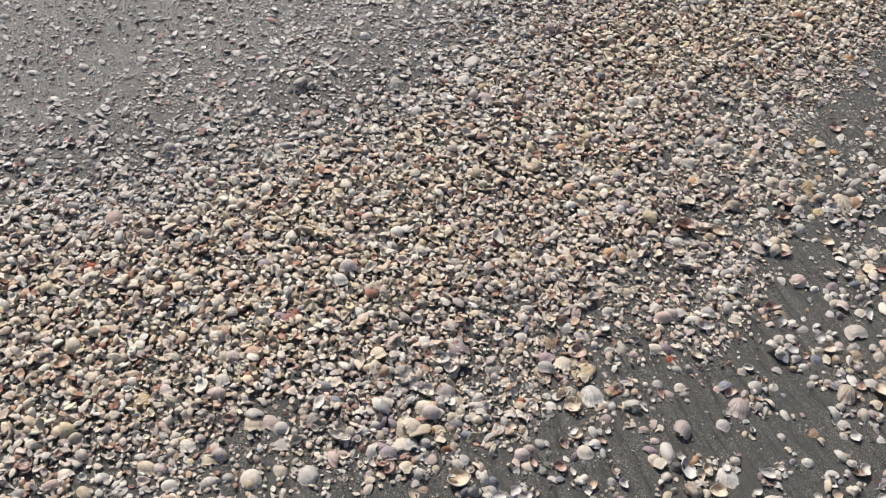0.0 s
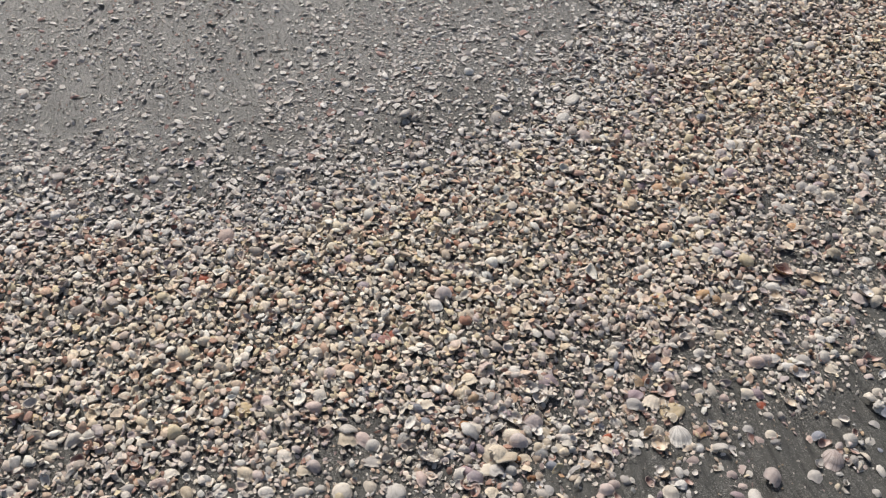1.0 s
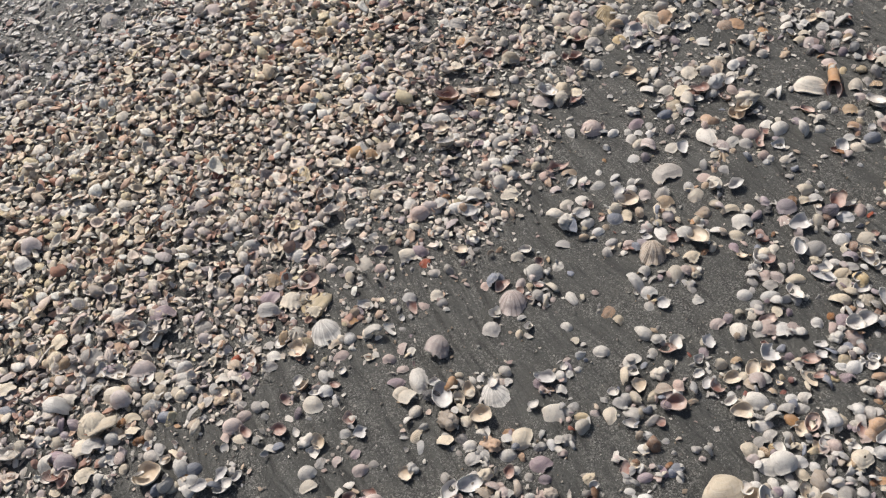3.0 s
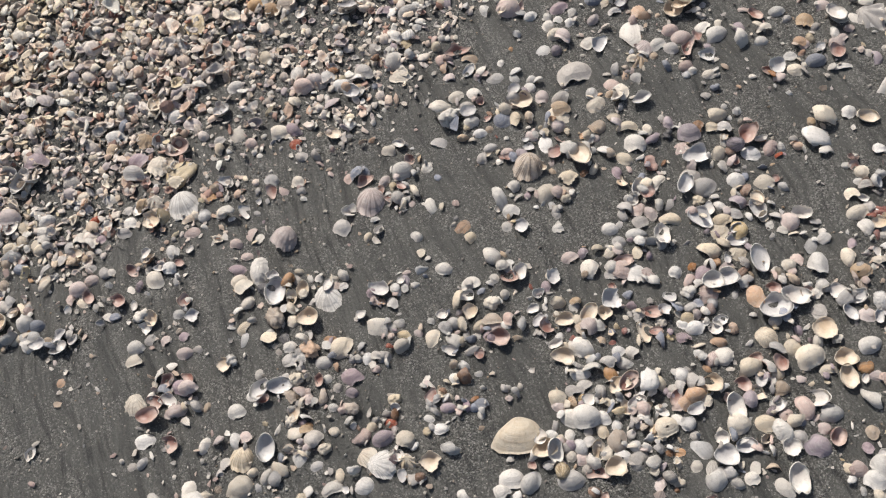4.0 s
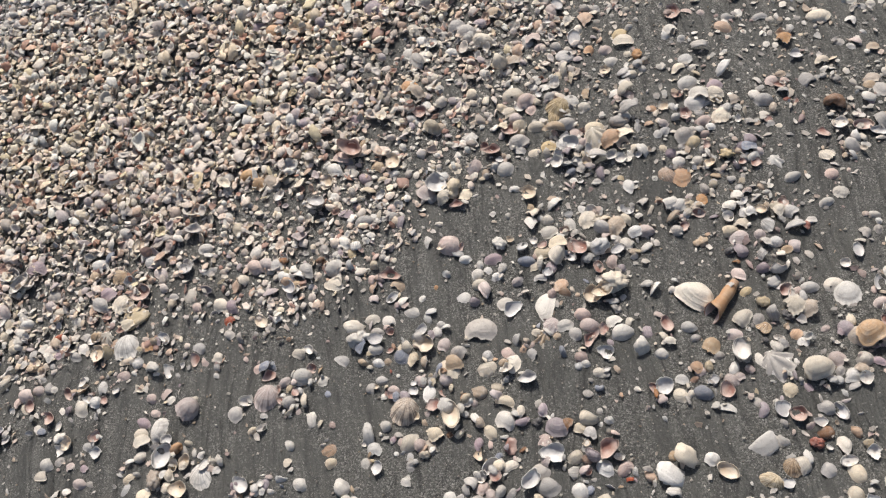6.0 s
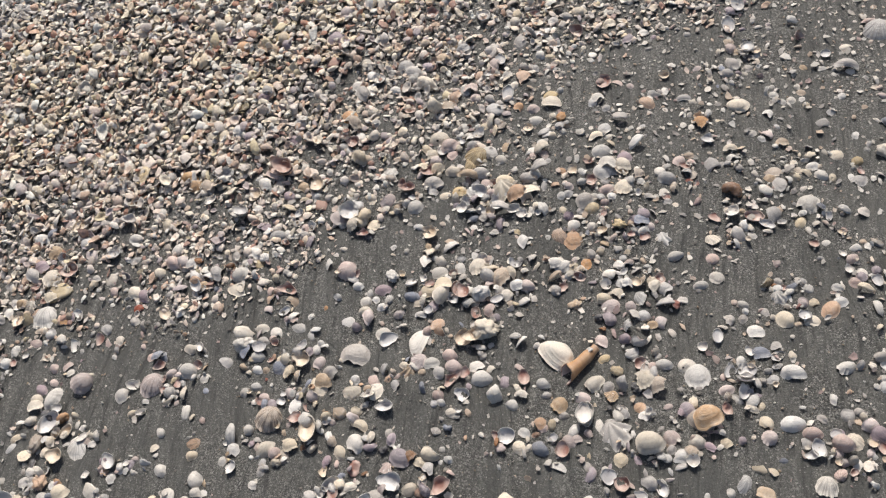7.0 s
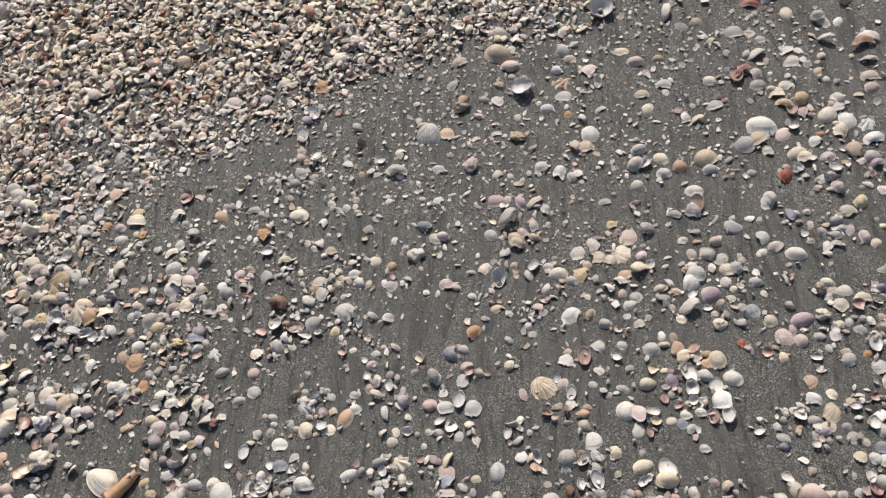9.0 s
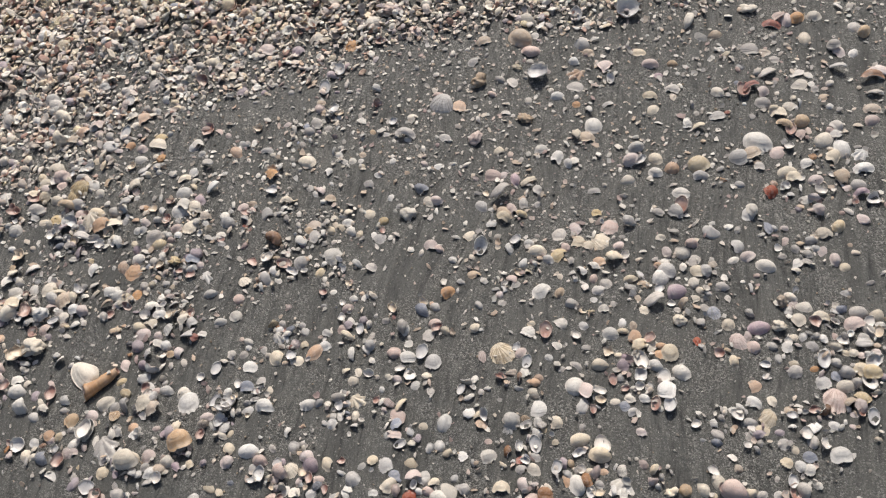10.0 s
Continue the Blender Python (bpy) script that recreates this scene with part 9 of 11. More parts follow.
put("broken", -0.501, 1.009, 0.029, 29, "yellow")
put("shard", -0.469, 0.971, 0.032, 34, "white")
put("clam", -0.421, 0.956, 0.032, 0, "white")
put("clam", -0.445, 0.964, 0.039, 339, "pink")
put("broken", -0.475, 0.952, 0.042, 0, "cream")
put("clam", -0.350, 1.049, 0.036, 2, "slate")
put("clam", -0.331, 1.022, 0.034, 352, "slate")
put("clam", -0.378, 1.046, 0.025, 32, "cream")
put("venus", -0.373, 1.021, 0.017, 70, "grey")
put("clam", -0.335, 1.055, 0.030, 33, "cream")
put("fan", -0.364, 0.976, 0.033, 25, "white", rayed=True)
put("shard", -0.457, 1.070, 0.035, 27, "white")
put("shard", -0.465, 1.049, 0.028, 337, "white")
put("broken", -0.442, 1.100, 0.028, 0, "tan")
put("clam", -0.648, 1.006, 0.034, 0, "pink")
put("broken", -0.685, 0.979, 0.042, 0, "yellow")
put("tellin", -0.594, 1.056, 0.039, 29, "pink")
put("shard", -0.518, 1.099, 0.027, 190, "cream")
put("slipper", -0.532, 0.899, 0.034, 187, "white", "cup", "grey")
put("clam", -0.519, 0.890, 0.030, 330, "pink")
put("broken", -0.536, 0.875, 0.037, 340, "cream")
put("tellin", -0.413, 0.922, 0.036, 6, "grey")
put("clam", -0.407, 0.871, 0.031, 302, "cream")
put("clam", -0.591, 0.825, 0.032, 2, "white")
put("clam", -0.526, 0.837, 0.034, 32, "white")
put("cockle", -0.455, 0.851, 0.042, 1, "cream")
put("venus", -0.359, 0.869, 0.042, 301, "white")
put("clam", -0.454, 0.891, 0.019, 159, "tan")
put("clam", -0.309, 0.951, 0.042, 350, "white", "cup", "pale")
put("broken", -0.326, 0.921, 0.026, 337, "tan")
put("clam", -0.318, 0.905, 0.032, 301, "pink")
put("clam", -0.557, 1.091, 0.035, 0, "cream")
put("broken", -0.283, 1.125, 0.035, 0, "tan")
put("clam", -0.261, 1.129, 0.039, 359, "cream")
put("slipper", -0.232, 1.128, 0.029, 178, "cream", "cup", "grey")
put("clam", -0.140, 1.133, 0.042, 17, "white", "cup", "grey")
put("venus", -0.102, 1.161, 0.041, 23, "mauve")
put("tellin", -0.122, 1.065, 0.038, 11, "pink")
put("slipper", -0.215, 1.053, 0.025, 187, "white", "cup", "grey")
put("clam", -0.244, 1.092, 0.028, 34, "tan")
put("shard", -0.243, 1.009, 0.037, 349, "white")
put("clam", -0.052, 1.028, 0.026, 302, "white")
put("tellin", -0.099, 1.001, 0.028, 10, "white")
put("venus", -0.219, 0.924, 0.032, 349, "mauve")
put("clam", -0.154, 0.954, 0.024, 338, "white")
put("clam", -0.100, 0.953, 0.021, 301, "tan")
put("clam", -0.004, 1.174, 0.027, 0, "cream")
put("broken", 0.024, 1.186, 0.034, 0, "tan")
put("clam", -0.031, 1.128, 0.034, 346, "grey")
put("clam", -0.029, 1.109, 0.023, 358, "pink")
put("clam", -0.007, 1.106, 0.027, 190, "cream")
put("broken", 0.060, 1.133, 0.028, 0, "tan")
put("broken", 0.024, 1.049, 0.028, 301, "tan")
put("shard", -0.031, 0.955, 0.024, 69, "cream")
put("tellin", 0.039, 1.096, 0.034, 10, "white")
put("clam", 0.078, 1.041, 0.025, 0, "grey")
put("clam", 0.027, 0.949, 0.031, 0, "pink")
put("shard", -0.230, 1.156, 0.042, 24, "pink")
put("broken", 0.076, 1.197, 0.040, 347, "tan")
put("slipper", -0.215, 0.897, 0.028, 178, "tan", "cup", "rust")
put("clam", -0.184, 0.897, 0.031, 31, "cream")
put("venus", -0.283, 0.953, 0.025, 191, "pink")
put("shard", -0.032, 0.978, 0.027, 31, "grey")
put("slipper", -0.730, 1.294, 0.038, 3, "cream", "cup", "cream")
put("clam", -0.765, 1.256, 0.042, 311, "grey")
put("shard", -0.778, 1.237, 0.042, 348, "cream")
put("slipper", -0.648, 1.244, 0.038, 196, "white", "cup", "grey")
put("slipper", -0.699, 1.204, 0.038, 190, "red", "cup", "rust")
put("slipper", -0.658, 1.193, 0.038, 205, "cream", "cup", "grey")
put("shard", -0.600, 1.205, 0.031, 6, "cream")
put("clam", -0.582, 1.186, 0.028, 23, "cream")
put("broken", -0.504, 1.187, 0.042, 0, "white", "cup", "grey")
put("clam", -0.468, 1.195, 0.040, 350, "mauve")
put("tellin", -0.533, 1.233, 0.036, 11, "cream")
put("clam", -0.527, 1.328, 0.035, 350, "mauve")
put("broken", -0.571, 1.362, 0.042, 359, "cream")
put("tellin", -0.511, 1.383, 0.038, 358, "grey")
put("venus", -0.573, 1.395, 0.038, 18, "mauve")
put("tellin", -0.496, 1.403, 0.036, 25, "tan")
put("clam", -0.376, 1.312, 0.039, 296, "white")
put("venus", -0.348, 1.334, 0.042, 25, "mauve")
put("broken", -0.439, 1.315, 0.038, 358, "cream")
put("slipper", -0.418, 1.272, 0.038, 183, "grey", "cup", "grey")
put("clam", -0.450, 1.250, 0.028, 32, "tan")
put("slipper", -0.390, 1.195, 0.028, 200, "tan", "cup", "rust")
put("clam", -0.450, 1.191, 0.028, 30, "red")
put("cockle", -0.663, 1.342, 0.033, 358, "red", "cup", "rust")
put("venus", -0.675, 1.109, 0.028, 13, "pink")
put("clam", -0.615, 1.150, 0.035, 0, "grey")
put("broken", -0.762, 1.135, 0.028, 359, "tan")
put("clam", -0.581, 1.135, 0.035, 24, "cream")
put("venus", -0.540, 1.094, 0.026, 71, "pink")
put("venus", -0.358, 1.216, 0.029, 358, "cream")
put("clam", -0.284, 1.413, 0.036, 294, "white")
put("shard", -0.302, 1.409, 0.039, 359, "white")
put("kitten", -0.324, 1.422, 0.034, 303, "pink")
put("cockle", -0.203, 1.323, 0.033, 350, "orange")
put("broken", -0.221, 1.376, 0.028, 346, "tan")
put("broken", -0.266, 1.335, 0.028, 12, "tan")
put("venus", -0.348, 1.334, 0.035, 0, "pink")
put("clam", -0.267, 1.295, 0.031, 335, "pink")
put("clam", -0.130, 1.347, 0.030, 192, "tan")
put("tellin", -0.121, 1.389, 0.034, 353, "grey")
put("clam", -0.031, 1.457, 0.036, 25, "red")
put("tellin", 0.007, 1.465, 0.034, 49, "cream")
put("clam", -0.028, 1.400, 0.036, 346, "pink")
put("fan", 0.017, 1.434, 0.053, 341, "yellow", rayed=True)
put("clam", 0.078, 1.422, 0.036, 346, "cream")
put("fan", 0.122, 1.423, 0.042, 345, "yellow")
put("clam", 0.061, 1.362, 0.033, 358, "pink")
put("cockle", -0.013, 1.347, 0.029, 358, "tan")
put("tellin", 0.039, 1.267, 0.034, 298, "pink")
put("slipper", 0.087, 1.271, 0.037, 349, "cream", "cup", "cream")
put("shard", 0.034, 1.230, 0.029, 72, "slate")
put("broken", 0.023, 1.207, 0.036, 33, "white")
put("clam", 0.121, 1.247, 0.033, 350, "white")
put("broken", -0.062, 1.262, 0.028, 77, "tan")
put("clam", -0.076, 1.288, 0.036, 359, "cream")
put("clam", -0.049, 1.235, 0.034, 191, "cream")
put("clam", -0.102, 1.232, 0.029, 346, "cream")
put("cockle", -0.172, 1.168, 0.036, 22, "white")
put("kitten", -0.286, 1.216, 0.030, 336, "pink")
put("clam", 0.185, 1.444, 0.029, 302, "grey")
put("broken", 0.249, 1.449, 0.036, 349, "amber")
put("broken", 0.463, 1.543, 0.028, 357, "tan")
put("clam", 0.221, 1.368, 0.034, 349, "white")
put("clam", 0.256, 1.356, 0.030, 345, "cream")
put("broken", 0.147, 1.383, 0.025, 2, "red")
put("clam", 0.207, 1.559, 0.036, 345, "cream")
put("clam", 0.487, 1.434, 0.036, 27, "grey")
put("cockle", 0.588, 1.535, 0.036, 24, "white", "cup", "grey")
put("clam", 0.573, 1.516, 0.034, 344, "pink")
put("clam", 0.348, 1.308, 0.035, 359, "pink")
put("clam", 0.314, 1.323, 0.030, 293, "white")
put("clam", 0.330, 1.297, 0.035, 359, "pink")
put("cockle", 0.198, 1.256, 0.027, 73, "white", "cup", "grey")
put("tellin", 0.251, 1.267, 0.032, 11, "white")
put("clam", 0.140, 1.288, 0.029, 302, "pink")
put("clam", 0.212, 1.302, 0.031, 22, "white")
put("clam", 0.151, 1.232, 0.035, 346, "pink")
put("venus", 0.331, 1.876, 0.027, 193, "mauve")
put("venus", 0.208, 1.818, 0.031, 358, "mauve")
put("venus", 0.229, 1.812, 0.027, 343, "pink")
put("clam", 0.186, 1.792, 0.033, 357, "tan")
put("venus", 0.433, 1.825, 0.030, 162, "white")
put("clam", 0.487, 1.868, 0.034, 33, "grey")
put("broken", 0.549, 1.913, 0.034, 357, "tan")
put("clam", 0.442, 1.777, 0.036, 326, "grey")
put("slipper", 0.157, 1.686, 0.038, 172, "cream", "cup", "grey")
put("shard", 0.629, 1.974, 0.042, 294, "grey")
put("clam", 0.285, 1.942, 0.035, 32, "pink")
put("venus", 0.219, 1.950, 0.028, 348, "white")
put("clam", 0.169, 1.614, 0.036, 316, "cream")
put("clam", 0.641, 1.870, 0.033, 357, "pink")
put("broken", 0.469, 1.705, 0.042, 343, "tan")
put("venus", 0.252, 1.697, 0.031, 161, "grey")
put("clam", 0.200, 2.223, 0.044, 346, "red", "cup", "rust")
put("snail", -0.535, 1.914, 0.062, 2, "tan")
put("broken", -0.580, 1.954, 0.034, 28, "yellow")
put("fan", -0.499, 1.813, 0.028, 302, "tan")
put("shard", -0.856, 1.662, 0.024, 303, "white")
put("cockle", -0.993, 1.254, 0.037, 193, "red", "cup", "rust")
put("clam", -0.877, 1.281, 0.035, 348, "red")
put("venus", -0.995, 1.418, 0.021, 191, "red")
put("tellin", -0.798, 1.714, 0.031, 28, "grey")
put("tellin", -0.995, 1.681, 0.034, 345, "grey")
put("tellin", -1.021, 1.632, 0.033, 33, "mauve")
put("tellin", -1.001, 1.658, 0.031, 73, "grey")
put("venus", -0.814, 1.646, 0.034, 32, "grey")
put("tellin", -0.973, 1.956, 0.029, 302, "grey")
put("tellin", -0.172, 2.263, 0.031, 357, "grey")
put("tellin", -0.557, 2.137, 0.027, 193, "slate")
put("shard", -0.478, 2.247, 0.034, 73, "grey")
put("slipper", -0.508, 2.212, 0.022, 193, "dark")
put("cockle", 0.405, 2.274, 0.040, 163, "tan")
put("shard", 0.149, 2.537, 0.031, 14, "white")
put("tellin", -0.331, 2.494, 0.031, 4, "grey")
put("fan", -0.308, 1.960, 0.042, 34, "grey")
put("tellin", -0.505, 1.570, 0.036, 12, "white")
put("venus", -0.568, 1.575, 0.030, 32, "grey")
put("tellin", -0.324, 1.608, 0.036, 290, "cream")
put("clam", -0.087, 1.723, 0.028, 191, "tan")
put("venus", -0.871, 1.412, 0.042, 359, "pink")
put("shard", -1.350, 1.489, 0.030, 12, "grey")
put("clam", -0.401, 1.530, 0.040, 33, "cream")
put("clam", -1.228, 1.099, 0.041, 161, "grey")
put("tellin", -1.287, 1.751, 0.030, 29, "grey")
put("tellin", -1.568, 1.795, 0.031, 13, "white")
put("shard", -1.495, 2.121, 0.028, 304, "grey")
put("shard", -1.363, 1.997, 0.027, 348, "grey")
put("shard", -0.879, 2.224, 0.023, 348, "grey")
put("tellin", -0.256, 2.201, 0.028, 12, "grey")
put("slipper", -0.667, 1.903, 0.032, 27, "mauve")
put("clam", 0.054, 2.054, 0.039, 357, "grey")
put("tellin", 0.623, 2.245, 0.036, 27, "white")
put("shard", -0.666, 1.658, 0.028, 193, "tan")
put("broken", 0.276, 1.458, 0.043, 348, "tan")
put("shard", 0.309, 1.473, 0.024, 204, "cream")
put("slipper", 0.307, 1.438, 0.025, 0, "white", "cup", "pale")
put("fan", 0.326, 1.527, 0.026, 13, "cream")
put("venus", 0.522, 1.471, 0.020, 359, "pink")
put("broken", 0.634, 1.510, 0.027, 24, "tan", "cup", "rust")
put("broken", 0.783, 1.692, 0.026, 11, "pink")
put("clam", 0.801, 1.681, 0.026, 50, "pink")
put("kitten", 0.821, 1.696, 0.039, 48, "cream")
put("fan", 0.700, 1.662, 0.030, 12, "pink")
put("clam", 0.694, 1.653, 0.035, 37, "grey")
put("slipper", 0.772, 1.642, 0.025, 192, "grey", "cup", "grey")
put("shard", 0.836, 1.658, 0.033, 35, "grey")
put("shard", 0.829, 1.642, 0.025, 2, "pink")
put("shard", 0.896, 1.743, 0.018, 27, "orange")
put("shard", 0.910, 1.634, 0.011, 27, "white")
put("clam", 0.981, 1.775, 0.029, 36, "pink")
put("clam", 0.926, 1.737, 0.021, 49, "grey")
put("broken", 0.983, 1.827, 0.034, 358, "cream")
put("broken", 1.133, 1.930, 0.027, 36, "cream")
put("shard", 1.245, 1.966, 0.021, 35, "white")
put("shard", 1.234, 1.961, 0.015, 356, "white")
put("clam", 1.078, 1.739, 0.020, 330, "pink")
put("shard", 1.185, 1.860, 0.008, 5, "grey")
put("clam", 0.395, 1.296, 0.038, 358, "white")
put("clam", 0.370, 1.310, 0.030, 48, "grey")
put("slipper", 0.413, 1.279, 0.030, 253, "cream", "cup", "grey")
put("clam", 0.403, 1.287, 0.022, 2, "orange")
put("clam", 0.427, 1.318, 0.032, 342, "grey")
put("shard", 0.548, 1.337, 0.020, 84, "pink")
put("clam", 0.556, 1.327, 0.021, 88, "orange")
put("shard", 0.562, 1.309, 0.022, 8, "pink")
put("broken", 0.579, 1.228, 0.033, 49, "slate")
put("lump", 0.563, 1.232, 0.030, 37, "white")
put("venus", 0.736, 1.378, 0.030, 311, "pink")
put("venus", 0.657, 1.359, 0.010, 84, "orange")
put("shard", 0.451, 1.199, 0.016, 47, "orange")
put("clam", 0.827, 1.471, 0.040, 93, "cream")
put("clam", 0.859, 1.492, 0.032, 326, "red", "cup", "rust")
put("slipper", 0.898, 1.471, 0.023, 209, "orange", "cup", "rust")
put("clam", 0.916, 1.486, 0.024, 90, "pink")
put("broken", 0.801, 1.505, 0.034, 37, "white")
put("tellin", 0.767, 1.513, 0.027, 315, "white")
put("clam", 0.881, 1.538, 0.030, 354, "grey")
put("broken", 0.928, 1.521, 0.031, 37, "cream")
put("clam", 0.911, 1.524, 0.019, 88, "grey")
put("shard", 0.958, 1.524, 0.023, 43, "white")
put("broken", 0.816, 1.424, 0.023, 25, "grey")
put("fan", 0.861, 1.413, 0.023, 15, "orange")
put("cockle", 0.904, 1.423, 0.028, 27, "yellow", "cup", "cream")
put("venus", 0.898, 1.387, 0.027, 17, "pink")
put("shard", 0.988, 1.584, 0.025, 46, "tan")
put("shard", 1.048, 1.614, 0.011, 202, "white")
put("snail", 1.082, 1.553, 0.016, 317, "dark")
put("broken", 1.071, 1.586, 0.030, 26, "cream")
put("broken", 0.619, 2.064, 0.025, 355, "tan")
put("slipper", 0.565, 2.044, 0.038, 231, "grey", "cup", "grey")
put("venus", 0.528, 1.949, 0.023, 200, "tan")
put("clam", 0.573, 1.951, 0.029, 46, "grey")
put("ark", 0.549, 1.848, 0.042, 359, "cream")
put("broken", 0.722, 1.932, 0.039, 35, "orange")
put("venus", 0.667, 1.910, 0.017, 84, "pink")
put("slipper", 0.717, 1.886, 0.034, 201, "grey", "cup", "grey")
put("clam", 0.625, 1.841, 0.029, 82, "orange")
put("venus", 0.660, 1.856, 0.022, 42, "pink")
put("shard", 0.714, 1.848, 0.036, 36, "grey")
put("shard", 0.599, 1.809, 0.035, 342, "cream")
put("clam", 0.777, 1.875, 0.025, 37, "pink")
put("tellin", 0.804, 1.900, 0.035, 16, "cream")
put("clam", 0.874, 1.943, 0.026, 31, "white")
put("broken", 0.762, 1.993, 0.026, 23, "cream")
put("clam", 0.702, 2.086, 0.026, 32, "grey")
put("broken", 0.794, 1.853, 0.034, 36, "white")
put("clam", 0.038, 1.283, 0.031, 2, "white")
put("kitten", 0.099, 1.384, 0.039, 1, "grey")
put("slipper", 0.739, 0.745, 0.031, 19, "cream", "cup", "pale")
put("slipper", 0.866, 0.907, 0.019, 84, "tan", "cup", "rust")
put("clam", 0.942, 0.978, 0.030, 17, "white", "cup", "pale")
put("clam", 1.353, 0.902, 0.037, 341, "cream")
put("lump", 0.385, 0.826, 0.027, 4, "cream")
put("clam", 0.231, 0.807, 0.030, 14, "pink")
put("clam", 0.916, 1.432, 0.033, 27, "amber", "cup", "cream")
put("lump", 0.885, 1.506, 0.035, 31, "white")
put("clam", 1.295, 1.478, 0.045, 43, "amber")
put("clam", 1.239, 1.405, 0.044, 33, "cream")
put("clam", 1.388, 1.739, 0.024, 33, "white")
put("slipper", 1.136, 1.401, 0.036, 32, "white", "cup", "pale")
put("clam", 0.825, 1.486, 0.030, 27, "cream")
put("clam", 0.935, 1.545, 0.026, 28, "white")
put("broken", 0.971, 1.606, 0.031, 37, "white")
put("clam", 1.128, 1.581, 0.025, 27, "white")
put("clam", 1.160, 1.580, 0.022, 27, "tan")
put("kitten", 1.307, 1.707, 0.026, 28, "white")
put("cockle", 1.470, 1.466, 0.032, 30, "white", rayed=True)
put("clam", 1.316, 1.562, 0.030, 28, "white", "cup", "grey")
put("clam", 1.363, 1.900, 0.025, 26, "grey")
put("clam", 0.074, 1.163, 0.041, 26, "mauve")
put("clam", 0.224, 1.460, 0.040, 23, "amber")
put("broken", -0.437, 1.210, 0.030, 351, "red")
put("slipper", -0.116, 1.128, 0.044, 349, "white", "cup", "pale")
put("slab", -0.166, 0.971, 0.041, 14, "cream")
put("lump", -0.255, 1.025, 0.029, 350, "brown")
put("clam", -0.262, 1.414, 0.033, 349, "white")
put("clam", -0.361, 1.303, 0.034, 350, "white")
put("clam", 0.074, 1.141, 0.037, 351, "grey")
put("broken", 0.149, 1.122, 0.033, 25, "yellow")
put("clam", 0.405, 1.559, 0.045, 348, "orange", "cup", "rust")
put("clam", 0.389, 1.443, 0.032, 349, "white", "cup", "grey")
put("clam", 0.531, 1.642, 0.034, 348, "yellow")
put("fan", 0.738, 1.737, 0.038, 348, "yellow", rayed=True)
put("clam", 0.959, 1.819, 0.037, 347, "white")

# ---- clusters of shells left by the backwash ----
KINDS = ["clam"] * 3 + ["venus"] * 14 + ["tellin"] * 9 + ["cockle"] * 9 + ["ark"] * 8 + ["fan"] * 6 + ["kitten"] * 3 + ["slipper"] * 8 + ["broken"] * 13 + ["shard"] * 9 + ["snail"] * 2 + ["lump"] * 2
PICK = ["white"] * 26 + ["cream"] * 17 + ["grey"] * 18 + ["pink"] * 11 + ["tan"] * 7 + ["mauve"] * 7 + ["slate"] * 4 + ["orange"] * 2 + ["brown"] * 2 + ["red"] * 1 + ["yellow"] * 2
made_of = {}
filling = []


# The stretch whose shells are each put down above, by its corners.
PLACED = ((0.35, 1.49), (0.01, 1.21), (0.17, 0.63), (1.36, 0.73), (1.87, 1.62), (2.24, 1.98), (1.9, 2.9), (0.85, 2.45), (0.55, 1.75))
PLACED_LOW = ((-1.02, 1.0), (-0.76, 1.08), (-0.74, 1.4), (0.25, 1.66), (0.28, 1.95), (0.75, 2.05), (0.55, 1.03), (-1.06, 0.7))


def inside(x, y, corners):
    odd = False
    for (x1, y1), (x2, y2) in zip(corners, corners[1:] + corners[:1]):
        if (y1 > y) != (y2 > y) and x < x1 + (y - y1) * (x2 - x1) / (y2 - y1):
            odd = not odd
    return odd


def any_shell(x, y, small, large):
    if pile_height(x, y, 0.004) > 0.014:
        return
    if inside(x, y, PLACED) or inside(x, y, PLACED_LOW):
        small, large = 0.011, 0.024
        if rng.rand() > 0.12:
            return
    kind = KINDS[int(rng.randint(len(KINDS)))]
    made_of[kind] = made_of.get(kind, 0) + 1
    if made_of[kind] > (20 if kind == "clam" else 110):
        return
    size = small + (large - small) * rng.beta(1.5, 3.2)
    size *= {"shard": 0.85, "lump": 0.8, "snail": 0.8}.get(kind, 1.0)
    tone = PICK[int(rng.randint(len(PICK)))]
    lies = ("down", "cup", "lean")[int(np.searchsorted((0.56, 0.92), rng.rand()))] if kind not in ("snail", "lump", "shard", "horn") else "down"
    lining = ("pale", "cream", "rust", "grey")[int(np.searchsorted((0.55, 0.70, 0.86), rng.rand()))]
    put(kind, x, y, size, rng.uniform(0, 360), tone, lies, lining, rayed=rng.rand() < 0.15)


def crumb(x, y):
    """A small piece of a heap: one of the nearest is a thing, the others are joined below. None lies on top of a shell."""
    if pile_height(x, y, 0.004) > 0.007:
        return
    kind = ("chip", "chip", "chip", "bead", "sliver")[int(rng.randint(5))]
    made_of[kind] = made_of.get(kind, 0) + 1
    if made_of[kind] > 240:
        filling.append((x, y))
        return
    put(kind, x, y, 0.010 + 0.013 * rng.beta(1.3, 2.4), rng.uniform(0, 360), PICK[int(rng.randint(len(PICK)))], "cup" if kind == "bead" and rng.rand() < 0.35 else "down",
        ("pale", "cream", "rust", "grey")[int(rng.randint(4))])


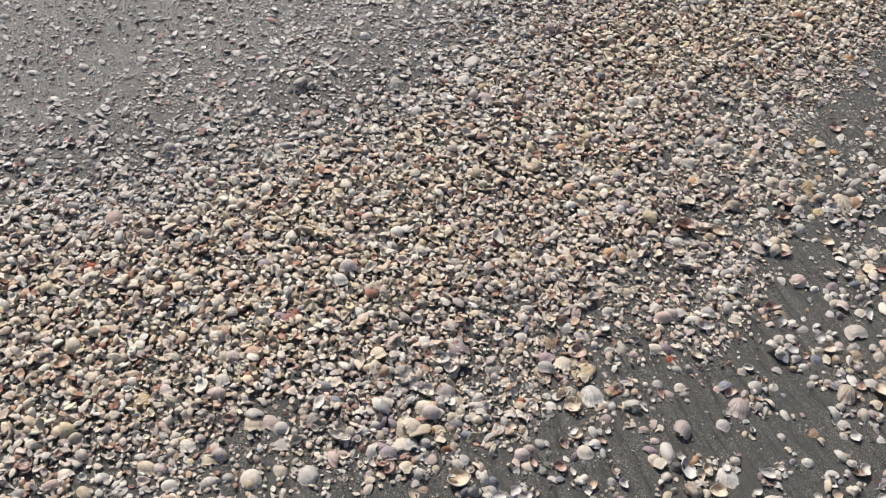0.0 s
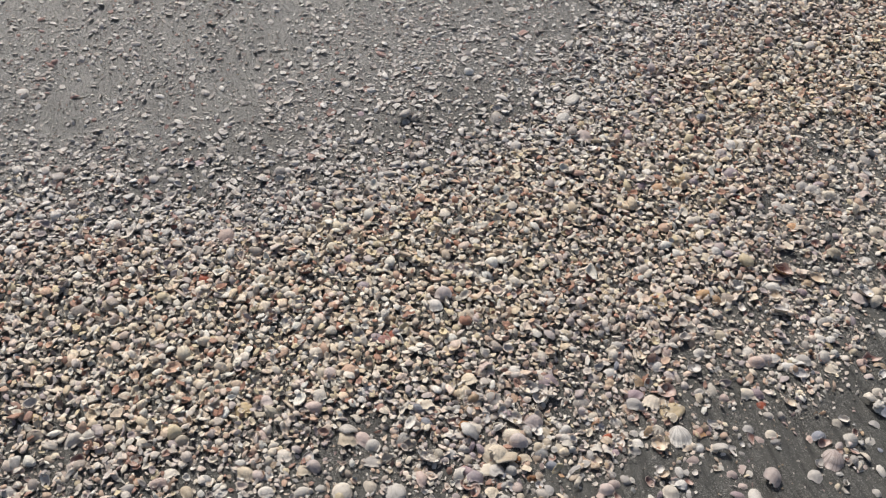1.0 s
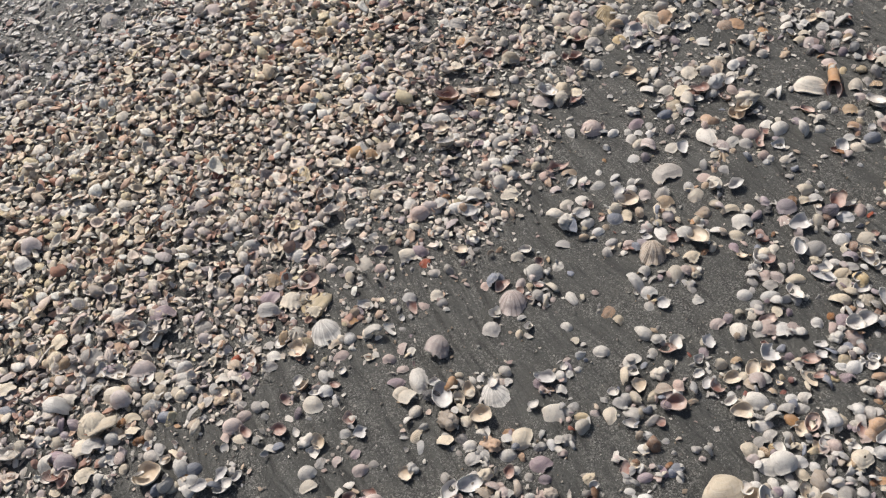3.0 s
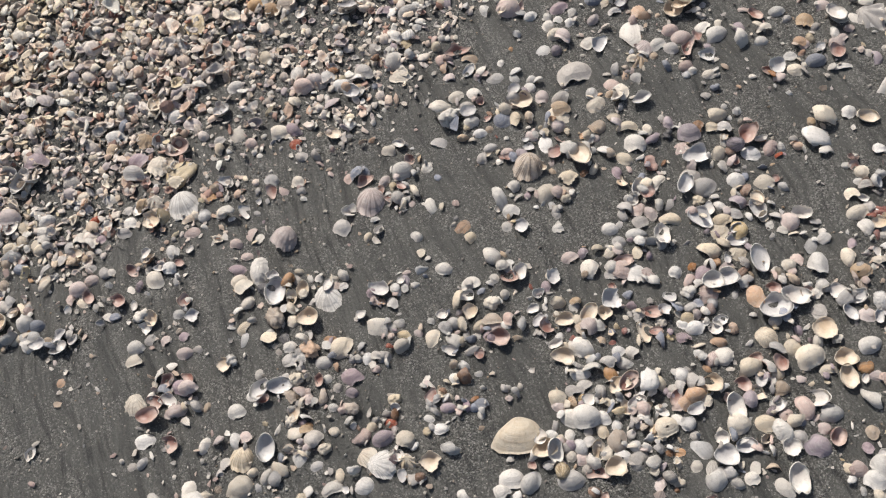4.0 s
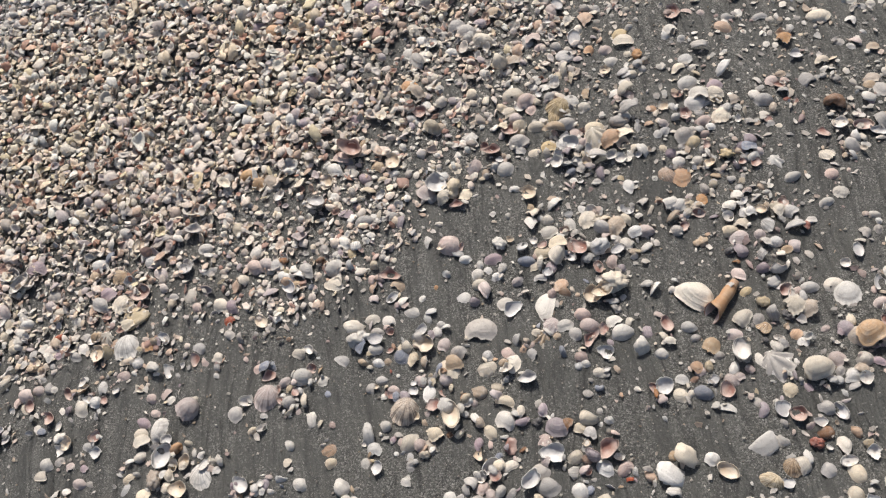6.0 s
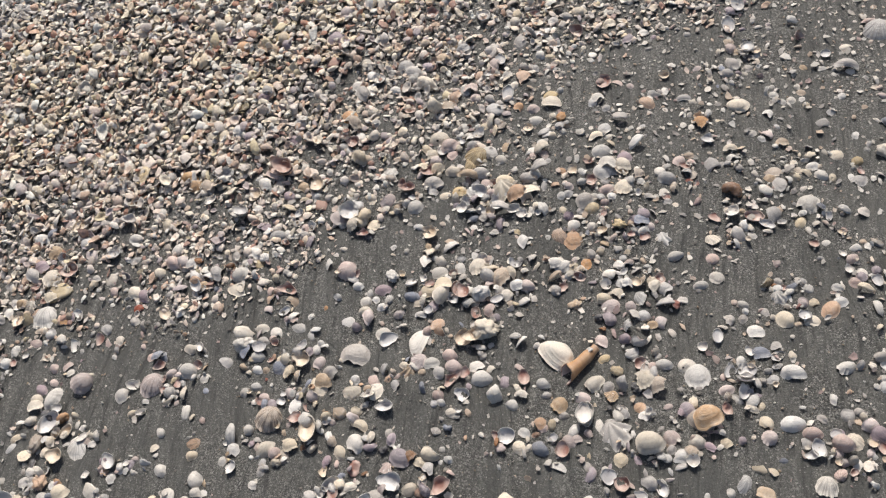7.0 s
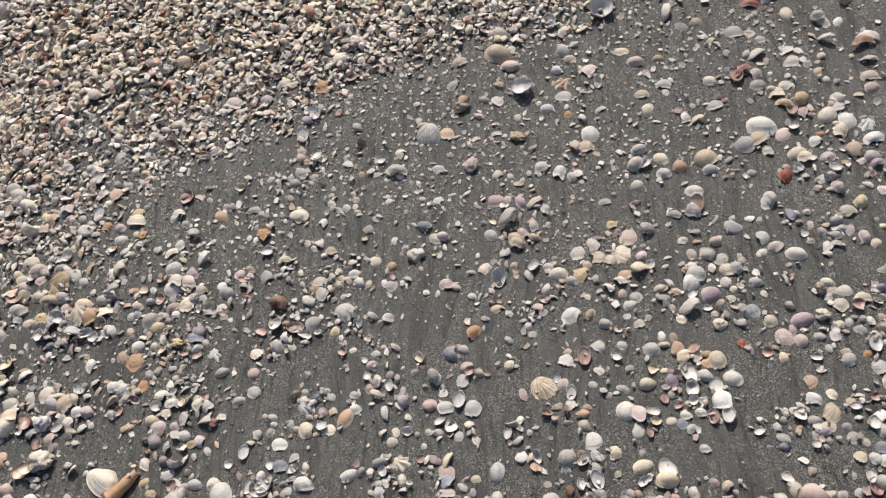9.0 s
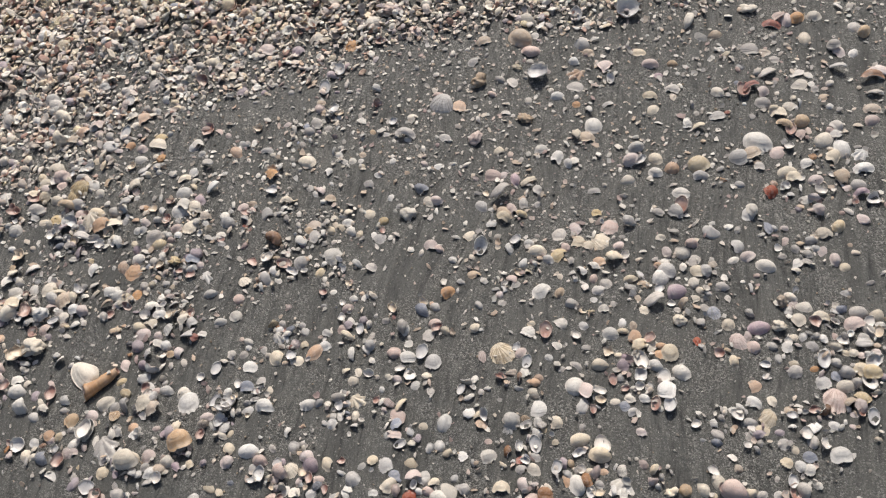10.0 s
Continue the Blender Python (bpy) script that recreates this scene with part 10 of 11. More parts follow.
def crumbs_round_shells():
    """Small pieces caught between the shells put down above, more where those lie close together."""
    found = [(x, y, r) for cell in laid.values() for x, y, r, _ in cell]
    xs = np.array(found)
    order = np.argsort(np.hypot(xs[:, 0] - 0.8, xs[:, 1] - 1.0))
    for i in order:
        x, y, r = xs[i]
        if ridge(x, y) > 0.05:
            continue
        close = int((np.hypot(xs[:, 0] - x, xs[:, 1] - y) < 0.045).sum()) - 1
        for _ in range(int(rng.poisson(0.08 + 0.14 * min(close, 6)))):
            a, q = rng.uniform(0, 2 * math.pi), rng.uniform(0.7, 1.5) * r + rng.uniform(0, 0.012)
            crumb(x + q * math.cos(a), y + q * math.sin(a))


FILL = ["clam"] * 3 + ["venus"] * 3 + ["tellin"] * 3 + ["broken"] * 8 + ["slipper"] * 4 + ["cockle"] * 2 + ["ark"] * 2 + ["fan"] * 2 + ["shard"] * 9


def fill_heaps():
    """Shells in the gaps of the heaps, where several of those put down above lie round a bare spot."""
    xs = np.array([(x, y, r) for cell in laid.values() for x, y, r, _ in cell])
    count = {}
    for x, y, r in xs:
        if ridge(x, y) > 0.03:
            continue
        close = int((np.hypot(xs[:, 0] - x, xs[:, 1] - y) < 0.05).sum()) - 1
        if close < 4 or rng.rand() < 0.35:
            continue
        for _ in range(1 + (close > 7)):
            a, q = rng.uniform(0, 2 * math.pi), r + rng.uniform(0.004, 0.014)
            px, py = x + q * math.cos(a), y + q * math.sin(a)
            size = rng.uniform(0.013, 0.026)
            if pile_height(px, py, 0.30 * size) > 0.004:
                continue
            kind = FILL[int(rng.randint(len(FILL)))]
            count[kind] = count.get(kind, 0) + 1
            if count[kind] > 170:
                continue
            lies = ("cup", "lean", "down")[int(np.searchsorted((0.30, 0.52), rng.rand()))] if kind != "shard" else "down"
            put(kind, px, py, size, rng.uniform(0, 360), PICK[int(rng.randint(len(PICK)))], lies, ("pale", "cream", "rust", "grey")[int(np.searchsorted((0.5, 0.65, 0.8), rng.rand()))], rayed=rng.rand() < 0.12)


fill_heaps()
crumbs_round_shells()


def cluster(x, y, r):
    """A heap drawn out a little along the backwash."""
    if inside(x, y, PLACED) or inside(x, y, PLACED_LOW):
        return
    for _ in range(int(4 + 2300 * r * r + rng.randint(3))):
        a, b = rng.normal(0, 0.62 * r), rng.normal(0, 0.48 * r)
        any_shell(x + D_AXIS[0] * a - D_AXIS[1] * b, y + D_AXIS[1] * a + D_AXIS[0] * b, 0.015, 0.048)
    for i in range(int(10000 * r * r)):
        a, b = rng.normal(0, 0.62 * r), rng.normal(0, 0.48 * r)
        filling.append((x + D_AXIS[0] * a - D_AXIS[1] * b, y + D_AXIS[1] * a + D_AXIS[0] * b))


cluster(0.79, 1.38, 0.076)
cluster(0.92, 1.37, 0.058)
cluster(0.62, 1.24, 0.073)
cluster(0.79, 1.28, 0.057)
cluster(0.72, 1.16, 0.071)
cluster(0.83, 1.20, 0.047)
cluster(0.97, 1.20, 0.063)
cluster(1.10, 1.38, 0.068)
cluster(1.23, 1.41, 0.078)
cluster(1.10, 1.33, 0.050)
cluster(1.12, 1.23, 0.056)
cluster(1.22, 1.26, 0.065)
cluster(1.36, 1.32, 0.069)
cluster(1.36, 1.17, 0.057)
cluster(0.65, 1.08, 0.047)
cluster(0.46, 1.12, 0.049)
cluster(0.50, 1.15, 0.033)
cluster(0.89, 1.09, 0.083)
cluster(0.98, 1.04, 0.097)
cluster(0.84, 1.06, 0.045)
cluster(1.14, 1.07, 0.061)
cluster(1.25, 1.07, 0.062)
cluster(1.33, 1.01, 0.070)
cluster(0.30, 1.02, 0.050)
cluster(0.35, 0.95, 0.073)
cluster(0.43, 0.89, 0.063)
cluster(0.14, 0.97, 0.044)
cluster(0.20, 0.80, 0.067)
cluster(0.35, 0.81, 0.040)
cluster(0.50, 0.90, 0.038)
cluster(0.60, 0.90, 0.053)
cluster(0.64, 0.94, 0.038)
cluster(0.78, 0.94, 0.066)
cluster(0.86, 0.92, 0.044)
cluster(1.03, 0.96, 0.088)
cluster(1.11, 0.93, 0.066)
cluster(0.97, 0.85, 0.079)
cluster(1.06, 0.85, 0.072)
cluster(0.80, 0.84, 0.043)
cluster(0.77, 0.87, 0.036)
cluster(1.02, 0.80, 0.086)
cluster(1.18, 0.80, 0.065)
cluster(1.26, 0.84, 0.059)
cluster(1.29, 0.79, 0.074)
cluster(0.35, 0.72, 0.063)
cluster(0.53, 0.74, 0.060)
cluster(0.73, 0.73, 0.079)
cluster(0.84, 0.74, 0.050)
cluster(0.95, 0.76, 0.064)
cluster(0.26, 0.71, 0.041)
cluster(1.36, 0.91, 0.039)
cluster(0.67, 1.73, 0.103)
cluster(0.96, 1.83, 0.072)
cluster(0.82, 1.70, 0.065)
cluster(0.84, 1.52, 0.085)
cluster(1.10, 1.60, 0.067)
cluster(1.19, 1.85, 0.057)
cluster(1.29, 1.90, 0.046)
cluster(1.45, 2.15, 0.056)
cluster(1.63, 2.12, 0.080)
cluster(1.68, 2.16, 0.062)
cluster(1.73, 2.39, 0.067)
cluster(1.82, 2.48, 0.059)
cluster(1.96, 2.52, 0.079)
cluster(1.99, 2.35, 0.055)
cluster(1.81, 2.13, 0.078)
cluster(1.84, 2.19, 0.053)
cluster(1.52, 1.88, 0.043)
cluster(1.65, 1.88, 0.058)
cluster(1.36, 1.72, 0.053)
cluster(1.09, 1.47, 0.077)
cluster(1.23, 1.54, 0.064)
cluster(1.34, 1.60, 0.062)
cluster(1.85, 1.99, 0.091)
cluster(1.92, 1.96, 0.049)
cluster(1.79, 1.90, 0.049)
cluster(1.74, 1.83, 0.065)
cluster(1.86, 1.83, 0.056)
cluster(2.03, 2.01, 0.066)
cluster(2.01, 2.18, 0.070)
cluster(2.13, 2.10, 0.076)
cluster(1.49, 1.69, 0.042)
cluster(1.53, 1.75, 0.050)
cluster(1.50, 1.59, 0.075)
cluster(1.65, 1.63, 0.048)
cluster(1.90, 1.80, 0.071)
cluster(2.04, 1.88, 0.048)
cluster(1.47, 1.53, 0.059)
cluster(1.23, 1.40, 0.055)
cluster(1.63, 1.74, 0.033)
cluster(-0.33, 1.05, 0.050)
cluster(-0.16, 0.98, 0.088)
cluster(0.17, 1.09, 0.062)
cluster(-0.34, 0.87, 0.104)
cluster(-0.79, 0.83, 0.110)
cluster(-0.60, 0.87, 0.088)
cluster(-0.06, 1.14, 0.072)
cluster(0.07, 1.27, 0.086)


# ---- single shells strewn between them, and larger ones on the ridge ----
for _ in range(700):
    px, py = rng.uniform(-0.9, 2.3), rng.uniform(0.6, 3.1)
    deep = float(ridge(px, py))
    if deep < 0.05 and rng.rand() < 0.75:
        any_shell(px, py, 0.012, 0.034)
    elif 0.05 <= deep < 0.75 and rng.rand() < 0.4:
        any_shell(px, py, 0.020, 0.040)

# ---- the countless small shells ----


def low_valve(seed, cup=False, long_=1.0, flat=1.0):
    r = np.random.RandomState(seed)
    n = 8
    phi = np.linspace(0, 2 * np.pi, n, endpoint=False)
    rim = outline(("clam", "cockle", "surf", "fan")[seed % 4], phi) * np.array([1, long_])
    rim = rim * (1 + 0.25 * (r.rand(n, 1) - 0.5))
    c, depth = rim.mean(0) + [0, 0.07], 0.27 * flat
    v = [np.column_stack([rim, 0.03 * r.rand(n)]), np.column_stack([c + (rim - c) * 0.70, np.full(n, depth * 0.66)]), np.array([[c[0], c[1] + 0.08, depth]])]
    f = []
    for j in range(n):
        k = (j + 1) % n
        f += [(j, k, n + k), (j, n + k, n + j), (n + j, n + k, 2 * n)]
    if cup:
        b = 2 * n + 1
        v += [np.column_stack([c + (rim - c) * 0.90, np.full(n, 0.01)]), np.column_stack([c + (rim - c) * 0.55, np.full(n, depth * 0.66)]), np.array([[c[0], c[1], depth * 0.84]])]
        for j in range(n):
            k = (j + 1) % n
            f += [(k, j, b + j), (k, b + j, b + k), (b + k, b + j, b + n + j), (b + k, b + n + j, b + n + k), (b + n + k, b + n + j, b + 2 * n)]
    v = np.concatenate(v)
    if cup:
        v[:, 2] = depth - v[:, 2]
        f = [q[::-1] for q in f]
    return v, np.array(f), np.ones(len(f), bool)


def low_shard(seed, rings=1, bowed=1.0):
    """An angular, bowed bit of shell, dome or hollow up."""
    r = np.random.RandomState(seed)
    n = r.randint(5, 8) if rings == 1 else r.randint(6, 9)
    phi = np.sort(np.linspace(0, 2 * np.pi, n, endpoint=False) + r.uniform(-0.35, 0.35, n))
    rad = r.uniform(0.28, 0.60, n)
    p = np.column_stack([rad * np.cos(phi), rad * np.sin(phi) * r.uniform(0.45, 0.95)])
    k1, k2, up = bowed * r.uniform(0.35, 1.0), bowed * r.uniform(0.2, 0.9), (1 if r.rand() < 0.6 else -1)

    def at(q, drop):
        return np.column_stack([q, up * (0.2 - k1 * q[:, 0] ** 2 - k2 * q[:, 1] ** 2) - drop])

    mid = [p * 0.55] if rings > 1 else []
    v = np.concatenate([at(q, 0.0) for q in [p] + mid] + [at(p, 0.07), at(np.zeros((1, 2)), 0.0)])
    under = n * (1 + len(mid))
    top, last = under + n, n * len(mid)
    f, even = [], []
    for j in range(n):
        k = (j + 1) % n
        if mid:
            f += [(j, k, n + k), (j, n + k, n + j)]
            even += [True, True]
        f += [(last + j, last + k, top), (j, under + j, under + k), (j, under + k, k)]
        even += [rings > 1, False, False]
    v[:, 2] -= v[:, 2].min()
    return v, np.array(f), np.array(even)


def low_grain(seed):
    r = np.random.RandomState(seed)
    v = np.array([[0.5, 0, 0], [-0.5, 0, 0], [0, 0.4, 0], [0, -0.4, 0], [0, 0, 0.3], [0, 0, -0.3]]) * r.uniform(0.7, 1.2, (6, 1))
    f = [(0, 2, 4), (2, 1, 4), (1, 3, 4), (3, 0, 4), (2, 0, 5), (1, 2, 5), (3, 1, 5), (0, 3, 5)]
    return v, np.array(f), np.ones(len(f), bool)


VALVES = [low_valve(1), low_valve(2), low_valve(3, False, 0.9), low_valve(4, False, 0.75), low_valve(5, False, 0.7, 0.8)]
LOW_VALVES = [low_valve(31 + i, False, 0.55 + 0.1 * (i % 4), 0.75) for i in range(5)]
CUPS = [low_valve(6, True), low_valve(7, True, 0.8), low_valve(9, True, 0.7)]
PLATES = [low_shard(61 + i, 2) for i in range(9)]
BITS = [low_shard(81 + i) for i in range(10)]
FLAKES = [low_shard(121 + i, 2, 0.5) for i in range(7)]
FLAT_BITS = [low_shard(101 + i, 1, 0.35) for i in range(8)]
GRAINS = [low_grain(21 + i) for i in range(4)] + [low_shard(27)]


def strew(name, shapes, xy, sizes, lifts, lean, mat, label, category):
    """All shells of one kind of ground as a single mesh."""
    r = np.random.RandomState(len(xy))
    base = sand_height(xy[:, 0], xy[:, 1])
    which = r.randint(len(shapes), size=len(xy))
    allv, allf, alls, start = [], [], [], 0
    for w, (sv, sf, se) in enumerate(shapes):
        pick = np.where(which == w)[0]
        k = len(pick)
        if not k:
            continue
        yaw, t1, t2 = r.uniform(0, 2 * np.pi, k), r.normal(0, lean, k), r.normal(0, lean, k)
        p = sv[None] * sizes[pick][:, None, None] * (1 + 0.25 * (r.rand(k, 1, 3) - 0.5))
        x, y, z = p[..., 0], p[..., 1], p[..., 2]
        y, z = y * np.cos(t1)[:, None] - z * np.sin(t1)[:, None], y * np.sin(t1)[:, None] + z * np.cos(t1)[:, None]
        x, z = x * np.cos(t2)[:, None] + z * np.sin(t2)[:, None], z * np.cos(t2)[:, None] - x * np.sin(t2)[:, None]
        x, y = x * np.cos(yaw)[:, None] - y * np.sin(yaw)[:, None], x * np.sin(yaw)[:, None] + y * np.cos(yaw)[:, None]
        low = np.minimum(z.min(1), 0)
        out = np.stack([x + xy[pick, 0][:, None], y + xy[pick, 1][:, None], z - 0.6 * low[:, None] + (base[pick] + lifts[pick])[:, None]], -1)
        allv.append(out.reshape(-1, 3))
        allf.append((sf[None] + (start + np.arange(k) * len(sv))[:, None, None]).reshape(-1, 3))
        alls.append(np.tile(se, k))
        start += k * len(sv)
    v, f = np.concatenate(allv), np.concatenate(allf)
    me = bpy.data.meshes.new(name)
    me.vertices.add(len(v))
    me.vertices.foreach_set("co", v.astype(np.float32).ravel())
    me.loops.add(f.size)
    me.loops.foreach_set("vertex_index", f.astype(np.int32).ravel())
    me.polygons.add(len(f))
    me.polygons.foreach_set("loop_start", np.arange(0, f.size, 3, dtype=np.int32))
    me.polygons.foreach_set("use_smooth", np.concatenate(alls))
    me.update()
    me.validate()
    me.materials.append(mat)
    tagged(new(name, me), label, category, kind="stuff")


def lattice(step, seed):
    r = np.random.RandomState(seed)
    gx, gy = np.meshgrid(np.arange(-2.5, 3.0, step), np.arange(0.1, 3.8, step))
    xy = np.column_stack([gx.ravel(), gy.ravel()])
    return xy + r.uniform(-0.6, 0.6, xy.shape) * step, r


def in_reach(x, y):
    """How thickly the strewing lies, 0 to 1: whole where the walk passes, thinning out unevenly beyond."""
    c = to_sea(x, y)
    w = (vnoise(x * 3, y * 3, 41) - 0.5) * 0.3
    fade = smooth(-2.35, -1.95, x + w) * (1 - smooth(2.45, 2.85, x + w)) * smooth(0.15, 0.45, y - 0.25 * np.maximum(0, x - 0.9) + w) * (1 - smooth(3.2, 3.65, y + w)) * smooth(-0.45, -0.15, c + w)
    return fade * (c < foam_edge(along_ridge(x, y)) - 0.012)


def spread(step, seed):
    """Jittered places with what the strewing depends on: depth in the ridge, the looser apron, along the shore, across it."""
    xy, r = lattice(step, seed)
    x, y = xy[:, 0], xy[:, 1]
    return xy, r, ridge(x, y), apron(x, y), along_ridge(x, y), to_sea(x, y), in_reach(x, y)


# the ridge: dry, sunlit, several layers lying on one another like shingles; warm cream along its crest, pinker and greyer to both sides
xy, r, d, ap, s, c, reach = spread(0.0116, 51)
gap = vnoise(xy[:, 0] * 11, xy[:, 1] * 11, 21)
thick = 0.72 * smooth(-0.05, 0.04, ap) + 0.50 * smooth(-0.10, 0.10, d)
thick = thick * (1 - 0.7 * smooth(0.60, 0.76, gap) * (1 - smooth(0.0, 0.2, d))) * (1 - 0.5 * smooth(0.48, 0.72, d)) * (1 - smooth(0.60, 0.98, d))
keep = r.rand(len(xy)) < thick * reach
xy, d = xy[keep], d[keep]
k = len(xy)
sizes_scale = 0.84 + 0.20 * smooth(-0.10, 0.10, d)
s, c = s[keep], c[keep]
wander = (vnoise(xy[:, 0] * 5, xy[:, 1] * 5, 33) - 0.5) * 0.14
crest = smooth(-0.14, 0.08, c + wander - np.interp(s, CREST_S, CREST_LOW)) * smooth(-0.05, 0.20, np.interp(s, CREST_S, CREST_HIGH) - c + wander) * (0.62 + 0.6 * smooth(0.3, 0.6, vnoise(xy[:, 0] * 3.5, xy[:, 1] * 3.5, 28)))
warm = r.rand(k) < 0.12 * (1 - smooth(0.5, 0.7, d)) + 0.84 * crest
sizes, lifts = (0.0115 + 0.030 * r.beta(1.0, 3.8, k)) * sizes_scale, 0.012 * r.rand(k) ** 1.4 * smooth(-0.25, 0.15, d)
BED_SHAPES = VALVES + CUPS * 2 + PLATES + FLAKES * 3
strew("shell_bed", BED_SHAPES, xy[warm], sizes[warm], lifts[warm], 0.36, M_BED, "thick bed of small cream, tan and pinkish shells", "shells")
tail = ~warm & (r.rand(k) < smooth(0.45, 0.65, d))
cool = ~warm & ~tail
strew("grey_shell_bed", BED_SHAPES, xy[tail], sizes[tail], 0.4 * lifts[tail], 0.32, M_GREY, "thinning edge of the bed, wet grey shells", "shells")
strew("mixed_shell_bed", BED_SHAPES, xy[cool], sizes[cool], lifts[cool], 0.36, M_MIX, "bed of small white, grey and pinkish shells", "shells")

xy, r, d, ap, s, c, reach = spread(0.0165, 56)
keep = r.rand(len(xy)) < reach * (0.22 * smooth(-0.02, 0.1, ap) + 0.36 * smooth(-0.08, 0.1, d)) * (1 - smooth(0.62, 0.9, d))
xy = xy[keep]
k = len(xy)
strew("shell_chips", BITS, xy, 0.009 + 0.016 * r.beta(1.3, 2.8, k), 0.005 * r.rand(k), 0.34, M_BED, "layer of broken shell chips under the shells", "shells")

# seaward of it: wet, greyer, from crumbs to large halves, thinning out to the water
xy, r, d, ap, s, c, reach = spread(0.0108, 52)
gap = vnoise(xy[:, 0] * 7, xy[:, 1] * 7, 22) * 0.65 + vnoise(xy[:, 0] * 19, xy[:, 1] * 19, 26) * 0.35
keep = r.rand(len(xy)) < reach * smooth(0.36, 0.66, d) * (0.92 - 0.30 * smooth(1.95, 2.4, c)) * (0.45 + 0.9 * smooth(0.25, 0.75, gap))
xy, c = xy[keep], c[keep]
k = len(xy)
strew("wet_shell_bed", BITS + FLAT_BITS + LOW_VALVES * 2 + VALVES[3:], xy, (0.006 + 0.036 * r.beta(0.65, 3.6, k)) * (1 - 0.10 * smooth(1.95, 2.3, c)), 0.001 * r.rand(k), 0.24, M_GREY, "wet grey shells and bits pressed into sand", "shells")

# landward: bits between the clusters, thicker towards the far end of the ridge
CHIPS = VALVES[4:] + BITS + FLAT_BITS
xy, r, d, ap, s, c, reach = spread(0.0135, 53)
gap = vnoise(xy[:, 0] * 13, xy[:, 1] * 13, 23) * 0.6 + vnoise(xy[:, 0] * 4, xy[:, 1] * 4, 24) * 0.4
far_end = smooth(1.3, 1.8, s) * smooth(0.42, 0.80, c)
thick = 0.03 + 0.34 * far_end + 0.20 * smooth(-0.25, 0.0, d) + 0.62 * smooth(-0.10, 0.06, ap) + (0.14 + 0.62 * far_end) * smooth(0.48, 0.66, gap)
keep = r.rand(len(xy)) < reach * thick * (d < 0.06)
xy = xy[keep]
k = len(xy)
strew("shell_bits", CHIPS + LOW_VALVES[:3], xy, 0.004 + 0.019 * r.beta(0.9, 2.9, k), -0.0008 + 0.0015 * r.rand(k), 0.25, M_PALE, "pale small shells and chips strewn on sand", "shells")

# the crumbs of the clusters
xy = np.array(filling)
k = len(xy)
r = np.random.RandomState(55)
strew("cluster_bits", CHIPS + CUPS[1:], xy, 0.006 + 0.012 * r.beta(1.2, 2.6, k), 0.001 + 0.005 * r.rand(k) ** 2, 0.4, M_PALE, "small shell crumbs heaped in clusters", "shells")

# coarse white grit, drawn out in bands by the backwash
r = np.random.RandomState(54)
xy = np.column_stack([r.uniform(-2.3, 2.8, 76000), r.uniform(0.3, 3.4, 76000)])
al, cr = D_AXIS[0] * xy[:, 0] + D_AXIS[1] * xy[:, 1], -D_AXIS[1] * xy[:, 0] + D_AXIS[0] * xy[:, 1]
gap = vnoise(xy[:, 0] * 6, xy[:, 1] * 6, 25) * 0.5 + vnoise(cr * 26, al * 4, 27) * 0.5
near_bed = smooth(-0.35, 0.05, apron(xy[:, 0], xy[:, 1]))
xy = xy[r.rand(len(xy)) < in_reach(xy[:, 0], xy[:, 1]) * (0.22 + 0.50 * smooth(0.4, 0.62, gap) + 0.45 * near_bed) * (1 - smooth(0.1, 0.3, ridge(xy[:, 0], xy[:, 1])) * (1 - smooth(0.6, 0.8, ridge(xy[:, 0], xy[:, 1]))))]
k = len(xy)
strew("shell_grit", GRAINS, xy, 0.0015 + 0.0058 * r.rand(k) ** 3, 0.0003 * r.rand(k), 0.4, M_GRIT, "coarse shell grit on the sand", "grit")

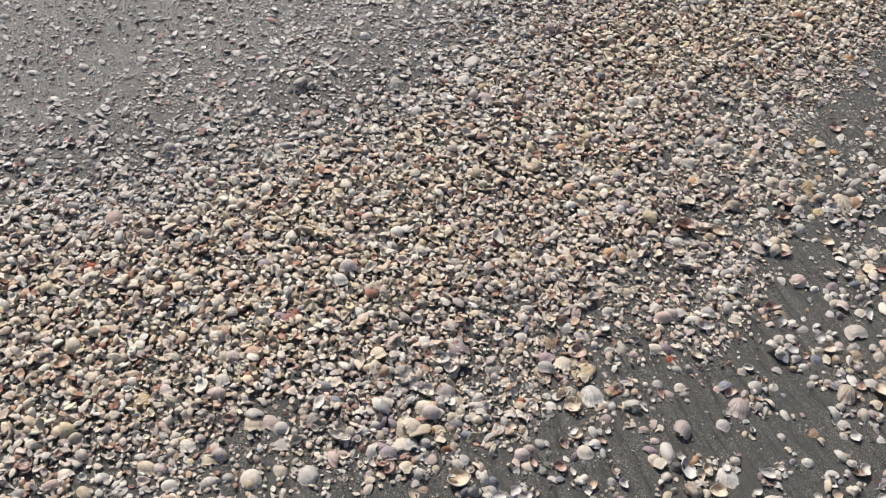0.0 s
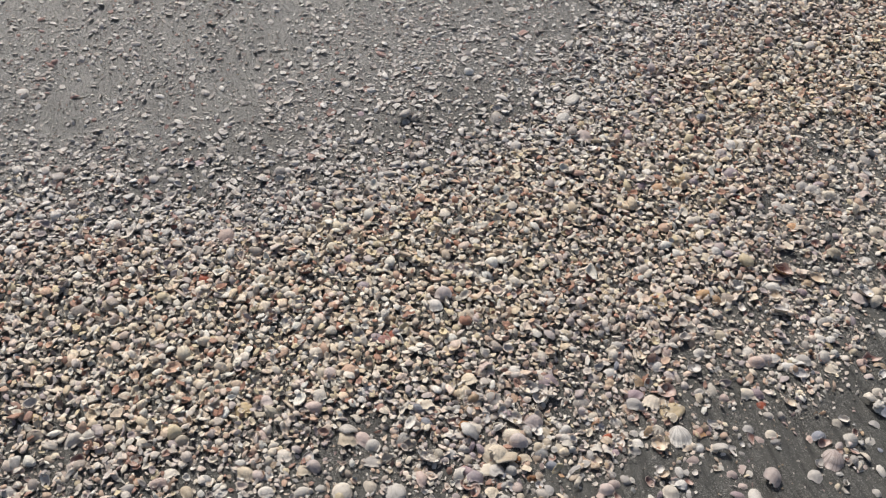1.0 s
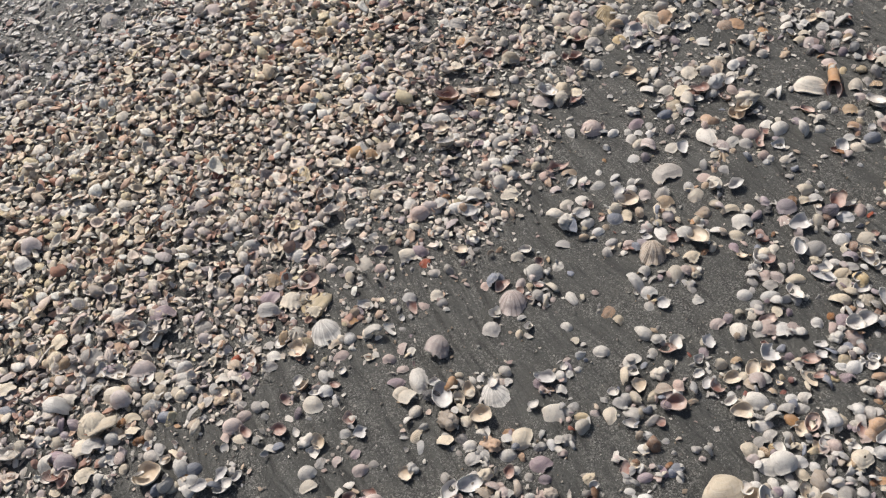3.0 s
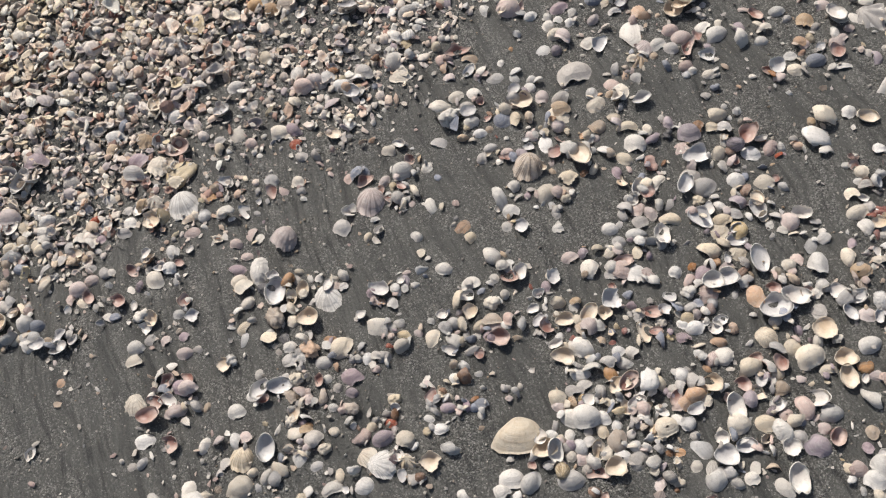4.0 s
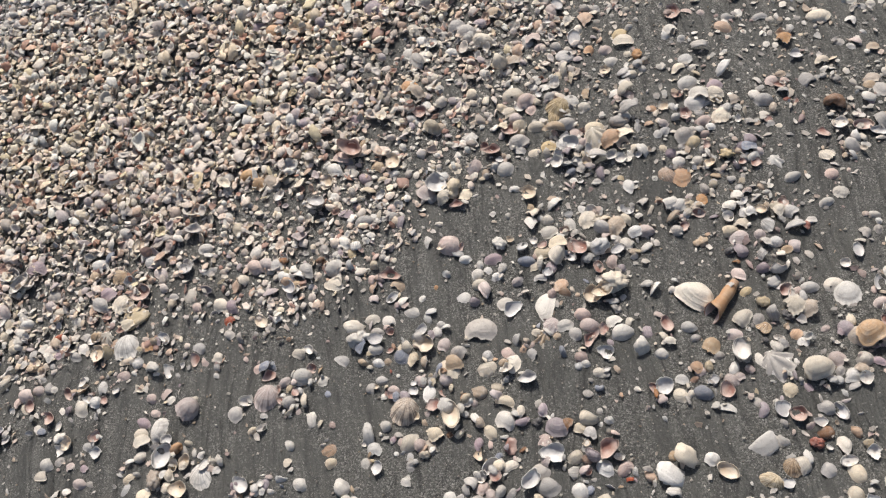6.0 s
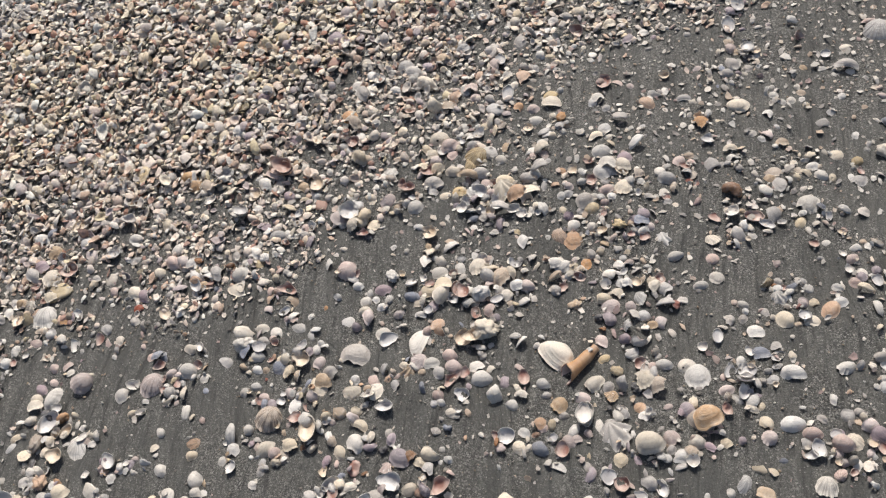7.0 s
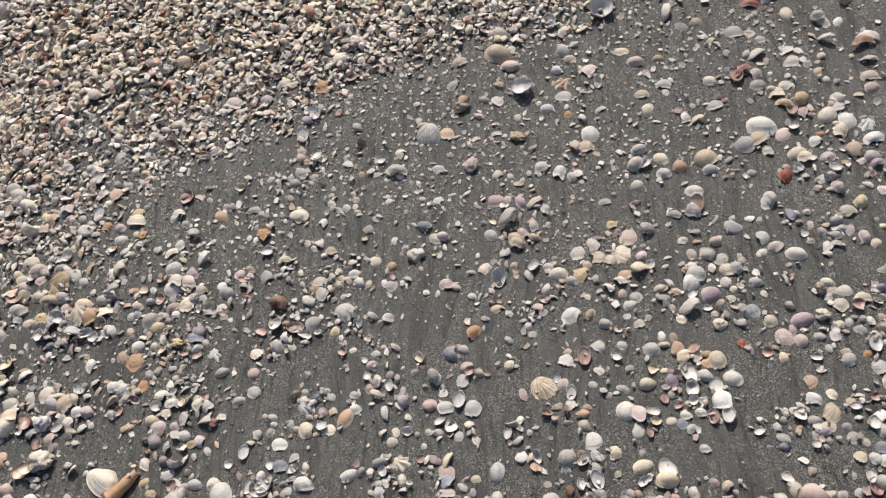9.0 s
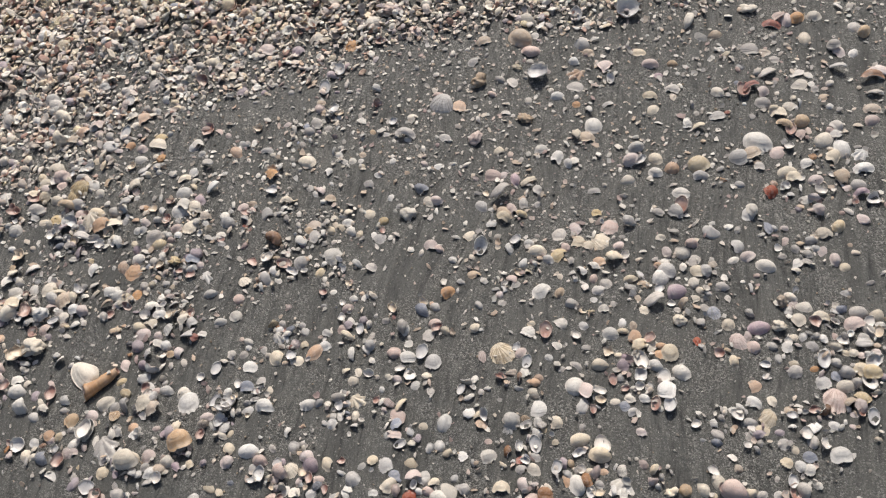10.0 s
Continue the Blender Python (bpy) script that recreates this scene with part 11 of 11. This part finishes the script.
# the ridge and its wet side run on along the shore, out of sight
def run_on(name, shapes, seed, low, high, step, sizes, mat, label):
    r = np.random.RandomState(seed)
    gs, gc = np.meshgrid(np.arange(-6.0, 7.5, step), np.arange(low, high, step))
    s, c = gs.ravel() + r.uniform(-0.6, 0.6, gs.size) * step, gc.ravel() + r.uniform(-0.6, 0.6, gs.size) * step
    xy = np.column_stack([E_AXIS[0] * s + N_AXIS[0] * c, E_AXIS[1] * s + N_AXIS[1] * c])
    d = ridge(xy[:, 0], xy[:, 1])
    side = smooth(-0.1, 0.15, d) * (1 - smooth(0.55, 0.9, d)) if mat is M_BED else smooth(0.5, 0.8, d) * 0.6
    fade = smooth(-6.2, -2.8, s) * (1 - smooth(3.8, 7.4, s)) * (1 - in_reach(xy[:, 0], xy[:, 1])) * (c < foam_edge(s) - 0.03)
    xy = xy[r.rand(len(xy)) < 0.9 * side * fade]
    k = len(xy)
    strew(name, shapes, xy, sizes * (0.7 + 0.6 * r.rand(k)), 0.002 * r.rand(k), 0.3, mat, label, "shells")


run_on("far_shell_bed", FLAT_BITS, 58, 0.9, 2.2, 0.027, 0.032, M_BED, "bed of cream and tan shells farther along the ridge")
run_on("far_wet_bed", FLAT_BITS, 59, 1.5, 3.1, 0.045, 0.026, M_GREY, "wet grey shells farther along the shore")


def run_on_landward():
    r = np.random.RandomState(61)
    s, c = r.uniform(-6.0, 7.5, 14000), r.uniform(-1.6, 1.25, 14000)
    xy = np.column_stack([E_AXIS[0] * s + N_AXIS[0] * c, E_AXIS[1] * s + N_AXIS[1] * c])
    heaps = vnoise(xy[:, 0] * 3.2, xy[:, 1] * 3.2, 29) * 0.6 + vnoise(xy[:, 0] * 9, xy[:, 1] * 9, 30) * 0.4
    fade = smooth(-6.0, -2.5, s) * (1 - smooth(4.0, 7.5, s)) * smooth(-1.6, 0.3, c) * (1 - in_reach(xy[:, 0], xy[:, 1]))
    xy = xy[r.rand(len(xy)) < fade * smooth(0.42, 0.62, heaps)]
    k = len(xy)
    strew("far_strewn_shells", VALVES + FLAT_BITS[:4], xy, 0.014 + 0.024 * r.rand(k), 0.001 * r.rand(k), 0.3, M_PALE, "pale shells strewn in heaps farther along the sand", "shells")


run_on_landward()
